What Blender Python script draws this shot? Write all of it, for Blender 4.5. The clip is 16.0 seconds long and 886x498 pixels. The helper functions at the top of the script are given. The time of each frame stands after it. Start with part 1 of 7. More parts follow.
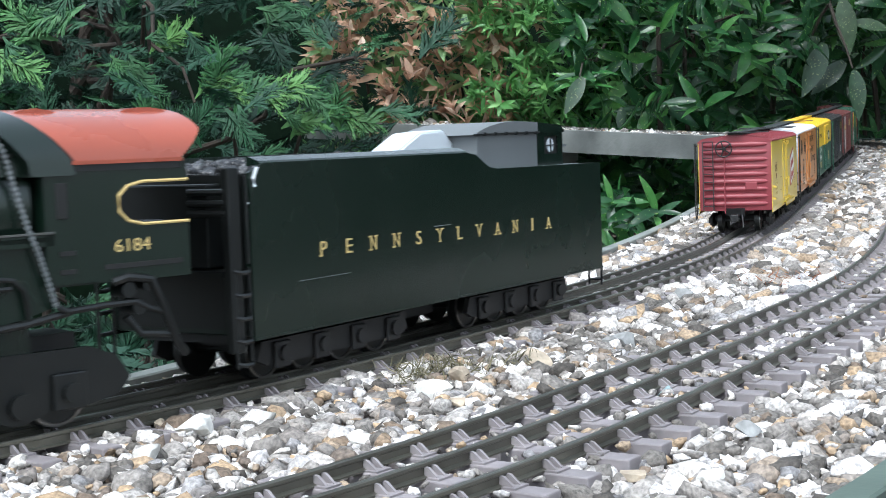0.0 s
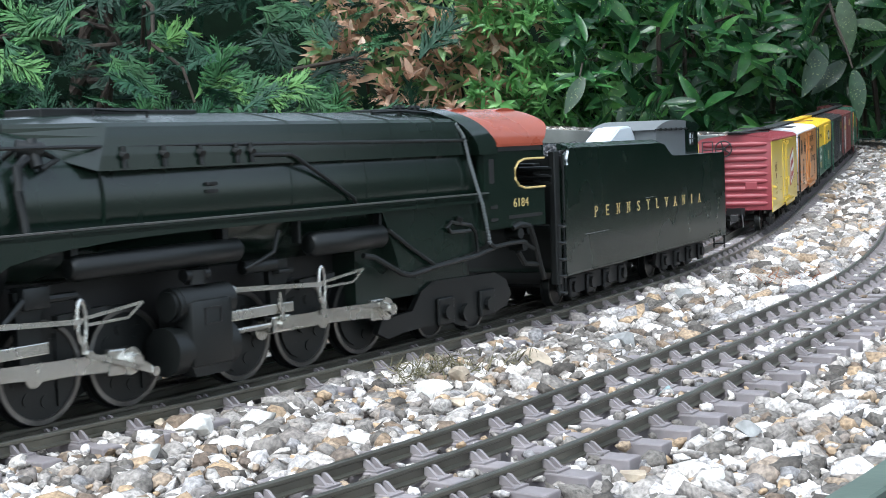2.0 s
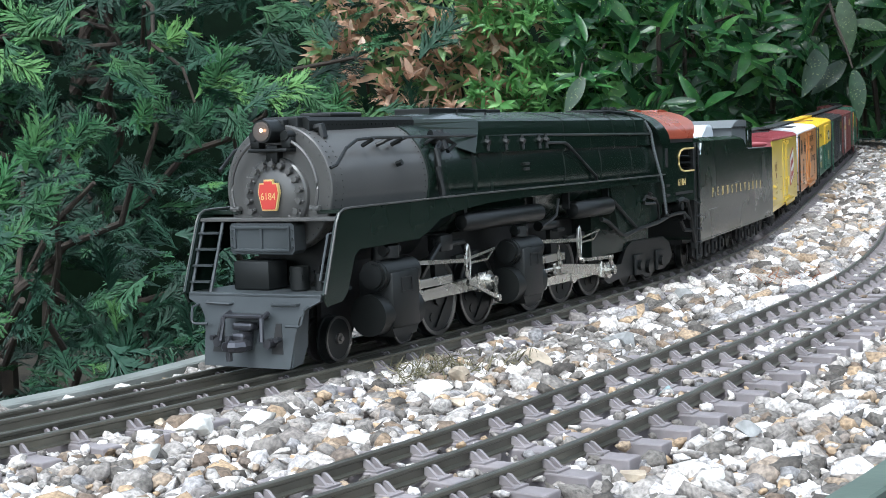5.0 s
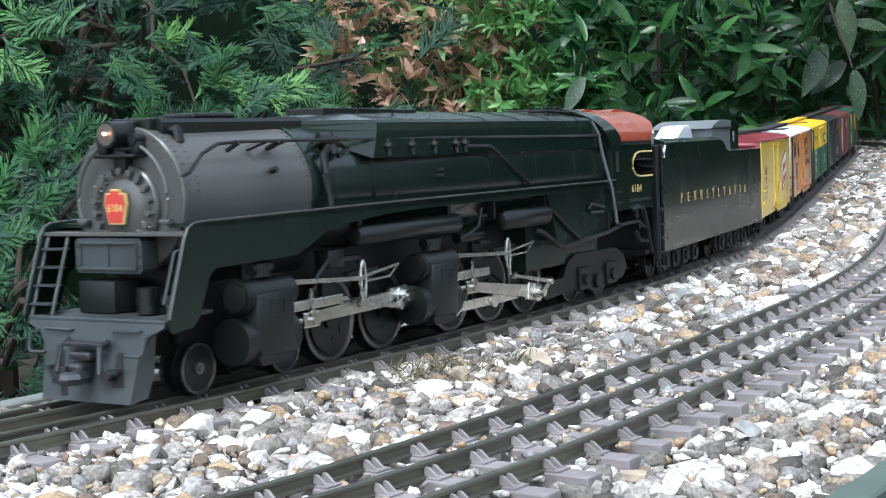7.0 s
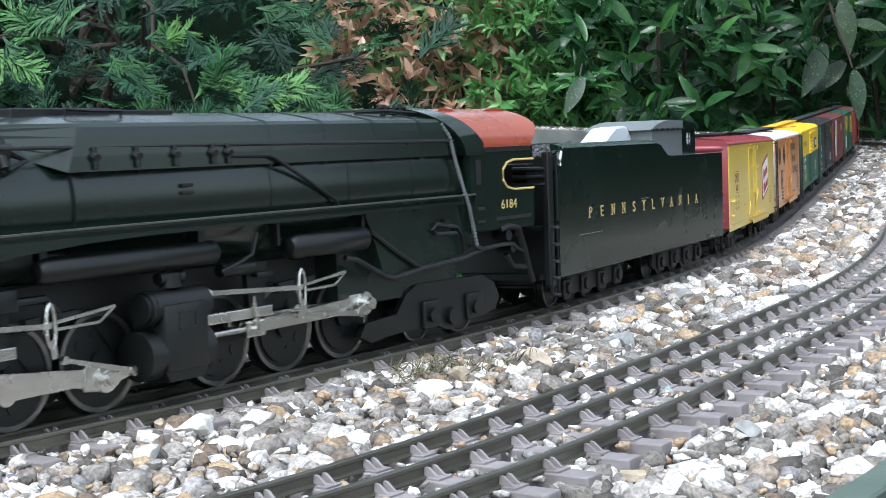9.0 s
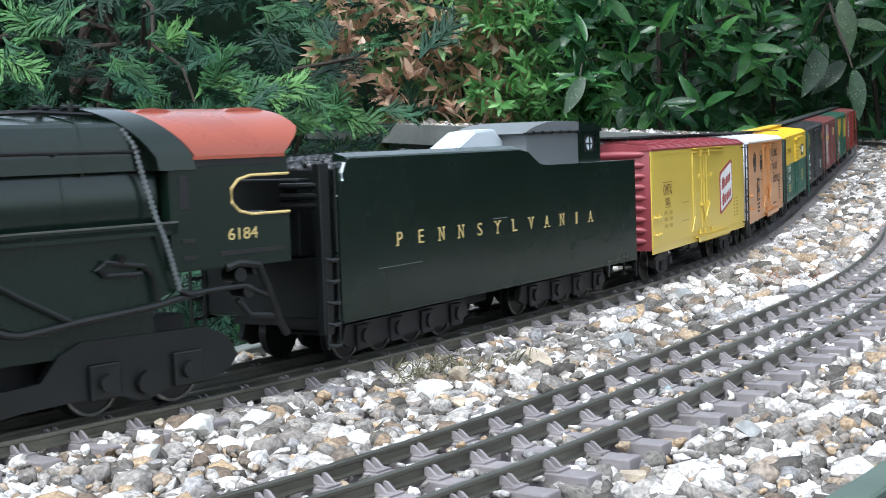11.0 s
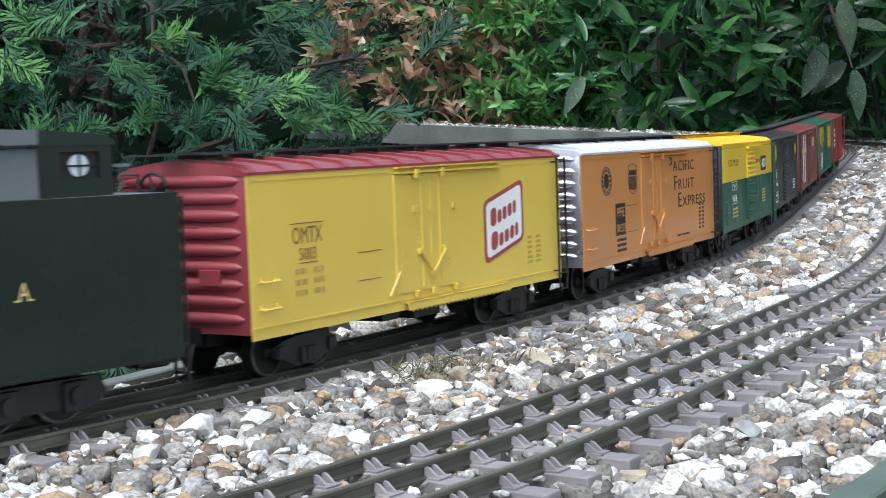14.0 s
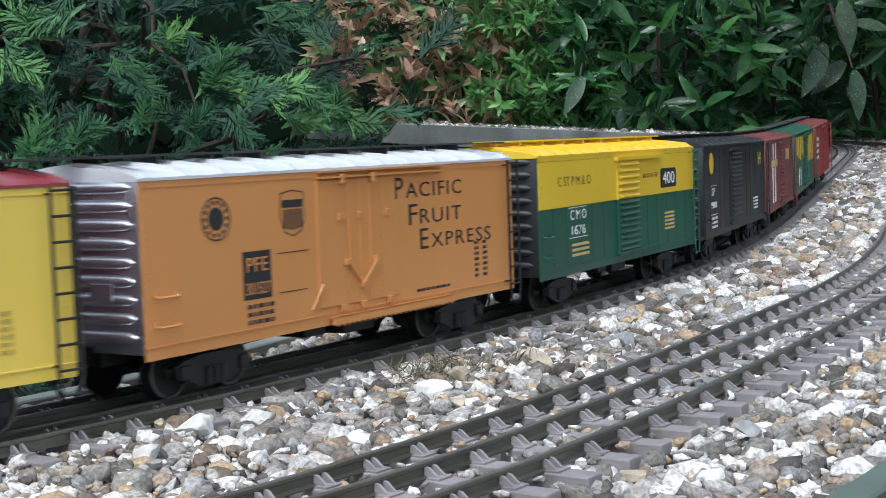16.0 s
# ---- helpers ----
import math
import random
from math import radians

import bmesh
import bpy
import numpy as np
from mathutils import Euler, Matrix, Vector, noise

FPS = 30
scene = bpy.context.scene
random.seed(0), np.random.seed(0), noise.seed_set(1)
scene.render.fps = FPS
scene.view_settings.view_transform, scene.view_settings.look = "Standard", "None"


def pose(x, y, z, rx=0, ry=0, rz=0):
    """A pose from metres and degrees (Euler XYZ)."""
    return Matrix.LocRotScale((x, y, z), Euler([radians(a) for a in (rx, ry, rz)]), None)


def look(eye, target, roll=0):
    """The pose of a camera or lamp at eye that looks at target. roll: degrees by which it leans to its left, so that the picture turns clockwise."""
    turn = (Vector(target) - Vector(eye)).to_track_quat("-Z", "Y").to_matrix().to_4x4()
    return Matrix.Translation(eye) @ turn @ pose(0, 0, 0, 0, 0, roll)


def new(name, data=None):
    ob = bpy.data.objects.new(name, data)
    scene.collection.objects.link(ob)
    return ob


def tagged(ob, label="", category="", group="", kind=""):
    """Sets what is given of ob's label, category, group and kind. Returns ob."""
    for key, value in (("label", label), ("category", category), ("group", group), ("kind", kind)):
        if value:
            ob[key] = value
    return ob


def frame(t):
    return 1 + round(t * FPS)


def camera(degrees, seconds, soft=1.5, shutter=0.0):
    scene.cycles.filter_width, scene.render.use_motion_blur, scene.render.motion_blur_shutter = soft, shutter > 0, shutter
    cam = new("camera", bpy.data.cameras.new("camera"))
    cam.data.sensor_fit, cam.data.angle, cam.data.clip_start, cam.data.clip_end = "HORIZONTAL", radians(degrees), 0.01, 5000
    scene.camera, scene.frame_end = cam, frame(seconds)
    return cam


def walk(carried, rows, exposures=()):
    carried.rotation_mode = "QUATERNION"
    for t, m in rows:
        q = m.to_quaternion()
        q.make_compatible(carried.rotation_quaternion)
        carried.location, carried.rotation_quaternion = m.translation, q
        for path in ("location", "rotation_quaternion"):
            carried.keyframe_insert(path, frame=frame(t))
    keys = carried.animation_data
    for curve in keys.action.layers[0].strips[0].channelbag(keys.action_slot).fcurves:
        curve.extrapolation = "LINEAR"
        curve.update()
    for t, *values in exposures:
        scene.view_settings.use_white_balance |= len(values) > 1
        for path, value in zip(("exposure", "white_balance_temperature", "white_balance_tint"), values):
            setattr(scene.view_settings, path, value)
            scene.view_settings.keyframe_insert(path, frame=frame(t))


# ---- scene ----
# camera: fixed beside the raised track bed, just above the eaves of the cars
cam = camera(33.34, 16.0, soft=0.9, shutter=0.4)
EYE = (0.0, 0.0, 0.1198)
AIM = (0.0, math.cos(radians(4.11)), 0.1198 - math.sin(radians(4.11)))
walk(cam, [(0.0, look(EYE, AIM, -2.04)), (16.0, look(EYE, AIM, -2.04))], exposures=[(0.0, 1.12, 5780, 4), (9.0, 1.12, 5780, 4), (12.0, 1.07, 5780, 4), (14.5, 0.82, 5780, 4), (16.0, 0.66, 5780, 4)])

# overcast daylight
world = bpy.data.worlds.new("sky")
scene.world = world
world.use_nodes = True
wn = world.node_tree
sky = wn.nodes.new("ShaderNodeTexSky")
sky.sky_type, sky.sun_disc = "NISHITA", False
sky.sun_elevation, sky.sun_rotation = radians(58), radians(200)
sky.air_density, sky.dust_density = 1.2, 3.0
wn.nodes["Background"].inputs["Strength"].default_value = 0.15
cloud = wn.nodes.new("ShaderNodeHueSaturation")
cloud.inputs["Saturation"].default_value = 0.35
wn.links.new(sky.outputs[0], cloud.inputs["Color"])
wn.links.new(cloud.outputs[0], wn.nodes["Background"].inputs["Color"])
sun = new("sun", bpy.data.lights.new("sun", "SUN"))
sun.data.energy, sun.data.angle, sun.data.color = 1.1, radians(25), (1.0, 0.97, 0.93)
sun.matrix_world = look((-0.4, -1.2, 2.6), (0, 0, 0))


# ---- materials ----
def mat(name, rough=0.6, metal=0.0):
    m = bpy.data.materials.new(name)
    m.use_nodes = True
    b = m.node_tree.nodes["Principled BSDF"]
    b.inputs["Roughness"].default_value, b.inputs["Metallic"].default_value = rough, metal
    return m, m.node_tree, b


def noise_tex(nt, scale, detail=4.0, coord="Object"):
    tc, n = nt.nodes.new("ShaderNodeTexCoord"), nt.nodes.new("ShaderNodeTexNoise")
    n.inputs["Scale"].default_value, n.inputs["Detail"].default_value = scale, detail
    nt.links.new(tc.outputs[coord], n.inputs["Vector"])
    return n


def ramp(nt, src, stops):
    r = nt.nodes.new("ShaderNodeValToRGB")
    e = r.color_ramp.elements
    while len(e) < len(stops):
        e.new(0.5)
    for el, (p, c) in zip(e, stops):
        el.position, el.color = p, (*c, 1)
    nt.links.new(src, r.inputs[0])
    return r


def bump(nt, b, src, strength, dist):
    n = nt.nodes.new("ShaderNodeBump")
    n.inputs["Strength"].default_value, n.inputs["Distance"].default_value = strength, dist
    nt.links.new(src, n.inputs["Height"])
    nt.links.new(n.outputs[0], b.inputs["Normal"])


def paint(name, col, rough=0.4, metal=0.0, vary=0.12, scale=30.0, grain=600.0, relief=0.0002, dust=0.0):
    """Painted, moulded or metal surface: broad unevenness, fine grain, faint dust."""
    m, nt, b = mat(name, rough, metal)
    n1, n2 = noise_tex(nt, scale), noise_tex(nt, grain, 2.0)
    lo, hi = [c * (1 - vary) for c in col], [min(1, c * (1 + vary) + dust) for c in col]
    r = ramp(nt, n1.outputs[0], [(0.3, lo), (0.7, hi)])
    nt.links.new(r.outputs[0], b.inputs["Base Color"])
    mr = nt.nodes.new("ShaderNodeMapRange")
    mr.inputs["To Min"].default_value, mr.inputs["To Max"].default_value = rough * 0.8, min(1, rough * 1.25)
    nt.links.new(n1.outputs[0], mr.inputs["Value"])
    nt.links.new(mr.outputs[0], b.inputs["Roughness"])
    bump(nt, b, n2.outputs[0], 0.35, relief)
    return m


def island(name, stops, rough, grain, relief, spread=0.25, subsurface=0.0, object_random=False):
    """Pieces that differ one from the next, each mottled."""
    m, nt, b = mat(name, rough)
    if object_random:
        g = nt.nodes.new("ShaderNodeObjectInfo").outputs["Random"]
    else:
        g = nt.nodes.new("ShaderNodeNewGeometry").outputs["Random Per Island"]
    r = ramp(nt, g, stops)
    n = noise_tex(nt, grain, 5.0)
    mr = nt.nodes.new("ShaderNodeMapRange")
    mr.inputs["From Min"].default_value, mr.inputs["From Max"].default_value = 0.3, 0.7
    mr.inputs["To Min"].default_value, mr.inputs["To Max"].default_value = 1 - spread, 1 + spread
    nt.links.new(n.outputs[0], mr.inputs["Value"])
    mx = nt.nodes.new("ShaderNodeMix")
    mx.data_type, mx.blend_type = "RGBA", "MULTIPLY"
    mx.inputs[0].default_value = 1.0
    nt.links.new(r.outputs[0], mx.inputs[6])
    nt.links.new(mr.outputs[0], mx.inputs[7])
    nt.links.new(mx.outputs[2], b.inputs["Base Color"])
    bump(nt, b, n.outputs[0], 0.6, relief)
    if subsurface:
        tr, ad = nt.nodes.new("ShaderNodeBsdfTranslucent"), nt.nodes.new("ShaderNodeMixShader")
        ad.inputs[0].default_value = subsurface
        nt.links.new(mx.outputs[2], tr.inputs["Color"])
        nt.links.new(b.outputs[0], ad.inputs[1])
        nt.links.new(tr.outputs[0], ad.inputs[2])
        nt.links.new(ad.outputs[0], nt.nodes["Material Output"].inputs["Surface"])
    return m


STONE = island("crushed_stone", [(0.0, (0.065, 0.056, 0.048)), (0.15, (0.15, 0.135, 0.12)), (0.3, (0.25, 0.225, 0.205)), (0.45, (0.4, 0.37, 0.345)), (0.58, (0.76, 0.715, 0.69)), (0.65, (0.6, 0.56, 0.54)),
                                 (0.71, (0.18, 0.175, 0.18)), (0.8, (0.42, 0.3, 0.185)), (0.88, (0.14, 0.105, 0.08)), (0.95, (0.62, 0.575, 0.53))], 0.8, 480.0, 0.0018, 0.5)
# grit colour, darkened to include the shade between the stones
SHADED_DIRT = paint("shaded_dirt", (0.06, 0.055, 0.048), 0.95, 0, 0.5, 60, 500, 0.002)
TIE = paint("tie_plastic", (0.225, 0.2, 0.205), 0.6, 0, 0.2, 60, 900, 0.0003, 0.03)
RAIL = paint("rail_brass", (0.15, 0.145, 0.12), 0.36, 0.75, 0.2, 25, 1500, 0.0001)
EDGE = paint("edging_green", (0.085, 0.115, 0.095), 0.6, 0, 0.25, 20, 300, 0.0004)
EDGE_PALE = paint("edging_pale", (0.2, 0.215, 0.2), 0.7, 0, 0.3, 20, 300, 0.0004)
BEAM = paint("weathered_beam", (0.19, 0.2, 0.19), 0.85, 0, 0.35, 8, 120, 0.003)
SOIL = paint("garden_soil", (0.035, 0.03, 0.022), 0.95, 0, 0.5, 6, 60, 0.02)
BRUNSWICK = paint("brunswick_green", (0.0056, 0.0135, 0.009), 0.26, 0, 0.1, 12, 900, 0.00005)
BLACK = paint("satin_black", (0.0035, 0.0045, 0.0043), 0.42, 0, 0.2, 30, 900, 0.0001, 0.001)
GRAPHITE = paint("graphite", (0.085, 0.083, 0.08), 0.36, 0.15, 0.12, 20, 900, 0.0001)
CASTING = paint("casting_grey", (0.042, 0.049, 0.053), 0.4, 0.1, 0.15, 30, 900, 0.0001, 0.01)
TUSCAN = paint("cab_roof_red", (0.33, 0.075, 0.042), 0.28, 0, 0.1, 20, 900, 0.0001)
STEEL = paint("rod_steel", (0.66, 0.65, 0.61), 0.26, 1.0, 0.12, 40, 900, 0.0001)
# lighter, less metallic copy of the aluminium paint; the roof's brightness is painted in
SILVER_LIT = paint("silver_roof_lit", (0.68, 0.68, 0.7), 0.4, 0.3, 0.08, 15, 900, 0.0001)
FADED = paint("faded_brown_print", (0.42, 0.3, 0.06), 0.5, 0, 0.05)
YELLOW = paint("reefer_yellow", (0.7, 0.51, 0.085), 0.32, 0, 0.05, 10, 900, 0.00005)
ORANGE = paint("reefer_orange", (0.58, 0.25, 0.075), 0.33, 0, 0.05, 10, 900, 0.00005)
MAROON = paint("boxcar_red", (0.23, 0.035, 0.045), 0.38, 0, 0.12, 15, 900, 0.0001, 0.01)
SILVER = paint("aluminium_paint", (0.55, 0.55, 0.6), 0.27, 0.9, 0.08, 15, 900, 0.0001)
BRIGHT = paint("boxcar_yellow", (0.75, 0.5, 0.03), 0.4, 0, 0.06, 10, 900, 0.00005)
GREEN = paint("boxcar_green", (0.02, 0.09, 0.055), 0.42, 0, 0.08, 10, 900, 0.00005)
OXIDE = paint("oxide_brown", (0.17, 0.045, 0.04), 0.5, 0, 0.12, 15, 900, 0.0001)
CARBLACK = paint("car_black", (0.02, 0.02, 0.021), 0.45, 0, 0.1, 15, 900, 0.0001, 0.004)
BARN = paint("barn_red", (0.27, 0.03, 0.025), 0.5, 0, 0.1, 15, 900, 0.0001)
GOLD = paint("gold_lettering", (0.62, 0.46, 0.18), 0.5, 0, 0.05)
WHITE = paint("white_lettering", (0.8, 0.8, 0.78), 0.5, 0, 0.05)
INK = paint("black_lettering", (0.02, 0.018, 0.018), 0.5, 0, 0.05)
BROWN_INK = paint("brown_lettering", (0.2, 0.11, 0.03), 0.5, 0, 0.05)
RED_INK = paint("red_lettering", (0.33, 0.06, 0.055), 0.5, 0, 0.05)
GREY = paint("doghouse_grey", (0.14, 0.15, 0.155), 0.5, 0, 0.1, 20, 900, 0.0001)
PALE = paint("pale_hatch", (0.62, 0.66, 0.7), 0.5, 0, 0.05, 20, 900, 0.0001)
COAL = island("coal", [(0.0, (0.01, 0.01, 0.011)), (0.6, (0.03, 0.03, 0.032)), (1.0, (0.09, 0.09, 0.095))], 0.35, 400, 0.0005)
LAUREL = island("spotted_laurel", [(0.0, (0.014, 0.055, 0.02)), (0.4, (0.025, 0.09, 0.03)), (0.75, (0.045, 0.15, 0.04)), (1.0, (0.1, 0.26, 0.06))], 0.28, 45, 0.001, 0.3, 0.25)
CEDAR = island("cypress_fronds", [(0.0, (0.007, 0.028, 0.016)), (0.5, (0.014, 0.055, 0.03)), (0.85, (0.026, 0.09, 0.044)), (1.0, (0.045, 0.135, 0.05))], 0.6, 30, 0.001, 0.3, 0.15)
SHRUB = island("red_tipped_leaves", [(0.0, (0.1, 0.23, 0.08)), (0.55, (0.22, 0.36, 0.14)), (0.7, (0.45, 0.27, 0.16)), (1.0, (0.6, 0.36, 0.25))], 0.45, 40, 0.001, 0.25, 0.4)
BARK = paint("bark", (0.045, 0.034, 0.026), 0.9, 0, 0.4, 30, 200, 0.004)
# near-black: the darkness between the leaves is put into this colour
SHADE_FILL = island("painted_shade", [(0.0, (0.002, 0.005, 0.003)), (1.0, (0.004, 0.010, 0.005))], 0.6, 30, 0.001, 0.3)


# almost no shine, so the painted shade stays black
SHADE_FILL.node_tree.nodes["Principled BSDF"].inputs["Specular IOR Level"].default_value = 0.04
for _m in (BRUNSWICK, GRAPHITE, TUSCAN, YELLOW, ORANGE):
    _m.node_tree.nodes["Principled BSDF"].inputs["Coat Weight"].default_value = 0.3
    _m.node_tree.nodes["Principled BSDF"].inputs["Coat Roughness"].default_value = 0.15


# ---- mesh helpers ----
def finish(name, me, material, parent=None, label=""):
    ob = new(name, me)
    if material is not None:
        me.materials.append(material)
    if parent is not None:
        ob.parent = parent
    if label:
        ob["label"] = label
    return ob


def part(name, bm, material, parent=None, label="", smooth=False):
    me = bpy.data.meshes.new(name)
    bmesh.ops.recalc_face_normals(bm, faces=bm.faces)
    if smooth:
        for f in bm.faces:
            f.smooth = True
        for e in bm.edges:
            if len(e.link_faces) == 2 and e.calc_face_angle(0) > 0.7:
                e.smooth = False
    bm.to_mesh(me)
    bm.free()
    return finish(name, me, material, parent, label)


def thing(name, label, category, group="", kind=""):
    return tagged(new(name), label, category, group, kind)


def box(bm, x0, x1, y0, y1, z0, z1, bev=0.0):
    v = [bm.verts.new((x, y, z)) for x in (x0, x1) for y in (y0, y1) for z in (z0, z1)]
    fs = [bm.faces.new([v[i] for i in q]) for q in ((0, 1, 3, 2), (4, 6, 7, 5), (0, 4, 5, 1), (2, 3, 7, 6), (0, 2, 6, 4), (1, 5, 7, 3))]
    if bev:
        es = list({e for f in fs for e in f.edges})
        bmesh.ops.bevel(bm, geom=es, offset=bev, segments=2, affect="EDGES", profile=0.5)
    return bm


def tube(bm, a, b, r, n=10, r2=None):
    """A round bar from a to b."""
    a, b = Vector(a), Vector(b)
    q = (b - a).to_track_quat("Z", "Y").to_matrix().to_4x4()
    bmesh.ops.create_cone(bm, cap_ends=True, segments=n, radius1=r, radius2=r if r2 is None else r2, depth=(b - a).length,
                          matrix=Matrix.Translation((a + b) / 2) @ q)
    return bm


def pipe(bm, pts, r, n=8):
    pts = [Vector(p) for p in pts]
    rings = []
    for i, p in enumerate(pts):
        d = (pts[min(i + 1, len(pts) - 1)] - pts[max(i - 1, 0)]).normalized()
        q = d.to_track_quat("Z", "Y").to_matrix()
        rings.append([bm.verts.new(p + q @ Vector((r * math.cos(k * 2 * math.pi / n), r * math.sin(k * 2 * math.pi / n), 0))) for k in range(n)])
    for u, w in zip(rings, rings[1:]):
        for k in range(n):
            bm.faces.new((u[k], u[(k + 1) % n], w[(k + 1) % n], w[k]))
    bm.faces.new(rings[0]), bm.faces.new(rings[-1])
    return bm


def prism(bm, outline, axis, lo, hi):
    """A closed outline (2D) pushed out along axis 'x', 'y' or 'z' from lo to hi."""
    put = {"x": lambda a, b, h: (h, a, b), "y": lambda a, b, h: (a, h, b), "z": lambda a, b, h: (a, b, h)}[axis]
    u, w = [bm.verts.new(put(a, b, lo)) for a, b in outline], [bm.verts.new(put(a, b, hi)) for a, b in outline]
    bm.faces.new(u), bm.faces.new(w[::-1])
    for i in range(len(u)):
        j = (i + 1) % len(u)
        bm.faces.new((u[i], u[j], w[j], w[i]))
    return bm


def scatter_mesh(name, protos, mats, which):
    """One mesh of many pieces: protos are (verts, faces), mats an array of 4 x 4, which names each piece's proto."""
    V, F, n = [], [], 0
    sizes = []
    for k, (pv, pf) in enumerate(protos):
        m = mats[which == k]
        if not len(m):
            continue
        pv, pf = np.asarray(pv, float), np.asarray(pf, int)
        v = np.einsum("nij,vj->nvi", m[:, :3, :3], pv) + m[:, None, :3, 3]
        f = pf[None] + (np.arange(len(m)) * len(pv))[:, None, None] + n
        V.append(v.reshape(-1, 3))
        F.append((f.reshape(-1, pf.shape[1])))
        n += v.shape[0] * v.shape[1]
    V = np.concatenate(V)
    me = bpy.data.meshes.new(name)
    me.vertices.add(len(V))
    me.vertices.foreach_set("co", V.ravel())
    loops = np.concatenate([f.ravel() for f in F])
    tot = np.concatenate([np.full(len(f), f.shape[1]) for f in F])
    me.loops.add(len(loops))
    me.loops.foreach_set("vertex_index", loops)
    me.polygons.add(len(tot))
    me.polygons.foreach_set("loop_start", np.concatenate([[0], np.cumsum(tot)[:-1]]))
    me.polygons.foreach_set("loop_total", tot)
    me.update(calc_edges=True)
    me.validate()
    return me


def turns(n, rng, lean=math.pi):
    """Random rotation matrices, n x 3 x 3: a free turn about z and a lean up to the given angle."""
    a, b, c = rng.uniform(0, 2 * np.pi, n), rng.uniform(-lean, lean, n), rng.uniform(-lean, lean, n)
    z, o = np.zeros(n), np.ones(n)
    rz = np.stack([np.cos(a), -np.sin(a), z, np.sin(a), np.cos(a), z, z, z, o], -1).reshape(n, 3, 3)
    rx = np.stack([o, z, z, z, np.cos(b), -np.sin(b), z, np.sin(b), np.cos(b)], -1).reshape(n, 3, 3)
    ry = np.stack([np.cos(c), z, np.sin(c), z, o, z, -np.sin(c), z, np.cos(c)], -1).reshape(n, 3, 3)
    return rz @ rx @ ry


def frames4(rot, pos, size):
    m = np.zeros((len(pos), 4, 4))
    size = np.asarray(size, float)
    m[:, :3, :3] = rot * (size[:, None, :] if size.ndim == 2 else size[:, None, None])
    m[:, :3, 3], m[:, 3, 3] = pos, 1
    return m


# ---- the two tracks in plan ----
class Line:
    """A track's centre line: curvature given at knots along its length."""

    def __init__(self, x0, y0, heading, knots, bend):
        self.s = np.arange(knots[0], knots[-1] + 0.005, 0.01)
        k = np.interp(self.s, knots, bend)
        th = np.concatenate([[0], np.cumsum((k[1:] + k[:-1]) * 0.005)])
        i = int(np.argmin(abs(self.s)))
        self.th = th - th[i] + heading
        c, d = np.cos(self.th), np.sin(self.th)
        x = np.concatenate([[0], np.cumsum((c[1:] + c[:-1]) * 0.005)])
        y = np.concatenate([[0], np.cumsum((d[1:] + d[:-1]) * 0.005)])
        self.x, self.y = x - x[i] + x0, y - y[i] + y0

    def at(self, s, off=0.0):
        """Place and heading; off to the right."""
        x, y, t = (np.interp(s, self.s, a) for a in (self.x, self.y, self.th))
        return x + off * np.sin(t), y - off * np.cos(t), t

    def near(self, px, py):
        """Distance along and offset to the right of points."""
        along, off = np.empty(len(px)), np.empty(len(px))
        for i in range(0, len(px), 2000):
            d = (px[i:i + 2000, None] - self.x) ** 2 + (py[i:i + 2000, None] - self.y) ** 2
            j = d.argmin(1)
            dx, dy, t = px[i:i + 2000] - self.x[j], py[i:i + 2000] - self.y[j], self.th[j]
            along[i:i + 2000], off[i:i + 2000] = self.s[j] + dx * np.cos(t) + dy * np.sin(t), dx * np.sin(t) - dy * np.cos(t)
        return along, off


MAIN = Line(-0.1614, 0.7292, 0.9482, [-2.6, -0.6, 0.167, 0.933, 1.2, 3.0, 3.5, 6.0], [0.5, 1.0667, 0.2396, 0.3012, 0.0, 0.0, 0.35, 0.7])
SIDE = Line(-0.088, 0.4551, 0.8291, [-1.4, -0.3, 0.0, 0.4, 0.8, 1.2, 1.6, 3.2, 3.7, 7.0], [0.3, 0.7, 1.1, 0.029, 0.3264, 0.1566, 0.0, 0.0, 0.62, 0.62])


def rise(y):
    """The bed climbs gently in the distance."""
    u = np.asarray(y) - 1.95
    return 0.032 * (np.sqrt(u * u + 0.04) + u) / 2 - 0.0009


def lay(line, s, off=0.0):
    x, y, t = line.at(s, off)
    return x, y, rise(y), t


def on_track(s, base):
    """The pose of a vehicle whose bogies stand base metres apart, centred at s."""
    xa, ya, za, _ = lay(MAIN, s - base / 2)
    xb, yb, zb, _ = lay(MAIN, s + base / 2)
    d = Vector((xb - xa, yb - ya, zb - za))
    yaw, tilt = math.atan2(d.y, d.x), -math.asin(d.z / d.length)
    return Matrix.Translation(((xa + xb) / 2, (ya + yb) / 2, (za + zb) / 2)) @ Euler((0, tilt, yaw)).to_matrix().to_4x4()


# distance of the engine along the track, time by time
ENGINE = [(0.0, 0.0999), (0.5, 0.1987), (1.0, 0.2885), (1.5, 0.3771), (2.0, 0.4465), (2.5, 0.51), (3.0, 0.5661), (3.5, 0.6276), (4.0, 0.6860),
          (4.2, 0.7105), (4.5, 0.7465), (4.75, 0.763), (6.0, 0.763), (6.3, 0.7437), (6.5, 0.7183), (7.0, 0.6496), (7.5, 0.5887), (8.0, 0.5378), (8.5, 0.4814), (9.0, 0.4299),
          (9.2, 0.4067), (11.3, 0.1277), (11.5, 0.0977), (12.0, 0.0202), (12.5, -0.0655), (13.0, -0.152), (13.5, -0.2514), (14.0, -0.3502),
          (14.5, -0.4602), (15.0, -0.5632), (15.5, -0.676), (16.0, -0.7969)]
COUPLED = 0.763


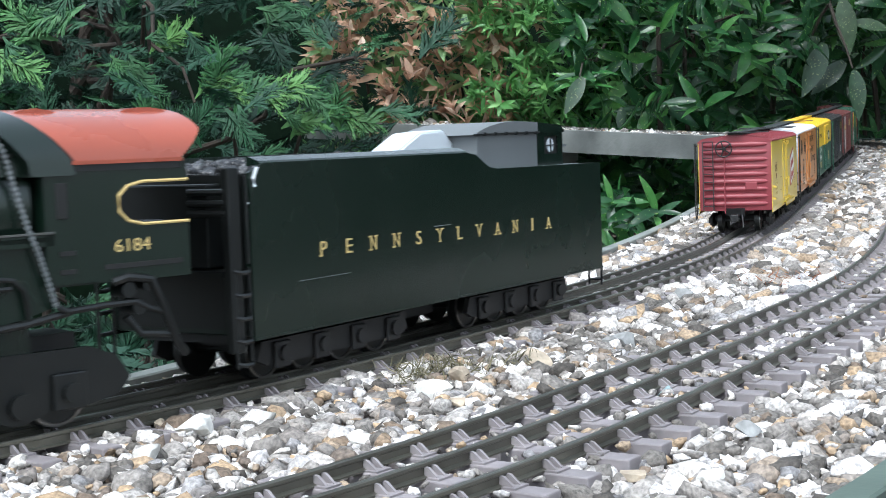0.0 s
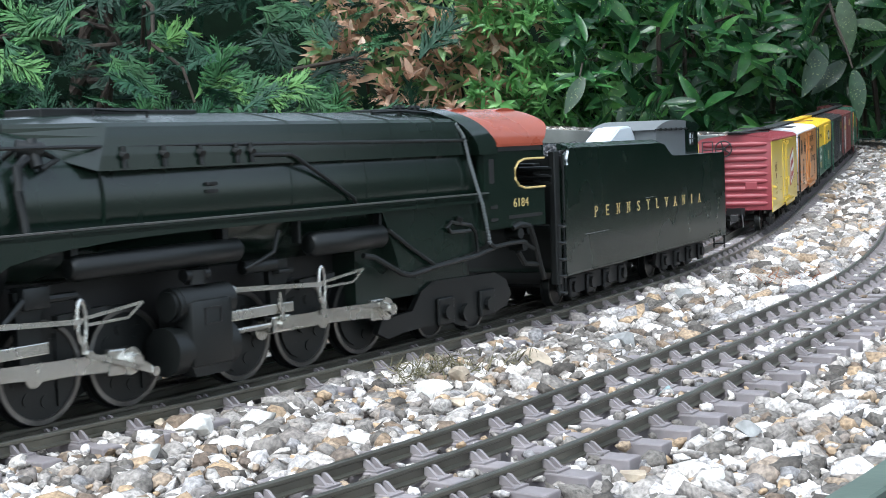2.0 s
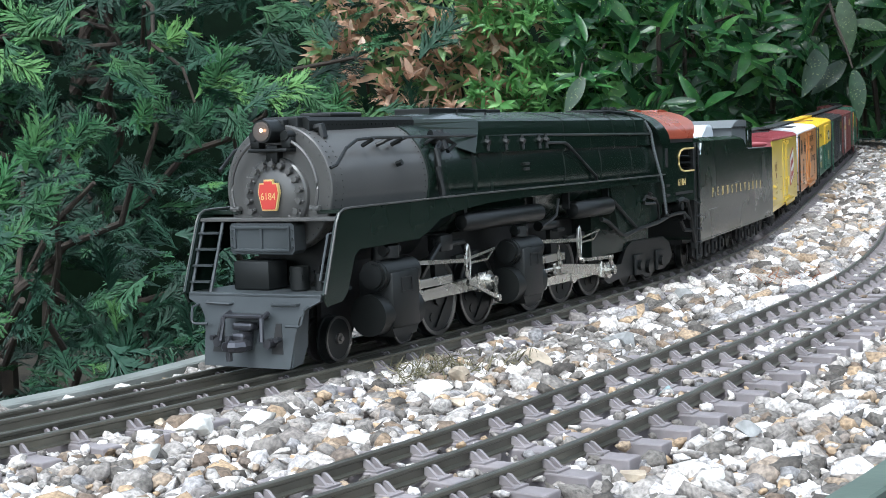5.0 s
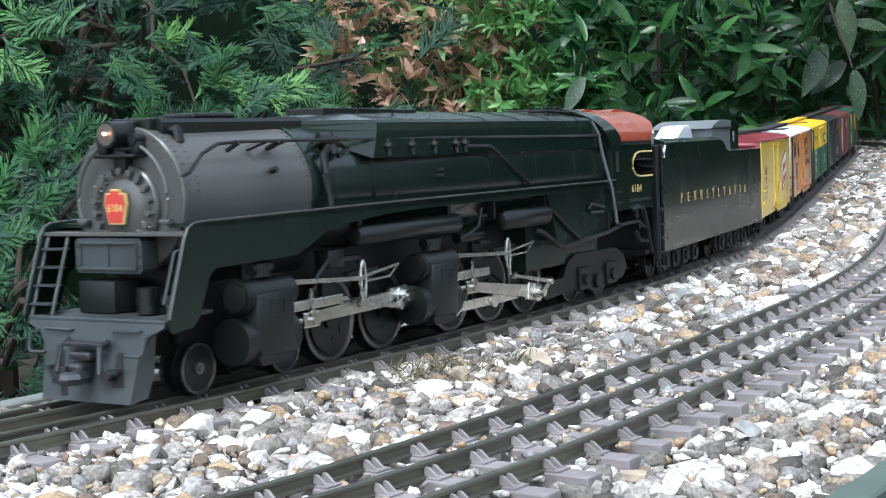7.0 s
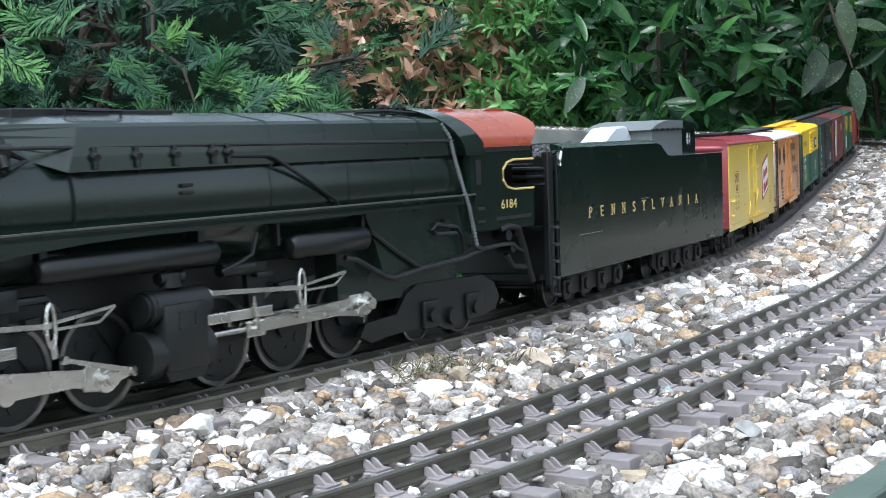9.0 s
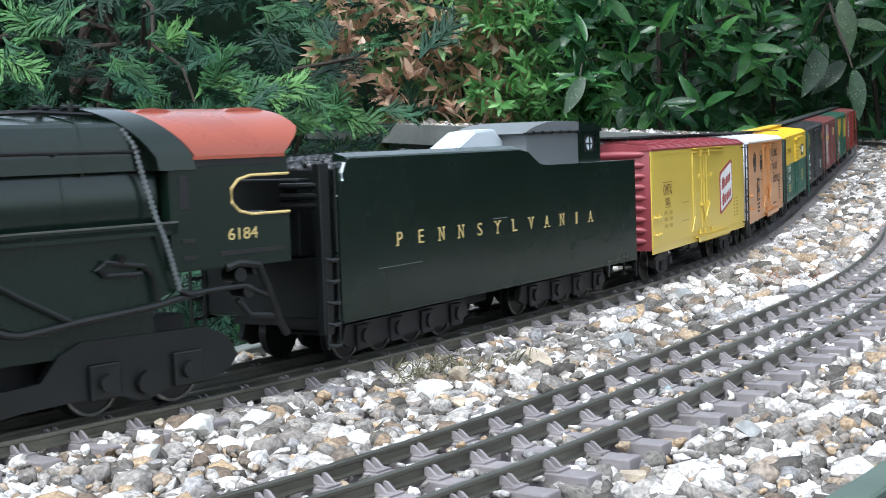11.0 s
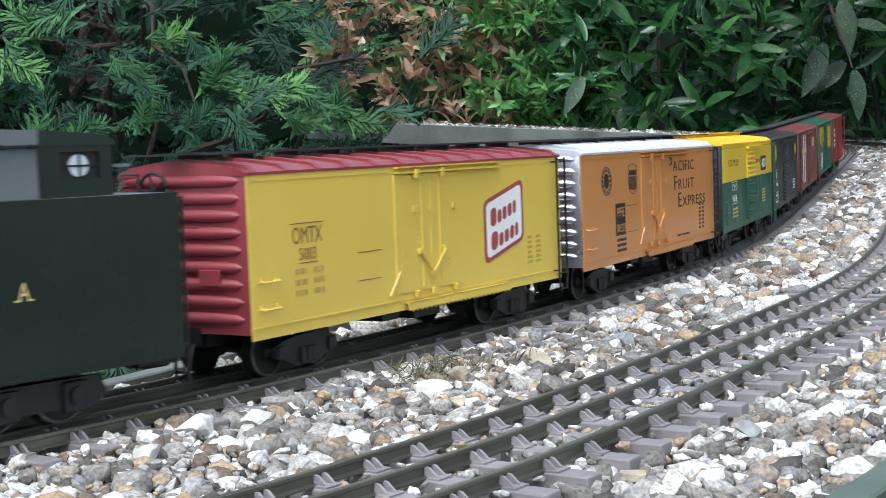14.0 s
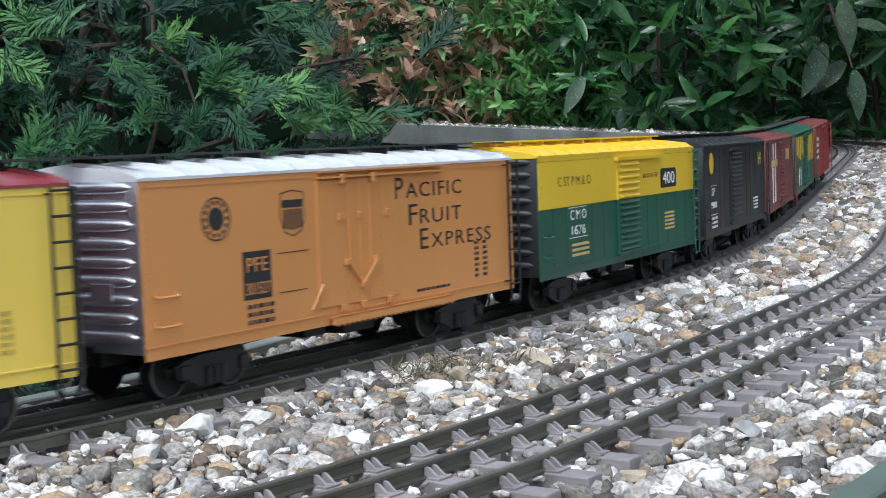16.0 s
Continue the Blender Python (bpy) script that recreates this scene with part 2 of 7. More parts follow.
def ease(t):
    """Smooth reading of ENGINE, with no overshoot."""
    T, S = [a for a, _ in ENGINE], [b for _, b in ENGINE]
    i = min(max(np.searchsorted(T, t) - 1, 0), len(T) - 2)
    slope = [(S[k + 1] - S[k]) / (T[k + 1] - T[k]) for k in range(len(T) - 1)]

    def m(k):
        if k == 0 or k == len(T) - 1:
            return slope[0] if k == 0 else slope[-1]
        a, b = slope[k - 1], slope[k]
        return 0.0 if a * b <= 0 else 2 * a * b / (a + b)
    h = T[i + 1] - T[i]
    u = (t - T[i]) / h
    return ((1 + 2 * u) * (1 - u) ** 2 * S[i] + u * (1 - u) ** 2 * h * m(i) + u * u * (3 - 2 * u) * S[i + 1] + u * u * (u - 1) * h * m(i + 1))


def engine_s(t):
    return ease(t)


def cars_s(t):
    return COUPLED if t < 5.0 else ease(t)


def tender_s(t):
    """The tender rides with the engine, with some slack in the drawbar while it is pushed back."""
    return engine_s(t) + float(np.interp(t, [0, 2, 4.2, 5, 6.3, 8, 9.2, 11.3, 16], [-0.0015, -0.011, -0.024, -0.024, -0.020, -0.009, -0.004, 0.0, 0.0]))


KEYED = []  # (thing, kind, numbers), keyed in motions()


# ---- the bed, tracks and stone ----
GAUGE = {"main": (-0.0225, -0.0050, 0.0225, 0.0410), "side": (-0.0315, -0.0022, 0.0315)}
TIE_STEP = 0.0312


def rail_mesh(line, off, s0, s1, step=0.03):
    """Flat-bottomed rail: foot, web and rounded head."""
    prof = [(-0.0026, -0.0064), (0.0026, -0.0064), (0.0026, -0.0057), (0.0006, -0.005), (0.0006, -0.0022), (0.0014, -0.0017),
            (0.0014, -0.0004), (0.0010, 0.0), (-0.0010, 0.0), (-0.0014, -0.0004), (-0.0014, -0.0017), (-0.0006, -0.0022), (-0.0006, -0.005), (-0.0026, -0.0057)]
    bm = bmesh.new()
    prev = None
    for s in np.arange(s0, s1, step):
        ring = []
        for o, z in prof:
            x, y, h, _ = lay(line, s, off + o)
            ring.append(bm.verts.new((x, y, h + z)))
        if prev:
            for k in range(len(prof)):
                bm.faces.new((prev[k], prev[(k + 1) % len(prof)], ring[(k + 1) % len(prof)], ring[k]))
        prev = ring
    return bm


def tie_mesh(offs, lo, hi):
    """A sleeper with its chairs: base plate, fin and clip against each rail."""
    bm = bmesh.new()
    box(bm, -0.0055, 0.0055, -hi, -lo, -0.0145, -0.0064, 0.0007)
    for i, o in enumerate(offs):
        for side in (-1, 1):
            if i < len(offs) - 1 and side == 1 and offs[i + 1] - o < 0.03 and i % 2:
                continue
            a = o + side * 0.0006
            out = [(a * -1, -0.0018), (a * -1, -0.0064), (-(a + side * 0.0068), -0.0064), (-(a + side * 0.006), -0.0054), (-(a + side * 0.002), -0.0022)]
            prism(bm, out, "x", -0.0030, -0.0016)
            prism(bm, out, "x", 0.0016, 0.0030)
            b0, b1 = sorted((-(a + side * 0.002), -(a + side * 0.008)))
            box(bm, -0.0048, 0.0048, b0, b1, -0.0066, -0.0056)
    me = bpy.data.meshes.new("tie")
    bmesh.ops.recalc_face_normals(bm, faces=bm.faces)
    bm.to_mesh(me)
    bm.free()
    me.materials.append(TIE)
    return me


def build_track(name, line, offs, lo, hi, s0, s1, label):
    track = thing(name, label, "model track")
    for o in offs:
        part("rail", rail_mesh(line, o, s0, s1), RAIL, track, "dull bronze flat-bottomed rail")
    me = tie_mesh(offs, lo, hi)
    rng = np.random.default_rng(len(offs))
    for s in np.arange(s0, s1, TIE_STEP):
        x, y, h, t = lay(line, s + rng.normal(0, 0.0008))
        ob = new("tie", me)
        ob.parent = track
        ob.matrix_basis = Matrix.Translation((x, y, h)) @ Euler((0, 0, t + rng.normal(0, 0.012))).to_matrix().to_4x4()
    return track


MAIN_TIES, SIDE_TIES = (-0.047, 0.067), (-0.058, 0.0535)
build_track("model_track", MAIN, GAUGE["main"], *MAIN_TIES, -0.75, 4.6, "mixed-gauge model track with four dull rails on grey plastic ties")
build_track("model_track", SIDE, GAUGE["side"], *SIDE_TIES, -0.62, 5.1, "mixed-gauge model track with three dull rails on grey plastic ties")

RIGHT = 0.151  # edge of the bed beside the second track


def left_edge(s):
    """The far edge of the bed runs close to the track and widens along it."""
    return float(np.interp(s, [0.05, 0.45], [-0.058, -0.115]))


def bed_edges(n=140):
    a, b = [], []
    for u in np.linspace(0, 1, n):
        a.append(lay(MAIN, -1.6 + u * 6.3, left_edge(-1.6 + u * 6.3))[:3])
        b.append(lay(SIDE, -1.1 + u * 6.3, RIGHT)[:3])
    return np.array(a), np.array(b)


def build_bed():
    a, b = bed_edges()
    bm = bmesh.new()
    nx = 14
    rows = [[bm.verts.new((*(p[:2] * (1 - k / nx) + q[:2] * k / nx), float(rise(p[1] * (1 - k / nx) + q[1] * k / nx)) - 0.0185)) for k in range(nx + 1)] for p, q in zip(a, b)]
    for r, w in zip(rows, rows[1:]):
        for k in range(nx):
            bm.faces.new((r[k], r[k + 1], w[k + 1], w[k]))
    bed = part("track_bed", bm, SHADED_DIRT, None, "", True)
    tagged(bed, "brown grit bed under the stone of the raised railway", "track bed", kind="structure")
    for name, pts, out, top in (("edging", a, -1, -0.004), ("edging", b, 1, 0.001)):
        bm = bmesh.new()
        prev = None
        for i in range(len(pts)):
            d = pts[min(i + 1, len(pts) - 1)] - pts[max(i - 1, 0)]
            n = np.array([d[1], -d[0]]) / math.hypot(d[0], d[1]) * out
            p, z = pts[i][:2], pts[i][2]
            ring = [bm.verts.new((p[0] + n[0] * w, p[1] + n[1] * w, z + h)) for w, h in ((0, -0.3), (0, top - 0.001), (0.001, top), (0.013, top), (0.014, top - 0.001), (0.014, -0.3))]
            if prev:
                for k in range(6):
                    bm.faces.new((prev[k], prev[(k + 1) % 6], ring[(k + 1) % 6], ring[k]))
            prev = ring
        if out < 0:
            tagged(part(name, bm, EDGE_PALE), "pale weathered edging board behind the track", "edging", kind="structure")
        else:
            tagged(part(name, bm, EDGE), "dark green weathered edging board along the stone bed", "edging", kind="structure")


build_bed()


def pebbles(kinds, div, rng):
    """Angular stones: a lumpy, cut-off ball, each its own shape."""
    out = []
    for k in range(kinds):
        bm = bmesh.new()
        bmesh.ops.create_icosphere(bm, subdivisions=div, radius=0.5)
        ax = rng.normal(0, 1, (8, 3))
        ax /= np.linalg.norm(ax, axis=1)[:, None]
        lim = rng.uniform(0.15, 0.34, 8) if div > 1 else rng.uniform(0.3, 0.5, 8)
        for v in bm.verts:
            c = np.array(v.co)
            for n, l in zip(ax, lim):
                e = c @ n - l
                if e > 0:
                    c = c - n * e
            v.co = c * (rng.uniform(0.985, 1.015) if div > 1 else rng.uniform(0.8, 1.25))
        bm.verts.index_update()
        out.append(([tuple(v.co) for v in bm.verts], [[v.index for v in f.verts] for f in bm.faces]))
        bm.free()
    return out


def build_stone():
    rng = np.random.default_rng(5)
    a, b = bed_edges(400)
    near_p, far_p = pebbles(28, 1, rng) + pebbles(8, 2, rng), pebbles(20, 1, rng)
    for name, protos, ylo, yhi, n, size in (("stone_ballast", near_p, 0.43, 1.0, 25000, 0.0084), ("stone_ballast", far_p, 1.0, 5.6, 42000, 0.0112)):
        # random places across the bed
        k0 = 900000
        i = rng.uniform(0, len(a) - 1.001, k0)
        k, f, w = i.astype(int), i % 1, rng.uniform(0, 1, k0)
        pa, pb = a[k] * (1 - f)[:, None] + a[k + 1] * f[:, None], b[k] * (1 - f)[:, None] + b[k + 1] * f[:, None]
        p = pa * (1 - w)[:, None] + pb * w[:, None]
        width = np.linalg.norm(pb - pa, axis=1)
        keep = (p[:, 1] > ylo) & (p[:, 1] < yhi) & (rng.uniform(0, 1, len(p)) < width / 1.4)
        p = p[keep][:n]
        d = np.minimum(rng.lognormal(-0.05, 0.46, len(p)), 2.3) * size
        z = rise(p[:, 1]) - 0.0128 + rng.uniform(-0.005, 0.004, len(p))
        drop = np.zeros(len(p), bool)
        for line, offs, ext, cover in ((MAIN, GAUGE["main"], MAIN_TIES, (0.25, 0.7)), (SIDE, GAUGE["side"], SIDE_TIES, (0.8, 0.06))):
            s, o = line.near(p[:, 0], p[:, 1])
            s0 = -0.75 if line is MAIN else -0.62
            u = abs((s - s0 + TIE_STEP / 2) % TIE_STEP - TIE_STEP / 2)
            inside = (o > ext[0]) & (o < ext[1])
            between = (o > offs[0] - 0.008) & (o < offs[-1] + 0.008)
            z = np.where(between, z + (0.0022 if line is SIDE else 0.0006), np.where(inside & (np.where(o < 0, cover[0], cover[1]) > 0.5), z + 0.002, z))
            if line is SIDE:  # the stone lies lower along the outer ends of the ties
                z = np.where((o > offs[-1] + 0.008) & (o < ext[1] + 0.025), z - 0.0025, z)
            d = np.where(between, np.minimum(d, 0.0078), d)
            free = np.where(between, 0.16, np.where(o < 0, cover[0], cover[1]))
            drop |= inside & (u < 0.0060) & (rng.uniform(0, 1, len(p)) > free)
            for r in offs:
                drop |= abs(o - r) < 0.0040
        p, d, z = p[~drop], d[~drop], z[~drop]
        d = d * (0.88 if ylo < 1 else 1.0)
        size3 = np.stack([d * rng.uniform(0.95, 1.6, len(d)), d * rng.uniform(0.75, 1.1, len(d)), d * rng.uniform(0.5, 0.85, len(d))], -1)
        m = frames4(turns(len(p), rng, 0.7), np.stack([p[:, 0], p[:, 1], z], -1), size3)
        me = scatter_mesh(name, protos, m, rng.integers(0, len(protos), len(p)))
        tagged(finish(name, me, STONE), "loose angular crushed stone, white grey and tan", "ballast", kind="stuff")


build_stone()


# ---- freight cars: x runs back along the train, the near side is -y, z = 0 at the rail head ----
LEN, WID, SILL, EAVE = 0.3405, 0.0865, 0.0235, 0.1085
PITCH = 0.3747
SPUN = []  # (wheel, x, y, radius, with_engine)


def text_part(name, words, x, z, height, material, parent, y, width=None, align="CENTER", spacing=1.0, near=True):
    """Raised lettering on a car's side: x, z the middle of the line, y the side's face."""
    cu = bpy.data.curves.new("letters", "FONT")
    cu.body, cu.size, cu.align_x, cu.space_character, cu.extrude, cu.resolution_u = words, 1.0, "CENTER", spacing, 0.02, 3
    ob = bpy.data.objects.new("letters", cu)
    scene.collection.objects.link(ob)
    me = bpy.data.meshes.new_from_object(ob.evaluated_get(bpy.context.evaluated_depsgraph_get()))
    bpy.data.objects.remove(ob)
    co = np.array([v.co for v in me.vertices])
    lo, hi = co.min(0), co.max(0)
    sz = height / (hi[1] - lo[1])
    sx = width / (hi[0] - lo[0]) if width else sz
    mid = (lo + hi) / 2
    for v in me.vertices:
        v.co = ((v.co.x - mid[0]) * sx + x, y - (0.00012 + (v.co.z + 0.02) * 0.004), (v.co.y - mid[1]) * sz + z)
    return finish(name, me, material, parent)


def bars(name, rows, material, parent, y):
    """Plain marks in place of writing: (x0, x1, z0, z1) each."""
    bm = bmesh.new()
    for x0, x1, z0, z1 in rows:
        box(bm, x0, x1, y - 0.00025, y + 0.0001, z0, z1)
    return part(name, bm, material, parent)


def small_print(name, x0, x1, z0, z1, lines, material, parent, y, seed=0):
    rng = random.Random(seed)
    rows, h = [], (z1 - z0) / lines
    for i in range(lines):
        x, zt = x0, z1 - i * h
        while x < x1:
            w = rng.uniform(0.002, 0.006)
            rows.append((x, min(x + w, x1), zt - h * 0.55, zt))
            x += w + 0.0012
    return bars(name, rows, material, parent, y)


def wheel_mesh(r, tread=0.0045, spokes=0, crank=0.0):
    """A wheel on the y axis: tread, flange, dished plate and hub."""
    bm = bmesh.new()
    tube(bm, (0, -tread / 2, 0), (0, tread / 2, 0), r, 28)
    tube(bm, (0, tread / 2, 0), (0, tread / 2 + 0.0012, 0), r + 0.0014, 28)
    return bm


def rim_mesh(r, y):
    bm = bmesh.new()
    n = 32
    prof = [(r * 1.004, y), (r * 1.004, y - 0.0009), (r * 0.91, y - 0.0009), (r * 0.89, y)]
    rings = [[bm.verts.new((a * math.cos(t * 2 * math.pi / n), b, a * math.sin(t * 2 * math.pi / n))) for a, b in prof] for t in range(n)]
    for i in range(n):
        u, w = rings[i], rings[(i + 1) % n]
        for k in range(4):
            bm.faces.new((u[k], u[(k + 1) % 4], w[(k + 1) % 4], w[k]))
    return bm


def hub_mesh(r, y):
    bm = bmesh.new()
    tube(bm, (0, y, 0), (0, y - 0.0016, 0), r * 0.24, 14)
    tube(bm, (0, y - 0.0016, 0), (0, y - 0.003, 0), r * 0.12, 10)
    return bm


def wheelset(parent, x, r, with_engine, gauge=0.0225, rim=True):
    """Two wheels and an axle that turn as one."""
    bm = wheel_mesh(r)
    bmesh.ops.translate(bm, vec=(0, -gauge, 0), verts=bm.verts)
    b2 = wheel_mesh(r)
    for v in b2.verts:
        v.co.y = gauge - v.co.y
    me = bpy.data.meshes.new("tmp")
    b2.to_mesh(me), b2.free()
    bm.from_mesh(me)
    bpy.data.meshes.remove(me)
    tube(bm, (0, -gauge - 0.004, 0), (0, gauge + 0.004, 0), 0.0016, 8)
    w = part("wheelset", bm, BLACK, parent, "", True)
    w.location = (x, 0, r)
    if rim:
        part("tyre", rim_mesh(r, -gauge - 0.00225), STEEL_DULL, w, "worn bare steel tyre")
        part("hub", hub_mesh(r, -gauge - 0.00225), STEEL_DULL, w)
    SPUN.append((w, x, r, with_engine))
    return w


STEEL_DULL = paint("worn_steel", (0.22, 0.21, 0.2), 0.32, 0.9, 0.25, 60, 900, 0.0002)
UNDER = paint("underframe_black", (0.008, 0.0075, 0.0075), 0.55, 0, 0.3, 40, 900, 0.0002, 0.004)


def truck(car, x, with_engine):
    """A two-axle freight bogie with cast side frames, springs and journal lids."""
    bm = bmesh.new()
    for y in (-0.0335, 0.0335):
        out = [(-0.027, 0.0165), (-0.022, 0.0185), (-0.009, 0.0205), (0.009, 0.0205), (0.022, 0.0185), (0.027, 0.0165), (0.027, 0.0105), (0.021, 0.0095),
               (0.010, 0.0045), (-0.010, 0.0045), (-0.021, 0.0095), (-0.027, 0.0105)]
        prism(bm, out, "y", y - 0.0015, y + 0.0015)
        s = -1 if y < 0 else 1
        for k in (-0.022, 0.022):
            box(bm, k - 0.0035, k + 0.0035, y - 0.0015 + s * 0.002, y + 0.0015 + s * 0.002, 0.0095, 0.0165, 0.0006)
        for k in (-0.005, 0, 0.005):
            tube(bm, (k, y + s * 0.0026, 0.006), (k, y + s * 0.0026, 0.014), 0.0018, 8)
    box(bm, -0.007, 0.007, -0.033, 0.033, 0.010, 0.0185, 0.001)
    t = part("truck", bm, UNDER, car, "black cast freight bogie")
    t.location = (x, 0, 0)
    for k in (-0.022, 0.022):
        wheelset(t, k, 0.0132, with_engine)
    return t


def freight_car(label, col, end_col, roof_col, style, k, board_col=None, group="freight cars in the train"):
    car = thing("freight_car", label, "boxcar", group)
    h, w = LEN / 2, WID / 2
    # body with side sheets, sill and eave strip
    bm = bmesh.new()
    box(bm, -h + 0.001, h - 0.001, -w + 0.0009, w - 0.0009, SILL + 0.006, EAVE - 0.0005, 0.0004)
    part("body", bm, end_col, car)
    for s in (-1, 1):
        bm = bmesh.new()
        a, b = sorted((s * (w - 0.0008), s * w))
        box(bm, -h, h, a, b, SILL + 0.006, EAVE - 0.0008, 0.0002)
        # drop sill, deeper in the middle
        sb = box(bmesh.new(), -h, h, a + 0.0001, b - 0.0001, SILL, SILL + 0.0062)
        part("side_sill", sb, col, car)
        part("belt_strip", box(bmesh.new(), -h, h, a - 0.0005, b + 0.0005, SILL + 0.0058, SILL + 0.0066), col, car)
        part("eave_strip", box(bmesh.new(), -h, h, a - 0.0004, b + 0.0004, EAVE - 0.0042, EAVE - 0.0036), col, car)
        if style != "reefer":
            for i in range(1, 14):
                x = -h + i * LEN / 14
                if abs(x) > 0.03:
                    part("panel_seam", box(bmesh.new(), x - 0.0003, x + 0.0003, a - 0.0003, b + 0.0003, SILL + 0.007, EAVE - 0.003), col, car)
        part("side", bm, col, car)
        # rivets along the corner posts
        bm = bmesh.new()
        for x in (-h + 0.004, h - 0.004):
            for i in range(24):
                z = SILL + 0.009 + i * 0.0032
                box(bm, x - 0.0004, x + 0.0004, s * w - 0.0004, s * w + 0.0004, z - 0.0004, z + 0.0004)
        part("rivets", bm, col, car)
    # corrugated ends
    for s in (-1, 1):
        bm = bmesh.new()
        x0 = s * (h - 0.001)
        box(bm, min(x0, x0 + s * 0.0012), max(x0, x0 + s * 0.0012), -w + 0.001, w - 0.001, SILL + 0.003, EAVE + 0.0005, 0.0003)
        # gable up to the ridge
        prism(bm, [(-w + 0.001, EAVE), (w - 0.001, EAVE), (w * 0.5, EAVE + 0.0048), (0, EAVE + 0.0066), (-w * 0.5, EAVE + 0.0048)], "x", min(x0, x0 + s * 0.0012), max(x0, x0 + s * 0.0012))
        end = part("end_panel", bm, end_col, car, "corrugated end", True)
        rb = bmesh.new()
        rings = []
        for u, rr in ((-1, 0.0003), (-0.9, 0.0024), (-0.5, 0.0031), (0.5, 0.0031), (0.9, 0.0024), (1, 0.0003)):
            rings.append([rb.verts.new((s * rr * math.sin(math.pi * q / 6), u * (w - 0.0045), rr * 1.05 * math.cos(math.pi * q / 6))) for q in range(7)])
        for u, v in zip(rings, rings[1:]):
            for q in range(6):
                rb.faces.new((u[q], u[q + 1], v[q + 1], v[q]))
        first = part("rib", rb, end_col, end, "", True)
        first.location = (x0 + s * 0.001, 0, SILL + 0.011)
        for i in range(1, 9):
            o = new("rib", first.data)
            o.parent = end
            o.location = (x0 + s * 0.001, 0, SILL + 0.011 + i * 0.0088)
        bm = bmesh.new()
        box(bm, min(x0 + s * 0.0012, x0 + s * 0.003), max(x0 + s * 0.0012, x0 + s * 0.003), -0.012, 0.012, EAVE - 0.028, EAVE - 0.0265)
        part("end_step", bm, end_col, car)
        bm = bmesh.new()
        box(bm, min(x0 + s * 0.003, x0 + s * 0.0045), max(x0 + s * 0.003, x0 + s * 0.0045), -0.026, -0.012, SILL + 0.028, SILL + 0.0365, 0.0004)
        part("tack_board", bm, end_col, car)
        # coupler and its pocket
        bm = bmesh.new()
        c = s * (h + 0.002)
        box(bm, min(c, c + s * 0.0), max(c + s * 0.004, c), -0.011, 0.011, SILL - 0.003, SILL + 0.006, 0.0006)
        box(bm, min(c, c + s * 0.016), max(c, c + s * 0.016), -0.003, 0.003, SILL - 0.007, SILL - 0.002, 0.0008)
        box(bm, min(c + s * 0.011, c + s * 0.018), max(c + s * 0.011, c + s * 0.018), -0.0055, 0.0045, SILL - 0.009, SILL - 0.0005, 0.001)
        pipe(bm, [(c + s * 0.003, -0.008, SILL - 0.002), (c + s * 0.007, -0.009, SILL - 0.009), (c + s * 0.012, -0.010, SILL - 0.0165)], 0.0009, 6)
        part("coupler", bm, UNDER, car, "black knuckle coupler with air hose")
        # ladder on the end, and ladder on the side at the other corner
        bm = bmesh.new()
        xl = x0 + s * 0.0055
        for y in (s * -1 * (w - 0.006), s * -1 * (w - 0.018)):
            box(bm, xl - 0.0006, xl + 0.0006, y - 0.0006, y + 0.0006, SILL + 0.004, EAVE + 0.001)
        for i in range(9):
            z = SILL + 0.009 + i * 0.0096
            ya, yb = sorted((s * -1 * (w - 0.006), s * -1 * (w - 0.018)))
            tube(bm, (xl, ya, z), (xl, yb, z), 0.0006, 6)
        for z in (SILL + 0.01, EAVE - 0.006):
            for y in (s * -1 * (w - 0.006), s * -1 * (w - 0.018)):
                box(bm, min(x0, xl), max(x0, xl), y - 0.0004, y + 0.0004, z - 0.0004, z + 0.0004)
        part("ladder", bm, end_col if style != "reefer" else board_col, car)
    # side ladders at the trailing corner of the near side and the leading one of the far side
    for s, x in ((-1, h - 0.0065), (1, -h + 0.0065)):
        bm = bmesh.new()
        y = s * (w + 0.0045)
        for a in (x - 0.0055, x + 0.0065):
            box(bm, a - 0.0006, a + 0.0006, y - 0.0006, y + 0.0006, SILL + 0.001, EAVE - 0.001)
        for i in range(8):
            z = SILL + 0.004 + i * 0.0112
            tube(bm, (x - 0.0055, y, z), (x + 0.0065, y, z), 0.00065, 6)
        for z in (SILL + 0.006, EAVE - 0.004):
            for a in (x - 0.0055, x + 0.0065):
                box(bm, a - 0.0004, a + 0.0004, min(y, s * w), max(y, s * w), z - 0.0005, z + 0.0005)
        pipe(bm, [(x - 0.0055, y, SILL + 0.001), (x - 0.004, y, SILL - 0.007), (x + 0.005, y, SILL - 0.007), (x + 0.0065, y, SILL + 0.001)], 0.0007, 6)
        part("ladder", bm, UNDER if style == "reefer" else col, car, "dark wire side ladder")
    # grab irons at the other corner
    for s in (-1, 1):
        for z in (SILL + 0.016, SILL + 0.030):
            bm = bmesh.new()
            x = -h + 0.014 if s < 0 else h - 0.014
            y = s * w
            pipe(bm, [(x - 0.0065, y, z), (x - 0.0065, y + s * 0.003, z - 0.0008), (x + 0.0065, y + s * 0.003, z - 0.0008), (x + 0.0065, y, z)], 0.0007, 6)
            box(bm, x - 0.0075, x - 0.0055, min(y, y + s * 0.001), max(y, y + s * 0.001), z - 0.001, z + 0.0016)
            box(bm, x + 0.0055, x + 0.0075, min(y, y + s * 0.001), max(y, y + s * 0.001), z - 0.001, z + 0.0016)
            part("grab_iron", bm, col, car)
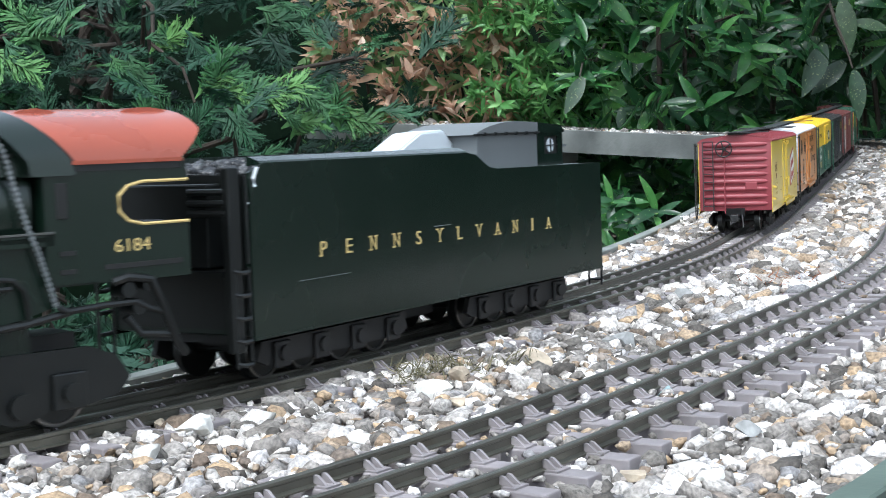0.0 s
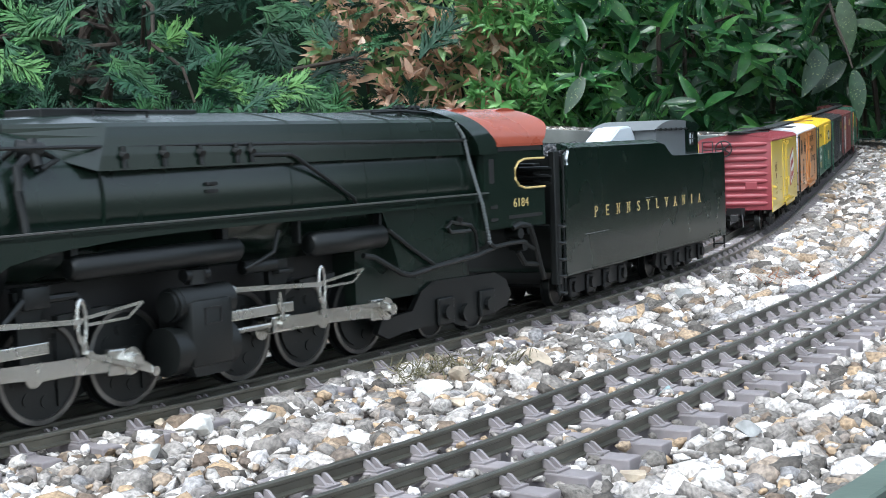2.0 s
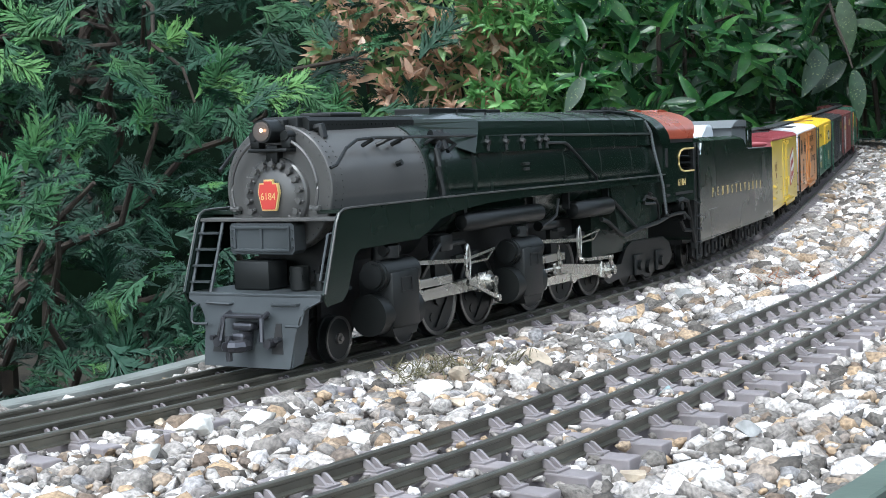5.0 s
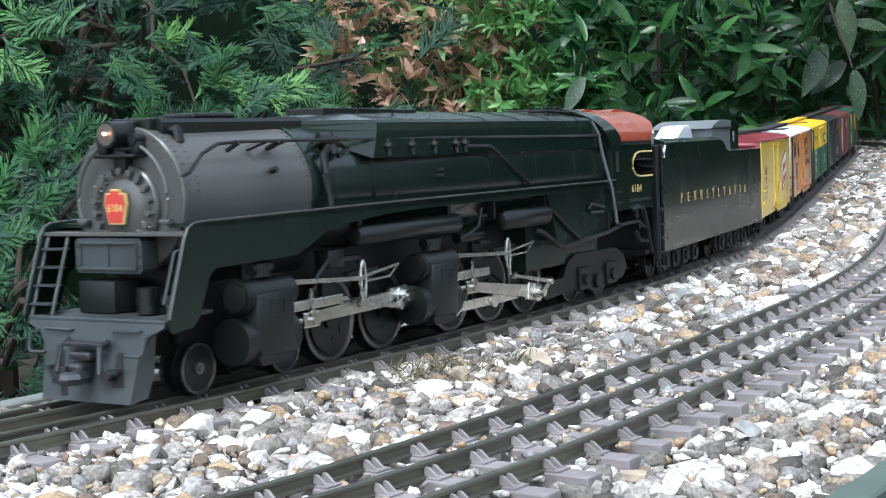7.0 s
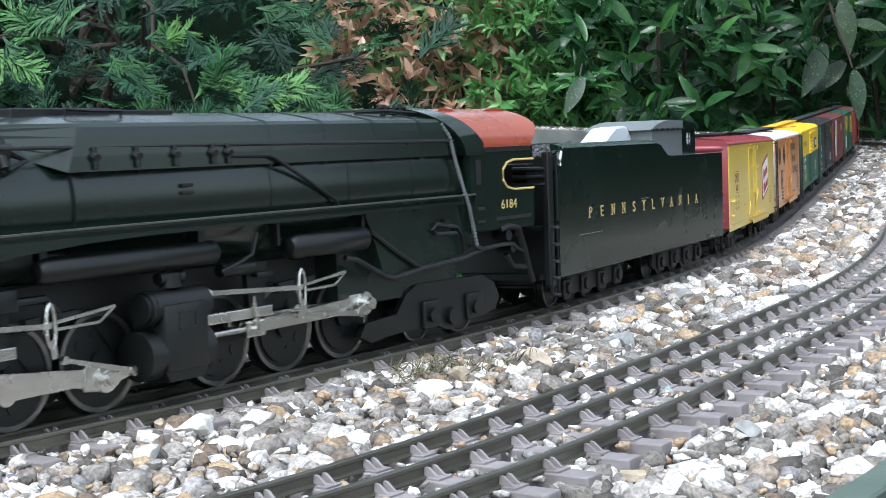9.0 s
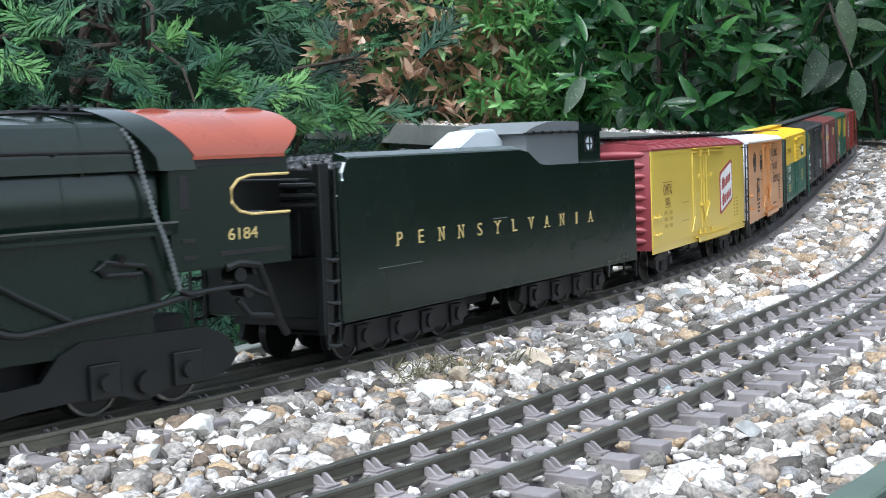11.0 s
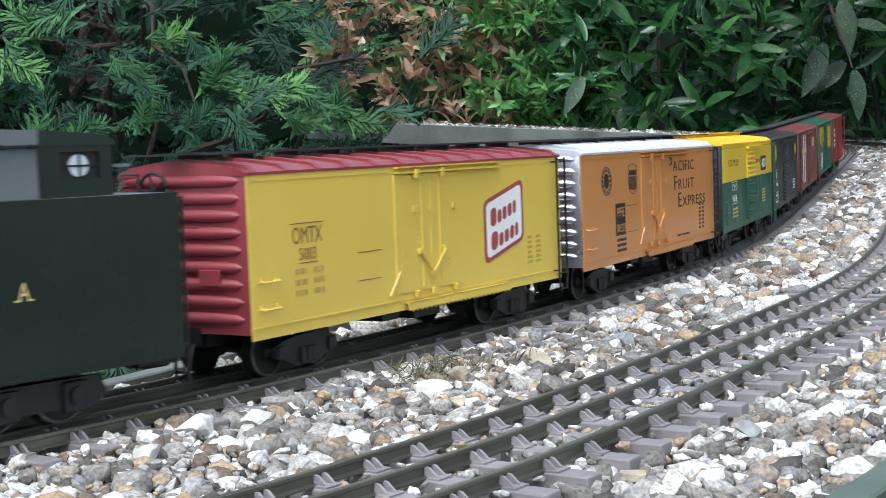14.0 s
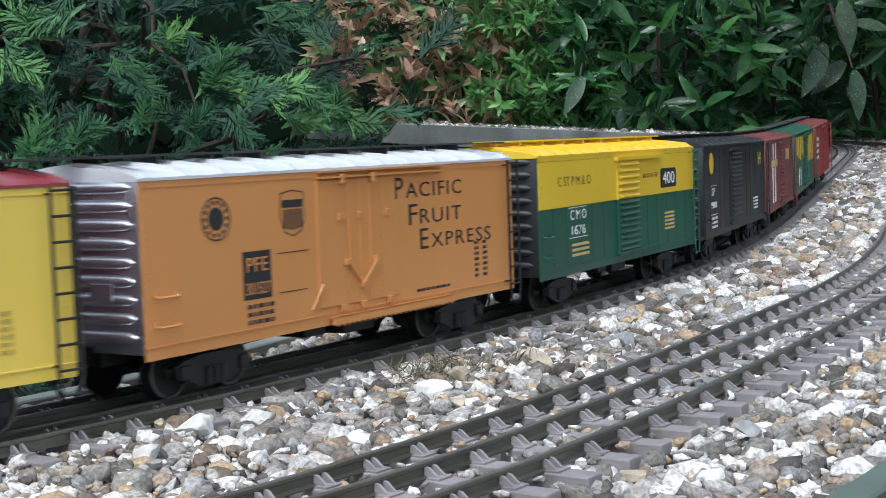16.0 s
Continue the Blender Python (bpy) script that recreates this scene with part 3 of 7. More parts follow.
    # roof: low pitch with cross ribs
    bm = bmesh.new()
    sect = [(-w - 0.0006, EAVE - 0.001), (-w - 0.0006, EAVE + 0.0004), (-w * 0.9, EAVE + 0.0026), (-w * 0.45, EAVE + 0.0052), (0, EAVE + 0.0068), (w * 0.45, EAVE + 0.0052), (w * 0.9, EAVE + 0.0026), (w + 0.0006, EAVE + 0.0004), (w + 0.0006, EAVE - 0.001)]
    prism(bm, sect, "x", -h - 0.0008, h + 0.0008)
    roof = part("roof", bm, roof_col, car, "", False)
    rb = prism(bmesh.new(), [(y, z + (0.0016 if abs(y) < w * 0.95 else 0.0003)) for y, z in sect[1:-1]] + [(w * 0.9, EAVE), (-w * 0.9, EAVE)], "x", -0.0022, 0.0022)
    first = part("roof_rib", rb, roof_col, roof)
    first.location.x = -h + 0.006
    for i in range(1, 13):
        o = new("roof_rib", first.data)
        o.parent = roof
        o.location.x = -h + 0.006 + i * (LEN - 0.012) / 12
    # running board and its brackets
    bm = bmesh.new()
    for y in (-0.0072, -0.0024, 0.0024, 0.0072):
        box(bm, -h - 0.008, h + 0.008, y - 0.0021, y + 0.0021, EAVE + 0.0102, EAVE + 0.0114)
    for i in range(9):
        x = -h + 0.01 + i * (LEN - 0.02) / 8
        box(bm, x - 0.001, x + 0.001, -0.009, 0.009, EAVE + 0.0062, EAVE + 0.0102)
    for s in (-1, 1):
        box(bm, s * (h - 0.006) - 0.006, s * (h - 0.006) + 0.006, -w + 0.004, w - 0.004, EAVE + 0.0100, EAVE + 0.0110) if style == "reefer" else None
    part("running_board", bm, board_col or roof_col, car, "planked roof walk")
    # brake wheel on the leading end
    bm = bmesh.new()
    n, R = 20, 0.0095
    pipe(bm, [(-h - 0.0075, 0.012 + R * math.cos(i * 2 * math.pi / n), EAVE - 0.008 + R * math.sin(i * 2 * math.pi / n)) for i in range(n + 1)], 0.0009, 6)
    for i in range(5):
        a = i * 2 * math.pi / 5
        tube(bm, (-h - 0.0075, 0.012, EAVE - 0.008), (-h - 0.0075, 0.012 + R * math.cos(a), EAVE - 0.008 + R * math.sin(a)), 0.0008, 6)
    tube(bm, (-h, 0.012, EAVE - 0.008), (-h - 0.009, 0.012, EAVE - 0.008), 0.002, 10)
    part("brake_wheel", bm, UNDER, car, "dark spoked brake wheel")
    bm = bmesh.new()
    tube(bm, (-h - 0.004, 0.012, SILL), (-h - 0.004, 0.012, EAVE - 0.012), 0.0007, 6)
    part("brake_rod", bm, end_col, car)
    # underframe
    bm = bmesh.new()
    box(bm, -h + 0.004, h - 0.004, -0.009, 0.009, SILL - 0.005, SILL + 0.004)
    for x in (-0.11, -0.05, 0.05, 0.11):
        box(bm, x - 0.002, x + 0.002, -w + 0.004, w - 0.004, SILL - 0.001, SILL + 0.006)
    tube(bm, (-0.02, 0.012, SILL - 0.004), (0.025, 0.012, SILL - 0.004), 0.0065, 12)
    box(bm, 0.0, 0.03, -0.03, -0.014, SILL - 0.009, SILL + 0.002, 0.0008)
    box(bm, -0.04, -0.022, -0.034, -0.012, SILL - 0.006, SILL + 0.002, 0.0008)
    part("underframe", bm, UNDER, car, "black underframe with brake gear")
    truck(car, -0.115, False)
    truck(car, 0.115, False)
    KEYED.append((car, False, 0.3945 + LEN / 2 + k * PITCH, 0.23))
    return car


def plug_door(car, col, y):
    """Flush insulated door with its runner, hinge straps and V-shaped lock bars."""
    h = LEN / 2
    bm = bmesh.new()
    x0, x1 = 0.132 - h, 0.206 - h
    box(bm, x0, x1, y - 0.0009, y + 0.0002, SILL + 0.010, EAVE - 0.006, 0.0003)
    for x in (x0 + 0.006, x0 + 0.024, (x0 + x1) / 2, x1 - 0.016):
        for i in range(22):
            z = SILL + 0.014 + i * 0.0031
            box(bm, x - 0.0004, x + 0.0004, y - 0.0013, y - 0.0008, z - 0.0004, z + 0.0004)
    door = part("door", bm, col, car, "flush riveted plug door")
    bm = bmesh.new()
    cx = 0.170 - h
    for dx in (-0.0135, 0.0135):
        pipe(bm, [(cx, y - 0.002, 0.043), (cx + dx, y - 0.0028, 0.0565)], 0.0008, 6)
        box(bm, cx + dx - 0.002, cx + dx + 0.002, y - 0.003, y - 0.0006, 0.055, 0.0585, 0.0004)
    box(bm, cx - 0.0025, cx + 0.0025, y - 0.0028, y - 0.0006, 0.0415, 0.0445, 0.0004)
    part("lock_bar", bm, col, door)
    bm = bmesh.new()
    for xa in (cx - 0.010, cx + 0.010, cx):
        tube(bm, (xa, y - 0.0011, SILL + 0.012), (xa, y - 0.0011, EAVE - 0.008), 0.0005, 6)
    pipe(bm, [(x0 - 0.008, y - 0.0012, SILL + 0.010), (x0 + 0.003, y - 0.0012, SILL + 0.023)], 0.0006, 5)
    for x in (x0 + 0.02, cx, x1 - 0.01):
        box(bm, x - 0.002, x + 0.002, y - 0.0022, y - 0.0008, 0.080, 0.084, 0.0004)
        box(bm, x - 0.002, x + 0.002, y - 0.0026, y - 0.0008, 0.030, 0.034, 0.0004)
    part("lock_rod", bm, col, door)
    bm = bmesh.new()
    box(bm, 0.133 - h, 0.255 - h, y - 0.0032, y, EAVE - 0.0052, EAVE - 0.0042)
    for x in (0.153 - h, 0.182 - h):
        box(bm, x - 0.0018, x + 0.0018, y - 0.0038, y, EAVE - 0.0085, EAVE - 0.0030, 0.0004)
    box(bm, 0.133 - h, 0.255 - h, y - 0.0032, y, EAVE - 0.0020, EAVE - 0.0012)
    part("door_runner", bm, col, car, "door runner along the eave")
    bm = bmesh.new()
    box(bm, 0.140 - h, 0.262 - h, y - 0.0034, y - 0.0002, SILL + 0.0035, SILL + 0.0046)
    box(bm, 0.140 - h, 0.262 - h, y - 0.0034, y - 0.0026, SILL + 0.0000, SILL + 0.0046)
    for i in range(24):
        x = 0.142 - h + i * 0.005
        prism(bm, [(x, SILL + 0.0005), (x + 0.0028, SILL - 0.0012), (x + 0.0028, SILL + 0.0005)], "y", y - 0.0034, y - 0.002)
    part("door_sill", bm, col, car)


def louvre_door(car, col_hi, col_lo, y, split, x0, x1):
    """Sliding door pressed into many louvres."""
    for z0, z1, c in ((split, EAVE - 0.007, col_hi), (SILL + 0.008, split, col_lo)):
        if z1 <= z0:
            continue
        bm = bmesh.new()
        box(bm, x0, x1, y - 0.0014, y + 0.0002, z0, z1, 0.0002)
        n = max(1, int((z1 - z0) / 0.0044))
        for i in range(n):
            z = z0 + (i + 0.5) * (z1 - z0) / n
            prism(bm, [(y - 0.0013, z + 0.0019), (y - 0.0036, z - 0.0004), (y - 0.0036, z - 0.0010), (y - 0.0013, z - 0.0014)], "x", x0 + 0.003, x1 - 0.003)
        part("door", bm, c, car, "louvred sliding door")
    bm = bmesh.new()
    box(bm, x0 - 0.004, x1 + 0.055, y - 0.0036, y, EAVE - 0.0066, EAVE - 0.0036)
    part("door_runner", bm, col_hi, car)
    bm = bmesh.new()
    box(bm, x0 - 0.004, x1 + 0.055, y - 0.003, y, SILL + 0.006, SILL + 0.0085)
    part("door_sill", bm, col_lo, car)


def build_cars():
    h, y = LEN / 2, -WID / 2
    X = lambda v: v - h
    # meat reefer
    c = freight_car("yellow-sided insulated boxcar with red ribbed ends and roof", YELLOW, MAROON, MAROON, "reefer", 0, CARBLACK)
    plug_door(c, YELLOW, y)
    text_part("reporting_marks", "OMTX", X(0.0485), 0.0745, 0.0090, BROWN_INK, c, y, 0.026)
    text_part("car_number", "5003", X(0.0485), 0.0645, 0.0065, BROWN_INK, c, y, 0.0145)
    bars("marking_lines", [(X(0.034), X(0.063), 0.0805, 0.0810), (X(0.041), X(0.057), 0.0595, 0.0600)], BROWN_INK, c, y)
    small_print("stencil_line", X(0.037), X(0.047), 0.040, 0.057, 3, FADED, c, y, 3)
    small_print("stencil_line", X(0.053), X(0.062), 0.040, 0.057, 3, FADED, c, y, 4)
    small_print("stencil_line", X(0.292), X(0.298), 0.036, 0.056, 6, FADED, c, y, 5)
    small_print("stencil_line", X(0.304), X(0.310), 0.036, 0.056, 6, FADED, c, y, 6)
    bars("marking_lines", [(X(0.094), X(0.118), 0.0608, 0.0612), (X(0.094), X(0.116), 0.0450, 0.0454)], BROWN_INK, c, y)
    # slanted emblem: red frame, white field, two rows of plain marks
    def slant(pts, yy0, yy1, material, name, parent):
        return part(name, prism(bmesh.new(), pts, "y", yy0, yy1), material, parent)

    def rounded(x0, x1, z0, z1, r, lean):
        out = []
        for cx, cz, a0 in ((x1 - r, z1 - r, 0), (x0 + r, z1 - r, 90), (x0 + r, z0 + r, 180), (x1 - r, z0 + r, 270)):
            for q in range(5):
                a = radians(a0 + q * 22.5)
                px, pz = cx + r * math.cos(a), cz + r * math.sin(a)
                out.append((px, pz + (px - (x0 + x1) / 2) * lean))
        return out
    panel = slant(rounded(X(0.2345), X(0.2865), 0.0480, 0.0885, 0.005, 0.25), y - 0.0004, y + 0.0002, RED_INK, "emblem", c)
    slant(rounded(X(0.2375), X(0.2835), 0.0508, 0.0857, 0.0035, 0.25), y - 0.0006, y + 0.0002, WHITE, "emblem_field", panel)
    for z0, tall, widths in ((0.0692, 0.0118, (0.0074, 0.0052, 0.0050, 0.0056, 0.0040)), (0.0538, 0.0118, (0.0088, 0.0056, 0.0056, 0.0054, 0.0040))):
        x0 = X(0.2425)
        for i, wd in enumerate(widths):
            zz, top = z0 + (x0 + wd / 2 - X(0.2605)) * 0.25, tall * (1.0 if i == 0 else 0.72)
            slant(rounded(x0, x0 + wd, zz, zz + top, wd * 0.45, 0.25), y - 0.0008, y, RED_INK, "emblem_mark", panel)
            x0 += wd + 0.0016
    # fruit reefer
    c = freight_car("orange-sided insulated boxcar with silver ribbed ends and roof", ORANGE, SILVER, SILVER_LIT, "reefer", 1, CARBLACK)
    plug_door(c, ORANGE, y)
    for cx, r in ((0.052, 0.0105), (0.173, 0.0075)):
        ring = []
        cz = 0.0870 if cx < 0.1 else 0.0740
        bm = bmesh.new()
        pipe(bm, [(X(cx) + r * math.cos(a * math.pi / 12), y - 0.0001, cz + r * math.sin(a * math.pi / 12)) for a in range(25)], 0.00045, 4)
        tube(bm, (X(cx), y + 0.0001, cz), (X(cx), y - 0.0002, cz), r * 0.55, 20)
        for a in range(14):
            t = a * math.pi / 7
            tube(bm, (X(cx) + r * 0.78 * math.cos(t), y, cz + r * 0.78 * math.sin(t)), (X(cx) + r * 0.78 * math.cos(t), y - 0.0002, cz + r * 0.78 * math.sin(t)), r * 0.11, 6)
        part("round_emblem", bm, INK, c)
    sh = bmesh.new()
    for i in range(5):
        box(sh, X(0.1045 + i * 0.0033), X(0.1065 + i * 0.0033), y - 0.0003, y, 0.0775 + abs(i - 2) * 0.0006, 0.0885)
    box(sh, X(0.1035), X(0.1205), y - 0.0003, y, 0.0895, 0.0935)
    pipe(sh, [(X(a), y - 0.0001, b) for a, b in ((0.1025, 0.097), (0.112, 0.0985), (0.1215, 0.097), (0.1225, 0.085), (0.119, 0.077), (0.112, 0.0745), (0.105, 0.077), (0.1015, 0.085), (0.1025, 0.097))], 0.00035, 4)
    part("shield_emblem", sh, INK, c)
    plate = bars("number_panel", [(X(0.0705), X(0.0925), 0.0445, 0.0690)], INK, c, y)
    text_part("reporting_marks", "PFE", X(0.0815), 0.0622, 0.0072, ORANGE, plate, y - 0.0003, 0.0165)
    text_part("car_number", "301527", X(0.0815), 0.0500, 0.0062, ORANGE, plate, y - 0.0003, 0.0190)
    for word, x0, x1, z in (("PACIFIC", 0.206, 0.279, 0.0945), ("FRUIT", 0.220, 0.278, 0.0785), ("EXPRESS", 0.231, 0.312, 0.0635)):
        cap = 0.0095
        text_part("lettering", word[0], X(x0 + cap / 2), z + 0.0004, 0.0122, INK, c, y, cap * 0.95)
        text_part("lettering", word[1:], X((x0 + cap * 1.25 + x1) / 2), z - 0.0012, 0.0088, INK, c, y, x1 - x0 - cap * 1.25, spacing=1.15)
    small_print("stencil_line", X(0.073), X(0.094), 0.030, 0.042, 3, INK, c, y, 7)
    small_print("stencil_line", X(0.292), X(0.297), 0.034, 0.058, 7, INK, c, y, 8)
    small_print("stencil_line", X(0.302), X(0.307), 0.034, 0.058, 7, INK, c, y, 9)
    small_print("stencil_line", X(0.226), X(0.262), 0.0315, 0.0345, 1, INK, c, y, 10)
    small_print("stencil_line", X(0.164), X(0.182), 0.0635, 0.0655, 1, INK, c, y, 11)
    bars("marking_lines", [(X(0.098), X(0.124), 0.0660, 0.0664), (X(0.098), X(0.122), 0.0455, 0.0459)], INK, c, y)
    # two-colour boxcar
    c = freight_car("yellow over dark green boxcar with black ribbed ends", GREEN, CARBLACK, BRIGHT, "box", 2, BRIGHT)
    for s in (-1, 1):
        a, b = sorted((s * (WID / 2 - 0.0004), s * (WID / 2 + 0.0004)))
        part("upper_side", box(bmesh.new(), -h + 0.0004, h - 0.0004, a, b, 0.072, EAVE - 0.0006, 0.0001), BRIGHT, c, "bright yellow upper side")
    louvre_door(c, BRIGHT, GREEN, y - 0.0004, 0.072, X(0.149), X(0.196))
    text_part("road_name", "C ST P M & O", X(0.065), 0.0900, 0.0068, BROWN_INK, c, y - 0.0004, 0.062)
    text_part("reporting_marks", "C M O", X(0.071), 0.0655, 0.0070, WHITE, c, y, 0.030)
    text_part("car_number", "1676", X(0.071), 0.0545, 0.0066, WHITE, c, y, 0.026)
    bars("marking_lines", [(X(0.054), X(0.088), 0.0705, 0.0710), (X(0.054), X(0.088), 0.0490, 0.0495)], WHITE, c, y)
    small_print("stencil_line", X(0.058), X(0.09), 0.034, 0.045, 3, GOLD, c, y, 12)
    small_print("stencil_line", X(0.262), X(0.286), 0.040, 0.056, 5, GOLD, c, y, 13)
    text_part("slogan", "ROUTE OF THE", X(0.227), 0.0880, 0.0036, BROWN_INK, c, y - 0.0004, 0.036)
    sign = part("slogan_panel", prism(bmesh.new(), rounded(X(0.2515), X(0.2915), 0.0765, 0.0925, 0.003, 0.0), "y", y - 0.0007, y), INK, c, "black panel with white figures")
    text_part("figures", "400", X(0.2715), 0.0845, 0.0100, WHITE, sign, y - 0.0007, 0.030)
    # black boxcar
    c = freight_car("black boxcar with ribbed ends and yellow emblem", CARBLACK, CARBLACK, CARBLACK, "box", 3, CARBLACK)
    louvre_door(c, CARBLACK, CARBLACK, y, 0.066, X(0.125), X(0.185))
    part("emblem", tube(bmesh.new(), (X(0.033), y + 0.0002, 0.092), (X(0.033), y - 0.0003, 0.092), 0.010, 24), BRIGHT, c)
    bars("emblem_mark", [(X(0.295), X(0.312), 0.0895, 0.0915), (X(0.295), X(0.298), 0.084, 0.097), (X(0.309), X(0.312), 0.084, 0.097)], BRIGHT, c, y)
    text_part("reporting_marks", "SP", X(0.040), 0.0655, 0.0070, WHITE, c, y, 0.016)
    small_print("car_number_marks", X(0.030), X(0.056), 0.046, 0.056, 1, WHITE, c, y, 14)
    bars("marking_lines", [(X(0.028), X(0.058), 0.0710, 0.0716), (X(0.028), X(0.058), 0.0440, 0.0446)], WHITE, c, y)
    small_print("stencil_line", X(0.032), X(0.058), 0.030, 0.042, 3, WHITE, c, y, 15)
    small_print("stencil_line", X(0.262), X(0.29), 0.036, 0.050, 4, WHITE, c, y, 16)
    # brown boxcar with white bars
    c = freight_car("oxide-brown boxcar with white upright marks and tan panel", OXIDE, OXIDE, OXIDE, "box", 4, CARBLACK)
    louvre_door(c, OXIDE, OXIDE, y, 0.066, X(0.145), X(0.195))
    bars("upright_marks", [(X(0.065), X(0.077), 0.034, 0.075), (X(0.092), X(0.104), 0.034, 0.075), (X(0.072), X(0.082), 0.085, 0.104), (X(0.100), X(0.110), 0.085, 0.104)], WHITE, c, y)
    bars("name_panel", [(X(0.055), X(0.125), 0.076, 0.0845), (X(0.235), X(0.28), 0.080, 0.094)], GOLD, c, y)
    # green boxcar with yellow marks
    c = freight_car("deep green boxcar with tall yellow lettering marks", GREEN, GREEN, GREEN, "box", 5, CARBLACK)
    louvre_door(c, GREEN, GREEN, y, 0.066, X(0.145), X(0.195))
    bars("lettering_marks", [(X(0.03 + i * 0.028), X(0.046 + i * 0.028), 0.078 - (i % 3) * 0.004, 0.104) for i in range(5)] + [(X(0.21 + i * 0.024), X(0.224 + i * 0.024), 0.062, 0.103) for i in range(5)], BRIGHT, c, y)
    bars("stencil_marks", [(X(0.06), X(0.07), 0.034, 0.060), (X(0.09), X(0.10), 0.034, 0.060)], WHITE, c, y)
    # barn-red boxcar
    c = freight_car("plain dull red boxcar with ribbed sides", BARN, BARN, OXIDE, "box", 6, CARBLACK)
    louvre_door(c, BARN, BARN, y, 0.066, X(0.145), X(0.195))
    small_print("stencil_line", X(0.04), X(0.09), 0.05, 0.09, 4, WHITE, c, y, 17)


build_cars()


# ---- engine: x = 0 at its middle, the front is -x ----
RODS = []  # (part, kind, numbers), keyed in motions()
DRIVER = 0.0238
CRANK = 0.0095
LENS = mat("lamp_glass", 0.15)[0]
_b = LENS.node_tree.nodes["Principled BSDF"]
_b.inputs["Base Color"].default_value = (0.16, 0.14, 0.13, 1)
_b.inputs["Metallic"].default_value = 0.6
BULB = mat("lit_bulb", 0.3)[0]
_b = BULB.node_tree.nodes["Principled BSDF"]
_b.inputs["Emission Color"].default_value, _b.inputs["Emission Strength"].default_value = (1.0, 0.45, 0.22, 1), 5.0
GLASS = paint("dark_cab_interior", (0.008, 0.009, 0.009), 0.25, 0, 0.2)
PLATE_RED = paint("keystone_red", (0.5, 0.05, 0.04), 0.4, 0, 0.05)


def both(name, bm, material, parent, label="", smooth=False):
    """A part on the near side and its mirror image on the far side."""
    other = bm.copy()
    for v in other.verts:
        v.co.y = -v.co.y
    part(name, bm, material, parent, label, smooth)
    part(name, other, material, parent, label, smooth)


def lathe_x(bm, prof, zc, n=40, a0=0.0, a1=2 * math.pi):
    """Turns (x, radius) about an axis along x at height zc."""
    full = abs(a1 - a0 - 2 * math.pi) < 1e-6
    m = n if full else n + 1
    rings = [[bm.verts.new((x, r * math.sin(a0 + (a1 - a0) * k / n), zc + r * math.cos(a0 + (a1 - a0) * k / n))) for k in range(m)] for x, r in prof]
    for u, w in zip(rings, rings[1:]):
        for k in range(n):
            bm.faces.new((u[k], u[(k + 1) % m], w[(k + 1) % m], w[k]))
    if full:
        bm.faces.new(rings[0]), bm.faces.new(rings[-1])
    return bm


def driver(loco, x, r, phase):
    bm = bmesh.new()
    n = 36
    y = -0.0225
    tube(bm, (0, y - 0.0022, 0), (0, y + 0.0022, 0), r, n)
    tube(bm, (0, y + 0.0022, 0), (0, y + 0.0034, 0), r + 0.0014, n)
    tube(bm, (0, -y - 0.0022, 0), (0, -y + 0.0022, 0), r, n)
    tube(bm, (0, -y - 0.0034, 0), (0, -y - 0.0022, 0), r + 0.0014, n)
    tube(bm, (0, y, 0), (0, -y, 0), 0.003, 10)
    w = part("driving_wheel", bm, BLACK, loco, "black disc driving wheels on an axle", True)
    part("tyre", rim_mesh(r, y - 0.0022), STEEL_DULL, w, "worn bare steel tyre")
    bm = bmesh.new()
    for a in range(8):
        t = a * math.pi / 4 + 0.2
        tube(bm, (r * 0.58 * math.cos(t), y - 0.0021, r * 0.58 * math.sin(t)), (r * 0.58 * math.cos(t), y - 0.0027, r * 0.58 * math.sin(t)), r * 0.13, 10)
    tube(bm, (0, y - 0.002, 0), (0, y - 0.0042, 0), r * 0.22, 16)
    tube(bm, (0, y - 0.002, CRANK), (0, y - 0.0085, CRANK), 0.0026, 12)
    prism(bm, [(r * 0.8 * math.cos(q), -abs(r * 0.8 * math.sin(q))) for q in np.linspace(0.5, math.pi - 0.5, 8)], "y", y - 0.0034, y - 0.002)
    part("hub", bm, BLACK, w)
    RODS.append((w, "wheel", (x, r, phase)))
    return w


def bar_xz(bm, a, b, w0, w1, y0, y1):
    """A flat bar between two points of the x-z plane."""
    a, b = Vector(a), Vector(b)
    n = Vector((-(b - a).y, (b - a).x)).normalized()
    prism(bm, [tuple(a + n * w0), tuple(b + n * w1), tuple(b - n * w1), tuple(a - n * w0)], "y", y0, y1)
    return bm


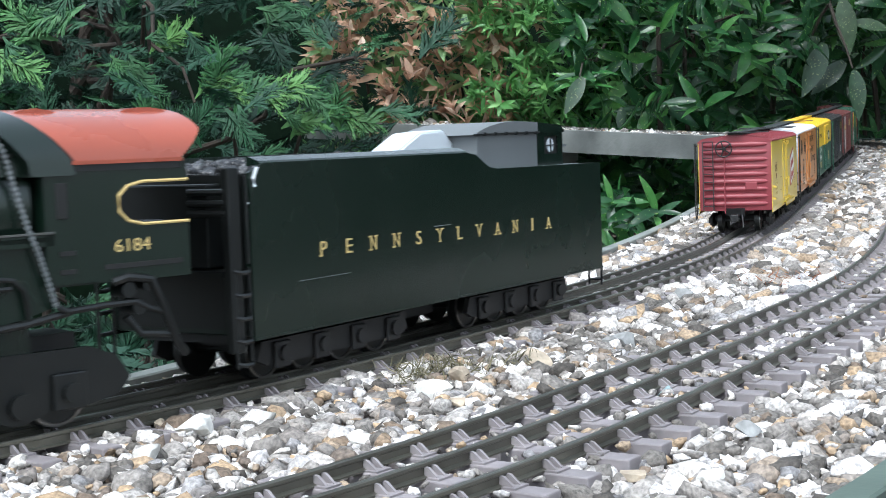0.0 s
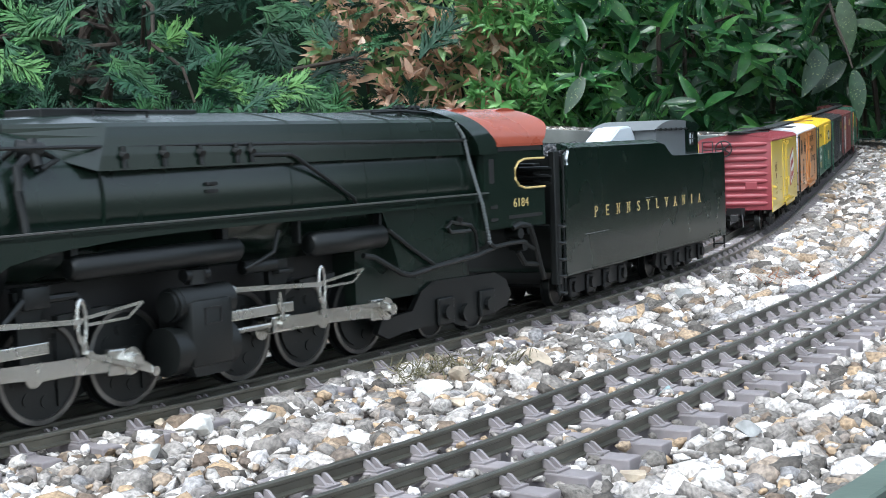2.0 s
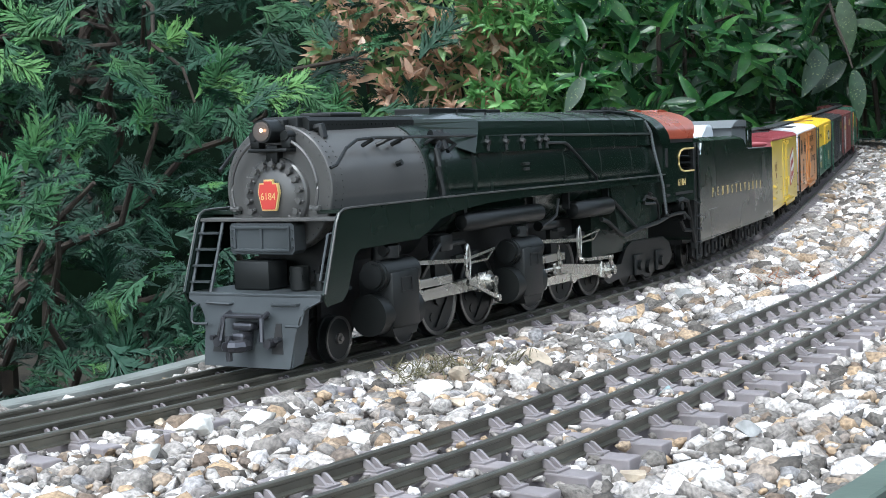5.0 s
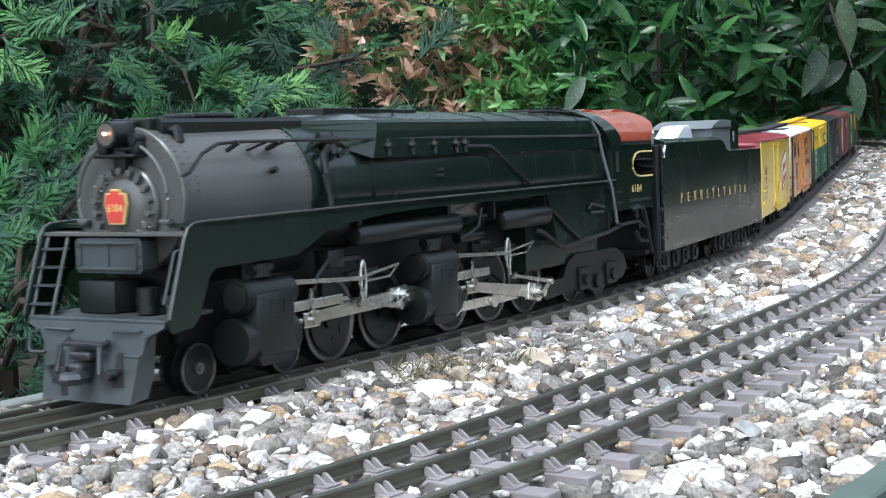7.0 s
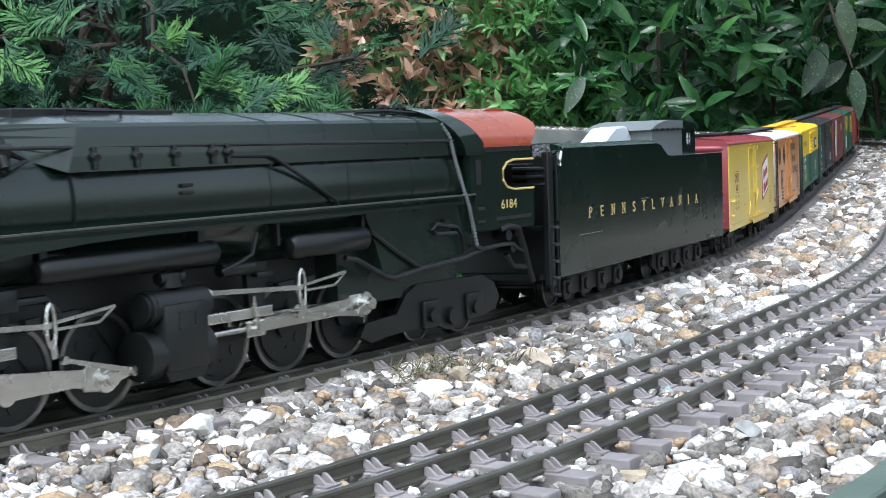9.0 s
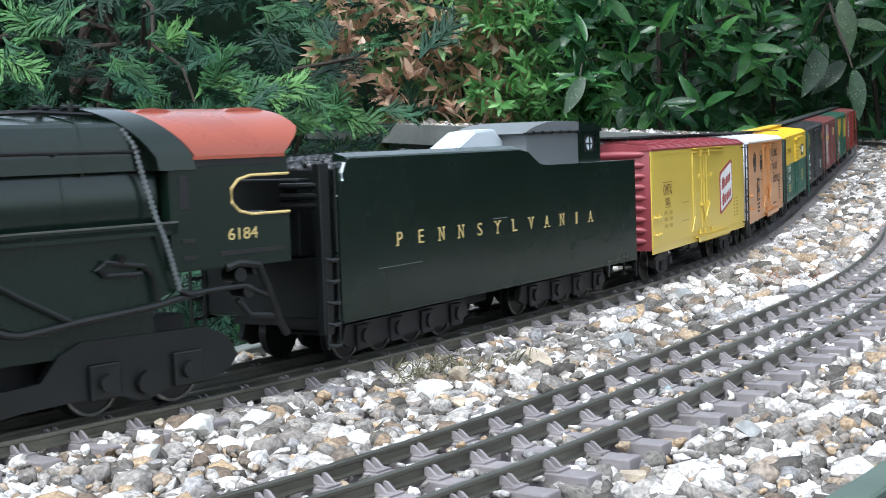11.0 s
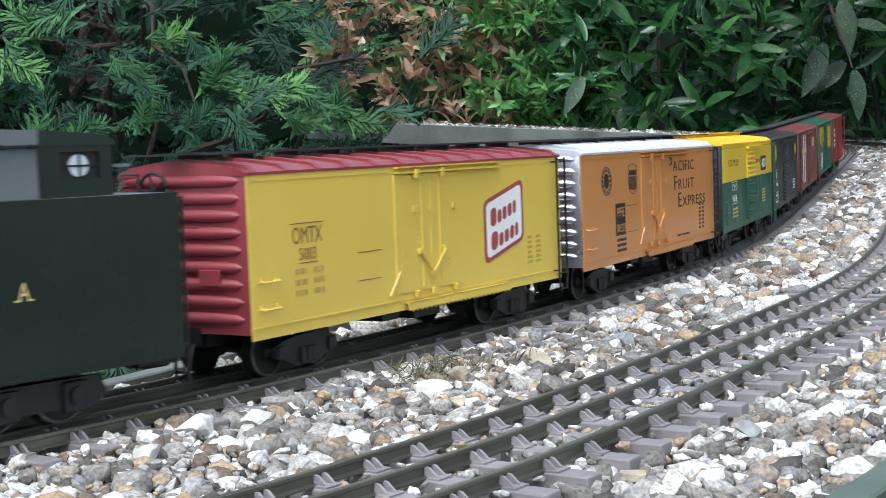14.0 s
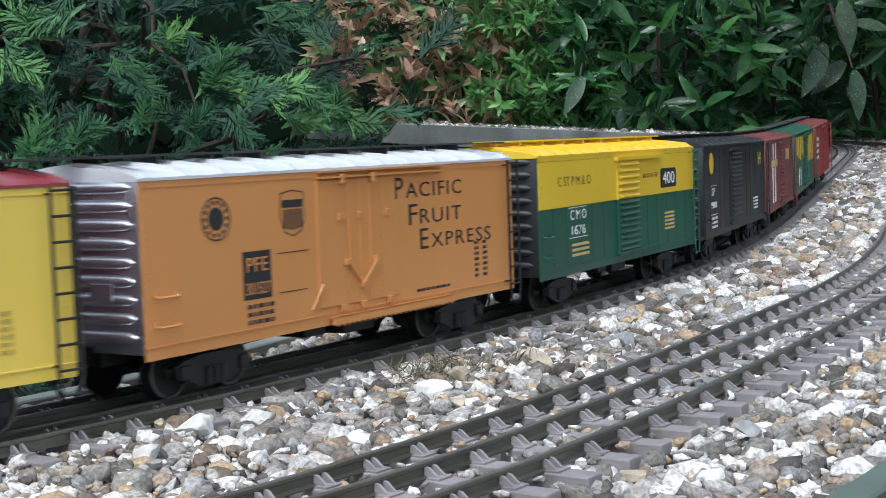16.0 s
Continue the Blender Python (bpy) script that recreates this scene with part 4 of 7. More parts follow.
def engine_unit(loco, axles, main, cyl, phase, lx):
    """One set of coupled wheels with its cylinder, rods and valve gear."""
    x0, x1 = cyl
    r = DRIVER
    for x in axles:
        driver(loco, x, r, phase)
    # cylinder and valve chest
    bm = bmesh.new()
    tube(bm, (x0 - 0.002, -0.0415, 0.0470), (x1 + 0.004, -0.0415, 0.0470), 0.0084, 24)
    tube(bm, (x0 - 0.004, -0.0415, 0.0470), (x0 - 0.002, -0.0415, 0.0470), 0.0070, 20)
    tube(bm, (x0 + 0.0005, -0.0415, 0.0470), (x0 + 0.0020, -0.0415, 0.0470), 0.0088, 24)
    tube(bm, (x0 - 0.006, -0.0400, 0.0250), (x1 + 0.004, -0.0400, 0.0250), 0.0118, 24)
    box(bm, x0 + 0.003, x1 - 0.001, -0.0518, -0.028, 0.0165, 0.0490, 0.0022)
    prism(bm, [(x0 + 0.006, 0.012), (x1 - 0.004, 0.012), (x1 - 0.001, 0.0175), (x0 + 0.003, 0.0175)], "y", -0.050, -0.03)
    tube(bm, ((x0 + x1) / 2, -0.0415, 0.056), ((x0 + x1) / 2, -0.0415, 0.063), 0.0055, 14)
    tube(bm, ((x0 + x1) / 2 - 0.008, -0.0415, 0.0605), ((x0 + x1) / 2 + 0.008, -0.0415, 0.0605), 0.0032, 12)
    both("cylinder", bm, BLACK, loco, "satin black cylinder block with valve chest", True)
    bm = bmesh.new()
    xc = (x0 + x1) / 2 + 0.001
    box(bm, xc - 0.006, xc + 0.006, -0.0524, -0.0516, 0.0365, 0.0375)
    box(bm, xc - 0.006, xc + 0.006, -0.0524, -0.0516, 0.0442, 0.0452)
    box(bm, xc - 0.006, xc - 0.005, -0.0524, -0.0516, 0.0365, 0.0452)
    box(bm, xc + 0.005, xc + 0.006, -0.0524, -0.0516, 0.0365, 0.0452)
    part("inspection_plate", bm, UNDER, loco)
    # guides and their bracket
    zc = 0.0285
    bm = bmesh.new()
    box(bm, x1 + 0.002, x1 + 0.058, -0.0405, -0.036, zc + 0.0055, zc + 0.0110, 0.0006)
    both("slide_bar", bm, STEEL, loco, "bare steel slide bar")
    bm = bmesh.new()
    prism(bm, [(x1 + 0.046, 0.030), (x1 + 0.056, 0.030), (x1 + 0.060, 0.062), (x1 + 0.044, 0.062)], "y", -0.0355, -0.032)
    prism(bm, [(x1 + 0.064, 0.0445), (x1 + 0.094, 0.0490), (x1 + 0.094, 0.0515), (x1 + 0.064, 0.0500)], "y", -0.040, -0.036)
    both("gear_bracket", bm, BLACK, loco)
    # rods
    y = -0.0305
    bm = bmesh.new()
    for a, b in zip(axles, axles[1:]):
        bar_xz(bm, (a - axles[0], 0), (b - axles[0], 0), 0.0030, 0.0030, y - 0.0012, y + 0.0012)
    for a in axles:
        tube(bm, (a - axles[0], y - 0.0020, 0), (a - axles[0], y + 0.0016, 0), 0.0052, 16)
    side = part("side_rod", bm, STEEL, loco, "bare steel side rod")
    RODS.append((side, "side", (axles[0], phase)))
    home = axles[main]
    length = 0.094
    bm = bmesh.new()
    y = -0.0355
    bar_xz(bm, (0, 0), (length, 0), 0.0030, 0.0044, y - 0.0012, y + 0.0012)
    box(bm, length - 0.013, length + 0.004, y - 0.0024, y + 0.0016, -0.0062, 0.0062, 0.0008)
    bar_xz(bm, (0.008, 0), (length - 0.01, 0), 0.0012, 0.0026, y - 0.0016, y + 0.0002)
    tube(bm, (0, y - 0.002, 0), (0, y + 0.002, 0), 0.0036, 14)
    tube(bm, (length, y - 0.0032, 0), (length, y + 0.002, 0), 0.0066, 18)
    tube(bm, (length, y - 0.0050, 0), (length, y - 0.0030, 0), 0.0040, 14)
    rod = part("main_rod", bm, STEEL, loco, "bare steel main rod")
    RODS.append((rod, "main", (home, length, zc, phase)))
    bm = bmesh.new()
    box(bm, -0.008, 0.007, -0.0405, -0.0345, -0.0045, 0.0045, 0.0012)
    tube(bm, (-0.034, -0.0380, 0), (-0.006, -0.0380, 0), 0.0016, 10)
    tube(bm, (0, -0.0425, 0), (0, -0.040, 0), 0.0030, 12)
    bar_xz(bm, (-0.001, -0.001), (-0.004, 0.017), 0.0013, 0.0010, -0.0425, -0.0410)
    head = part("crosshead", bm, STEEL, loco, "bright steel crosshead and piston rod")
    RODS.append((head, "head", (home, length, zc, phase)))
    # eccentric crank and rod, radius rod and link
    bm = bmesh.new()
    bar_xz(bm, (0, 0), (-0.006, -0.0105), 0.0022, 0.0018, -0.0425, -0.0410)
    tube(bm, (0, -0.0435, 0), (0, -0.0400, 0), 0.0034, 14)
    tube(bm, (-0.006, -0.0440, -0.0105), (-0.006, -0.0408, -0.0105), 0.0024, 12)
    ecc = part("eccentric_crank", bm, STEEL, loco)
    RODS.append((ecc, "crank", (home, phase)))
    bm = bmesh.new()
    pipe(bm, [(lx + 0.0026 * math.cos(a), -0.0415, 0.0460 + 0.0098 * math.sin(a)) for a in np.linspace(0, 2 * math.pi, 17)], 0.0012, 6)
    bar_xz(bm, (lx, 0.0400), (lx + 0.001, 0.0315), 0.0022, 0.0016, -0.0425, -0.0412)
    bar_xz(bm, (x1 + 0.006, 0.0505), (lx, 0.0462), 0.0013, 0.0012, -0.0425, -0.0405)
    bar_xz(bm, (lx, 0.0470), (lx + 0.038, 0.0510), 0.0008, 0.0008, -0.0415, -0.0405)
    bar_xz(bm, (lx + 0.004, 0.0440), (lx + 0.030, 0.0445), 0.0007, 0.0007, -0.0400, -0.0392)
    bar_xz(bm, (lx + 0.030, 0.0445), (lx + 0.040, 0.0510), 0.0007, 0.0007, -0.0400, -0.0392)
    tube(bm, (x1 + 0.003, -0.0415, 0.0503), (x1 + 0.010, -0.0415, 0.0503), 0.0024, 12)
    part("valve_link", bm, STEEL, loco, "bare steel valve link and radius rod")
    bm = bmesh.new()
    erl = home - lx
    bar_xz(bm, (0, 0), (-erl, 0), 0.0014, 0.0010, -0.0435, -0.0422)
    tube(bm, (-erl, -0.0438, 0), (-erl, -0.0415, 0), 0.0020, 10)
    er = part("eccentric_rod", bm, STEEL, loco)
    RODS.append((er, "eccentric", (home, phase, lx + 0.001, 0.0315, erl)))


def build_engine():
    loco = thing("steam_locomotive", "dark green model steam locomotive with grey smokebox and red cab roof", "locomotive")
    AX = 0.098
    # smokebox and boiler
    bm = lathe_x(bmesh.new(), [(-0.2605, 0.0352), (-0.2598, 0.0358), (-0.2530, 0.0358), (-0.2528, 0.0354), (-0.1570, 0.0370)], AX, 48)
    part("smokebox", bm, GRAPHITE, loco, "graphite-grey riveted smokebox", True)
    bm = lathe_x(bmesh.new(), [(-0.1572, 0.0378), (-0.1540, 0.0378), (-0.1538, 0.0374), (-0.060, 0.0405), (0.020, 0.0420), (0.205, 0.0420)], AX, 48)
    part("boiler", bm, BRUNSWICK, loco, "dark green boiler", True)
    for x in (-0.157, -0.100, -0.040, 0.030, 0.095, 0.155):
        rr = 0.0380 if x < -0.1 else 0.0424 if x > 0 else 0.0408
        bm = lathe_x(bmesh.new(), [(x - 0.0012, rr - 0.001), (x - 0.0010, rr), (x + 0.0010, rr), (x + 0.0012, rr - 0.001)], AX, 40)
        part("boiler_band", bm, BRUNSWICK, loco, "", True)
    bm = bmesh.new()
    for ring, (x, rr) in enumerate(((-0.2565, 0.0358), (-0.2490, 0.0355), (-0.1610, 0.0370))):
        for k in range(64):
            a = k * math.pi / 32
            p = Vector((x, rr * math.sin(a), AX + rr * math.cos(a)))
            box(bm, p.x - 0.0004, p.x + 0.0004, p.y - 0.0004, p.y + 0.0004, p.z - 0.0004, p.z + 0.0004)
    for k in range(44):
        a = k * 2 * math.pi / 44
        p = Vector((-0.2608, 0.0335 * math.sin(a), AX + 0.0335 * math.cos(a)))
        box(bm, p.x - 0.0004, p.x + 0.0004, p.y - 0.0004, p.y + 0.0004, p.z - 0.0004, p.z + 0.0004)
    part("rivets", bm, GRAPHITE, loco)
    # smokebox door with clamps
    DZ = 0.0945
    bm = lathe_x(bmesh.new(), [(-0.2603, 0.0212), (-0.2630, 0.0210), (-0.2640, 0.0200), (-0.2642, 0.0150), (-0.2650, 0.0140), (-0.2665, 0.0105), (-0.2672, 0.0055), (-0.2674, 0.0010)], DZ, 40)
    door = part("smokebox_door", bm, GRAPHITE, loco, "round smokebox door with clamp ring", True)
    for k in range(18):
        bm = bmesh.new()
        a = k * 2 * math.pi / 18
        c = Vector((-0.2655, 0.0176 * math.sin(a), DZ + 0.0176 * math.cos(a)))
        tube(bm, c + Vector((0.002, 0, 0)), c + Vector((-0.0018, 0, 0)), 0.0017, 8)
        u = Vector((0, math.sin(a), math.cos(a)))
        tube(bm, c - u * 0.003, c + u * 0.003, 0.0008, 5)
        part("clamp", bm, GRAPHITE, door)
    bm = bmesh.new()
    key = [(0.0072, 0.0085), (0.0035, 0.0085), (0.0035, 0.0108), (-0.0035, 0.0108), (-0.0035, 0.0085), (-0.0072, 0.0085), (-0.0084, 0.0020), (-0.0055, -0.0098), (0.0055, -0.0098), (0.0084, 0.0020)]
    prism(bm, [(a * 0.84, DZ + b * 0.84) for a, b in key], "x", -0.2702, -0.2682)
    plate = part("keystone_plate", bm, GOLD, loco, "red keystone plate with a gilt rim and numbers")
    bm = prism(bmesh.new(), [(a * 0.75, DZ + b * 0.75) for a, b in key], "x", -0.2707, -0.2700)
    part("plate_field", bm, PLATE_RED, plate)
    num = text_part("number", "6184", 0, 0, 0.0040, GOLD, plate, 0, 0.0098)
    num.matrix_basis = Matrix.Translation((-0.2705, 0, DZ - 0.0002)) @ Euler((0, 0, -math.pi / 2)).to_matrix().to_4x4()
    # arched hand rails on the front
    for s in (-1, 1):
        bm = bmesh.new()
        pipe(bm, [(-0.2650, s * 0.0290 * math.sin(a), AX + 0.0290 * math.cos(a)) for a in np.linspace(0.35, 1.95, 14)], 0.0010, 6)
        for a in (0.35, 1.95):
            tube(bm, (-0.2600, s * 0.029 * math.sin(a), AX + 0.029 * math.cos(a)), (-0.2662, s * 0.029 * math.sin(a), AX + 0.029 * math.cos(a)), 0.0016, 8)
            tube(bm, (-0.2650, s * 0.029 * math.sin(a) - 0.003, AX + 0.029 * math.cos(a)), (-0.2650, s * 0.029 * math.sin(a) + 0.003, AX + 0.029 * math.cos(a)), 0.0014, 8)
        part("front_rail", bm, GRAPHITE, loco)
    # head lamp on a bracket
    bm = bmesh.new()
    tube(bm, (-0.2720, 0, 0.1300), (-0.2540, 0, 0.1300), 0.0064, 24)
    tube(bm, (-0.2740, 0, 0.1300), (-0.2720, 0, 0.1300), 0.0064, 24)
    box(bm, -0.2700, -0.2560, -0.013, 0.013, 0.1185, 0.1205, 0.0005)
    box(bm, -0.2660, -0.2600, -0.004, 0.004, 0.1125, 0.1225, 0.001)
    for s in (-1, 1):
        box(bm, -0.2670, -0.2610, s * 0.0105 - 0.003, s * 0.0105 + 0.003, 0.1205, 0.1265, 0.0008)
        tube(bm, (-0.2680, s * 0.0105, 0.1275), (-0.2600, s * 0.0105, 0.1275), 0.0027, 12)
    lamp = part("headlight", bm, BLACK, loco, "round black headlight", True)
    part("lens", tube(bmesh.new(), (-0.2746, 0, 0.1300), (-0.2740, 0, 0.1300), 0.0054, 24), LENS, lamp)
    bm = bmesh.new()
    bmesh.ops.create_icosphere(bm, subdivisions=2, radius=0.0010, matrix=Matrix.Translation((-0.2762, -0.0012, 0.1305)))
    part("bulb", bm, BULB, lamp, "lit warm bulb")
    # casing on top: front hood, then long shoulder jacket
    bm = bmesh.new()
    prism(bm, [(-0.0165, 0.128), (-0.0165, 0.1352), (-0.0145, 0.1372), (0.0145, 0.1372), (0.0165, 0.1352), (0.0165, 0.128)], "x", -0.252, -0.118)
    box(bm, -0.257, -0.243, -0.012, 0.012, 0.1305, 0.1378, 0.001)
    box(bm, -0.222, -0.188, -0.011, 0.011, 0.1370, 0.1402, 0.0012)
    box(bm, -0.262, -0.252, -0.006, 0.006, 0.1320, 0.1365, 0.001)
    for s in (-1, 1):
        for i in range(28):
            x = -0.250 + i * 0.0042
            box(bm, x - 0.0004, x + 0.0004, s * 0.0166 - 0.0004, s * 0.0166 + 0.0004, 0.1325, 0.1333)
    part("stack_hood", bm, BLACK, loco, "black riveted hood over stack and sand box")
    half = [(-0.0424, 0.1130), (-0.0421, 0.1200), (-0.0413, 0.1285), (-0.0402, 0.1332), (-0.0380, 0.1350), (-0.0200, 0.1386), (-0.0100, 0.1403)]
    sect = half + [(-a, b) for a, b in half[::-1]]
    nose = [(-0.0165, 0.1270), (-0.0165, 0.1290), (-0.0165, 0.1312), (-0.0165, 0.1334), (-0.0163, 0.1354), (-0.0146, 0.1374), (-0.0080, 0.1380)]
    nose += [(-a, b) for a, b in nose[::-1]]
    bm = bmesh.new()
    u = [bm.verts.new((-0.138, y, z)) for y, z in nose]
    v = [bm.verts.new((-0.098 - 0.008 * max(0.0, 1 - (z - 0.113) / 0.02), y, z)) for y, z in sect]
    w = [bm.verts.new((0.205, y, z - 0.0005)) for y, z in sect]
    for a, b in ((u, v), (v, w)):
        for k in range(len(sect) - 1):
            bm.faces.new((a[k], a[k + 1], b[k + 1], b[k]))
    bm.faces.new(u), bm.faces.new(w), bm.faces.new((u[0], v[0], w[0], w[-1], v[-1], u[-1]))
    part("boiler_jacket", bm, BRUNSWICK, loco, "dark green shoulder casing along the boiler top")
    for x in (0.03, 0.075, 0.12, 0.165):
        bm = bmesh.new()
        prism(bm, [(y * 1.004, z + 0.00025) for y, z in sect] + [(y * 0.97, z - 0.002) for y, z in sect[::-1]], "x", x - 0.0005, x + 0.0005)
        part("jacket_band", bm, BRUNSWICK, loco)
    # hatches, safety valves, whistle and turret on the top
    for x0, x1, hw, hz in ((-0.112, -0.052, 0.013, 0.1428), (-0.048, -0.008, 0.011, 0.1420), (0.150, 0.196, 0.012, 0.1420)):
        part("roof_hatch", box(bmesh.new(), x0, x1, -hw, hw, 0.1385, hz, 0.0006), BLACK, loco, "black hatch on the boiler top")
    for s in (-1, 1):
        bm = pipe(bmesh.new(), [(-0.085, s * 0.018, 0.1385), (-0.085, s * 0.019, 0.1420), (-0.072, s * 0.024, 0.1410), (-0.056, s * 0.024, 0.1410), (-0.056, s * 0.024, 0.1375)], 0.0009, 6)
        part("roof_rail", bm, BLACK, loco, "bent black grab rail")
    for x in (0.160, 0.176):
        bm = tube(bmesh.new(), (x, -0.018, 0.1375), (x, -0.018, 0.1440), 0.0018, 10)
        tube(bm, (x - 0.005, -0.018, 0.1425), (x + 0.005, -0.018, 0.1425), 0.0013, 8)
        part("whistle_valve", bm, BLACK, loco)
    bm = pipe(bmesh.new(), [(0.135, -0.016, 0.1398), (0.155, -0.022, 0.1405), (0.190, -0.026, 0.1385)], 0.0010, 6)
    part("roof_pipe", bm, BLACK, loco)
    # hand rails with posts
    for s in (-1, 1):
        bm = bmesh.new()
        pts = [(-0.264, s * 0.0375, 0.1090), (-0.260, s * 0.0390, 0.1105), (-0.249, s * 0.0385, 0.1195), (-0.236, s * 0.0372, 0.1238), (-0.222, s * 0.0375, 0.1245), (-0.120, s * 0.0405, 0.1243), (0.196, s * 0.0430, 0.1215)]
        pipe(bm, pts, 0.0010, 6)
        for x in (-0.222, -0.190, -0.150, -0.085, -0.060, -0.035, 0.000, 0.05, 0.10, 0.15):
            z = 0.1243 - 0.0028 * max(0, (x + 0.12) / 0.316)
            yy = 0.0385 + 0.0045 * max(0, (x + 0.12) / 0.316)
            tube(bm, (x, s * (yy - 0.007), z - 0.004), (x, s * (yy + 0.001), z), 0.0013, 6)
        part("hand_rail", bm, BLACK, loco, "thin black hand rail along the boiler")
    # valves, check pipes and small fittings on the boiler side
    bm = bmesh.new()
    for x in (-0.142,):
        tube(bm, (x, -0.030, 0.1245), (x + 0.010, -0.036, 0.1225), 0.0042, 12)
        tube(bm, (x + 0.006, -0.033, 0.128), (x + 0.006, -0.037, 0.116), 0.0028, 10)
        pipe(bm, [(x, -0.037, 0.120), (x - 0.006, -0.0385, 0.1165), (x - 0.0075, -0.0395, 0.106), (x - 0.0065, -0.0405, 0.094), (x - 0.006, -0.042, 0.084)], 0.0022, 8)
        pipe(bm, [(x + 0.010, -0.0365, 0.1220), (x + 0.016, -0.0385, 0.1190), (x + 0.006, -0.0390, 0.1150)], 0.0014, 8)
    for x in (-0.0905, -0.0647, -0.0398, -0.0140, -0.0030):
        tube(bm, (x, -0.036, 0.1225), (x, -0.0445, 0.1190), 0.0021, 8)
        tube(bm, (x, -0.0425, 0.1240), (x, -0.0435, 0.1140), 0.0012, 8)
    pipe(bm, [(-0.004, -0.0432, 0.1178), (0.026, -0.0440, 0.1172), (0.031, -0.0440, 0.1155), (0.078, -0.0440, 0.0920), (0.081, -0.0440, 0.0880)], 0.0011, 8)
    tube(bm, (-0.192, -0.036, 0.109), (-0.192, -0.0395, 0.110), 0.0018, 8)
    for x, z in ((-0.205, 0.1205), (-0.197, 0.1225), (-0.188, 0.1205), (-0.181, 0.1225)):
        tube(bm, (x, -0.030, z), (x + 0.003, -0.0345, z + 0.002), 0.0013, 8)
    pipe(bm, [(-0.246, -0.014, 0.1305), (-0.246, -0.0205, 0.1315), (-0.246, -0.0215, 0.1255)], 0.0028, 8)
    part("boiler_fitting", bm, BLACK, loco, "black valves and pipes on the boiler side", True)
    # solid dark bars; the shade of two recesses is put into their colour
    for z in (0.1043, 0.1007):
        part("slot_shade", box(bmesh.new(), -0.0354, -0.0280, -0.0424, -0.0380, z - 0.0009, z + 0.0009, 0.0004), UNDER, loco)
    # ribbed hose down the firebox side
    bm = bmesh.new()
    pts = [Vector((0.1880, -0.0400, 0.1320)), Vector((0.1925, -0.0430, 0.1240)), Vector((0.1960, -0.0445, 0.108)), Vector((0.2000, -0.0478, 0.0890)), Vector((0.2035, -0.0485, 0.080)), Vector((0.2110, -0.0482, 0.0555))]
    for a, b in zip(pts, pts[1:]):
        n = max(2, int((b - a).length / 0.0022))
        for i in range(n):
            tube(bm, a + (b - a) * (i / n), a + (b - a) * ((i + 0.5) / n), 0.0013, 8)
    pipe(bm, pts, 0.0008, 6)
    part("ribbed_hose", bm, GREY, loco, "grey ribbed hose")
    # firebox and ash pan behind the wheels
    bm = bmesh.new()
    for s in (-1, 1):
        prism(bm, [(0.104, 0.0830), (0.212, 0.0830), (0.212, 0.0555), (0.196, 0.0515), (0.152, 0.0480), (0.127, 0.0455), (0.119, 0.0490), (0.112, 0.0670)], "y", min(s * 0.030, s * 0.0440), max(s * 0.030, s * 0.0440))
    box(bm, 0.09, 0.205, -0.034, 0.034, 0.030, 0.084)
    part("firebox", bm, BRUNSWICK, loco, "dark sloping firebox side")
    bm = bmesh.new()
    pipe(bm, [(0.084, -0.0450, 0.0590), (0.094, -0.0455, 0.0570), (0.119, -0.0460, 0.0455), (0.127, -0.0460, 0.0440), (0.153, -0.0465, 0.0468), (0.197, -0.0465, 0.0498), (0.218, -0.0465, 0.0530)], 0.0017, 8)
    pipe(bm, [(0.108, -0.0450, 0.0720), (0.128, -0.0460, 0.0600), (0.152, -0.0465, 0.0475)], 0.0013, 6)
    pipe(bm, [(0.2110, -0.0478, 0.0560), (0.216, -0.0480, 0.0535), (0.235, -0.0480, 0.0545), (0.250, -0.0485, 0.0545), (0.257, -0.0485, 0.0510), (0.266, -0.0485, 0.0480)], 0.0015, 8)
    pipe(bm, [(0.172, -0.0450, 0.0660), (0.167, -0.0462, 0.0690), (0.171, -0.0462, 0.0722), (0.192, -0.0462, 0.0690), (0.191, -0.0462, 0.0655), (0.172, -0.0450, 0.0660)], 0.0012, 6)
    tube(bm, (0.180, -0.045, 0.0705), (0.180, -0.047, 0.0745), 0.002, 8)
    pipe(bm, [(0.192, -0.0462, 0.0690), (0.197, -0.0465, 0.0640), (0.199, -0.0465, 0.0505)], 0.0012, 6)
    for p in ((0.247, 0.060), (0.258, 0.062), (0.252, 0.052)):
        tube(bm, (p[0], -0.038, p[1]), (p[0], -0.049, p[1]), 0.0036, 12)
    pipe(bm, [(0.240, -0.0470, 0.0640), (0.246, -0.0490, 0.0660), (0.258, -0.0490, 0.0640), (0.264, -0.0490, 0.052), (0.270, -0.0490, 0.036), (0.276, -0.0480, 0.028)], 0.0021, 8)
    pipe(bm, [(0.246, -0.0470, 0.048), (0.252, -0.0480, 0.040), (0.268, -0.0480, 0.038)], 0.0018, 8)
    part("injector", bm, BLACK, loco, "black injector with bent pipes", True)
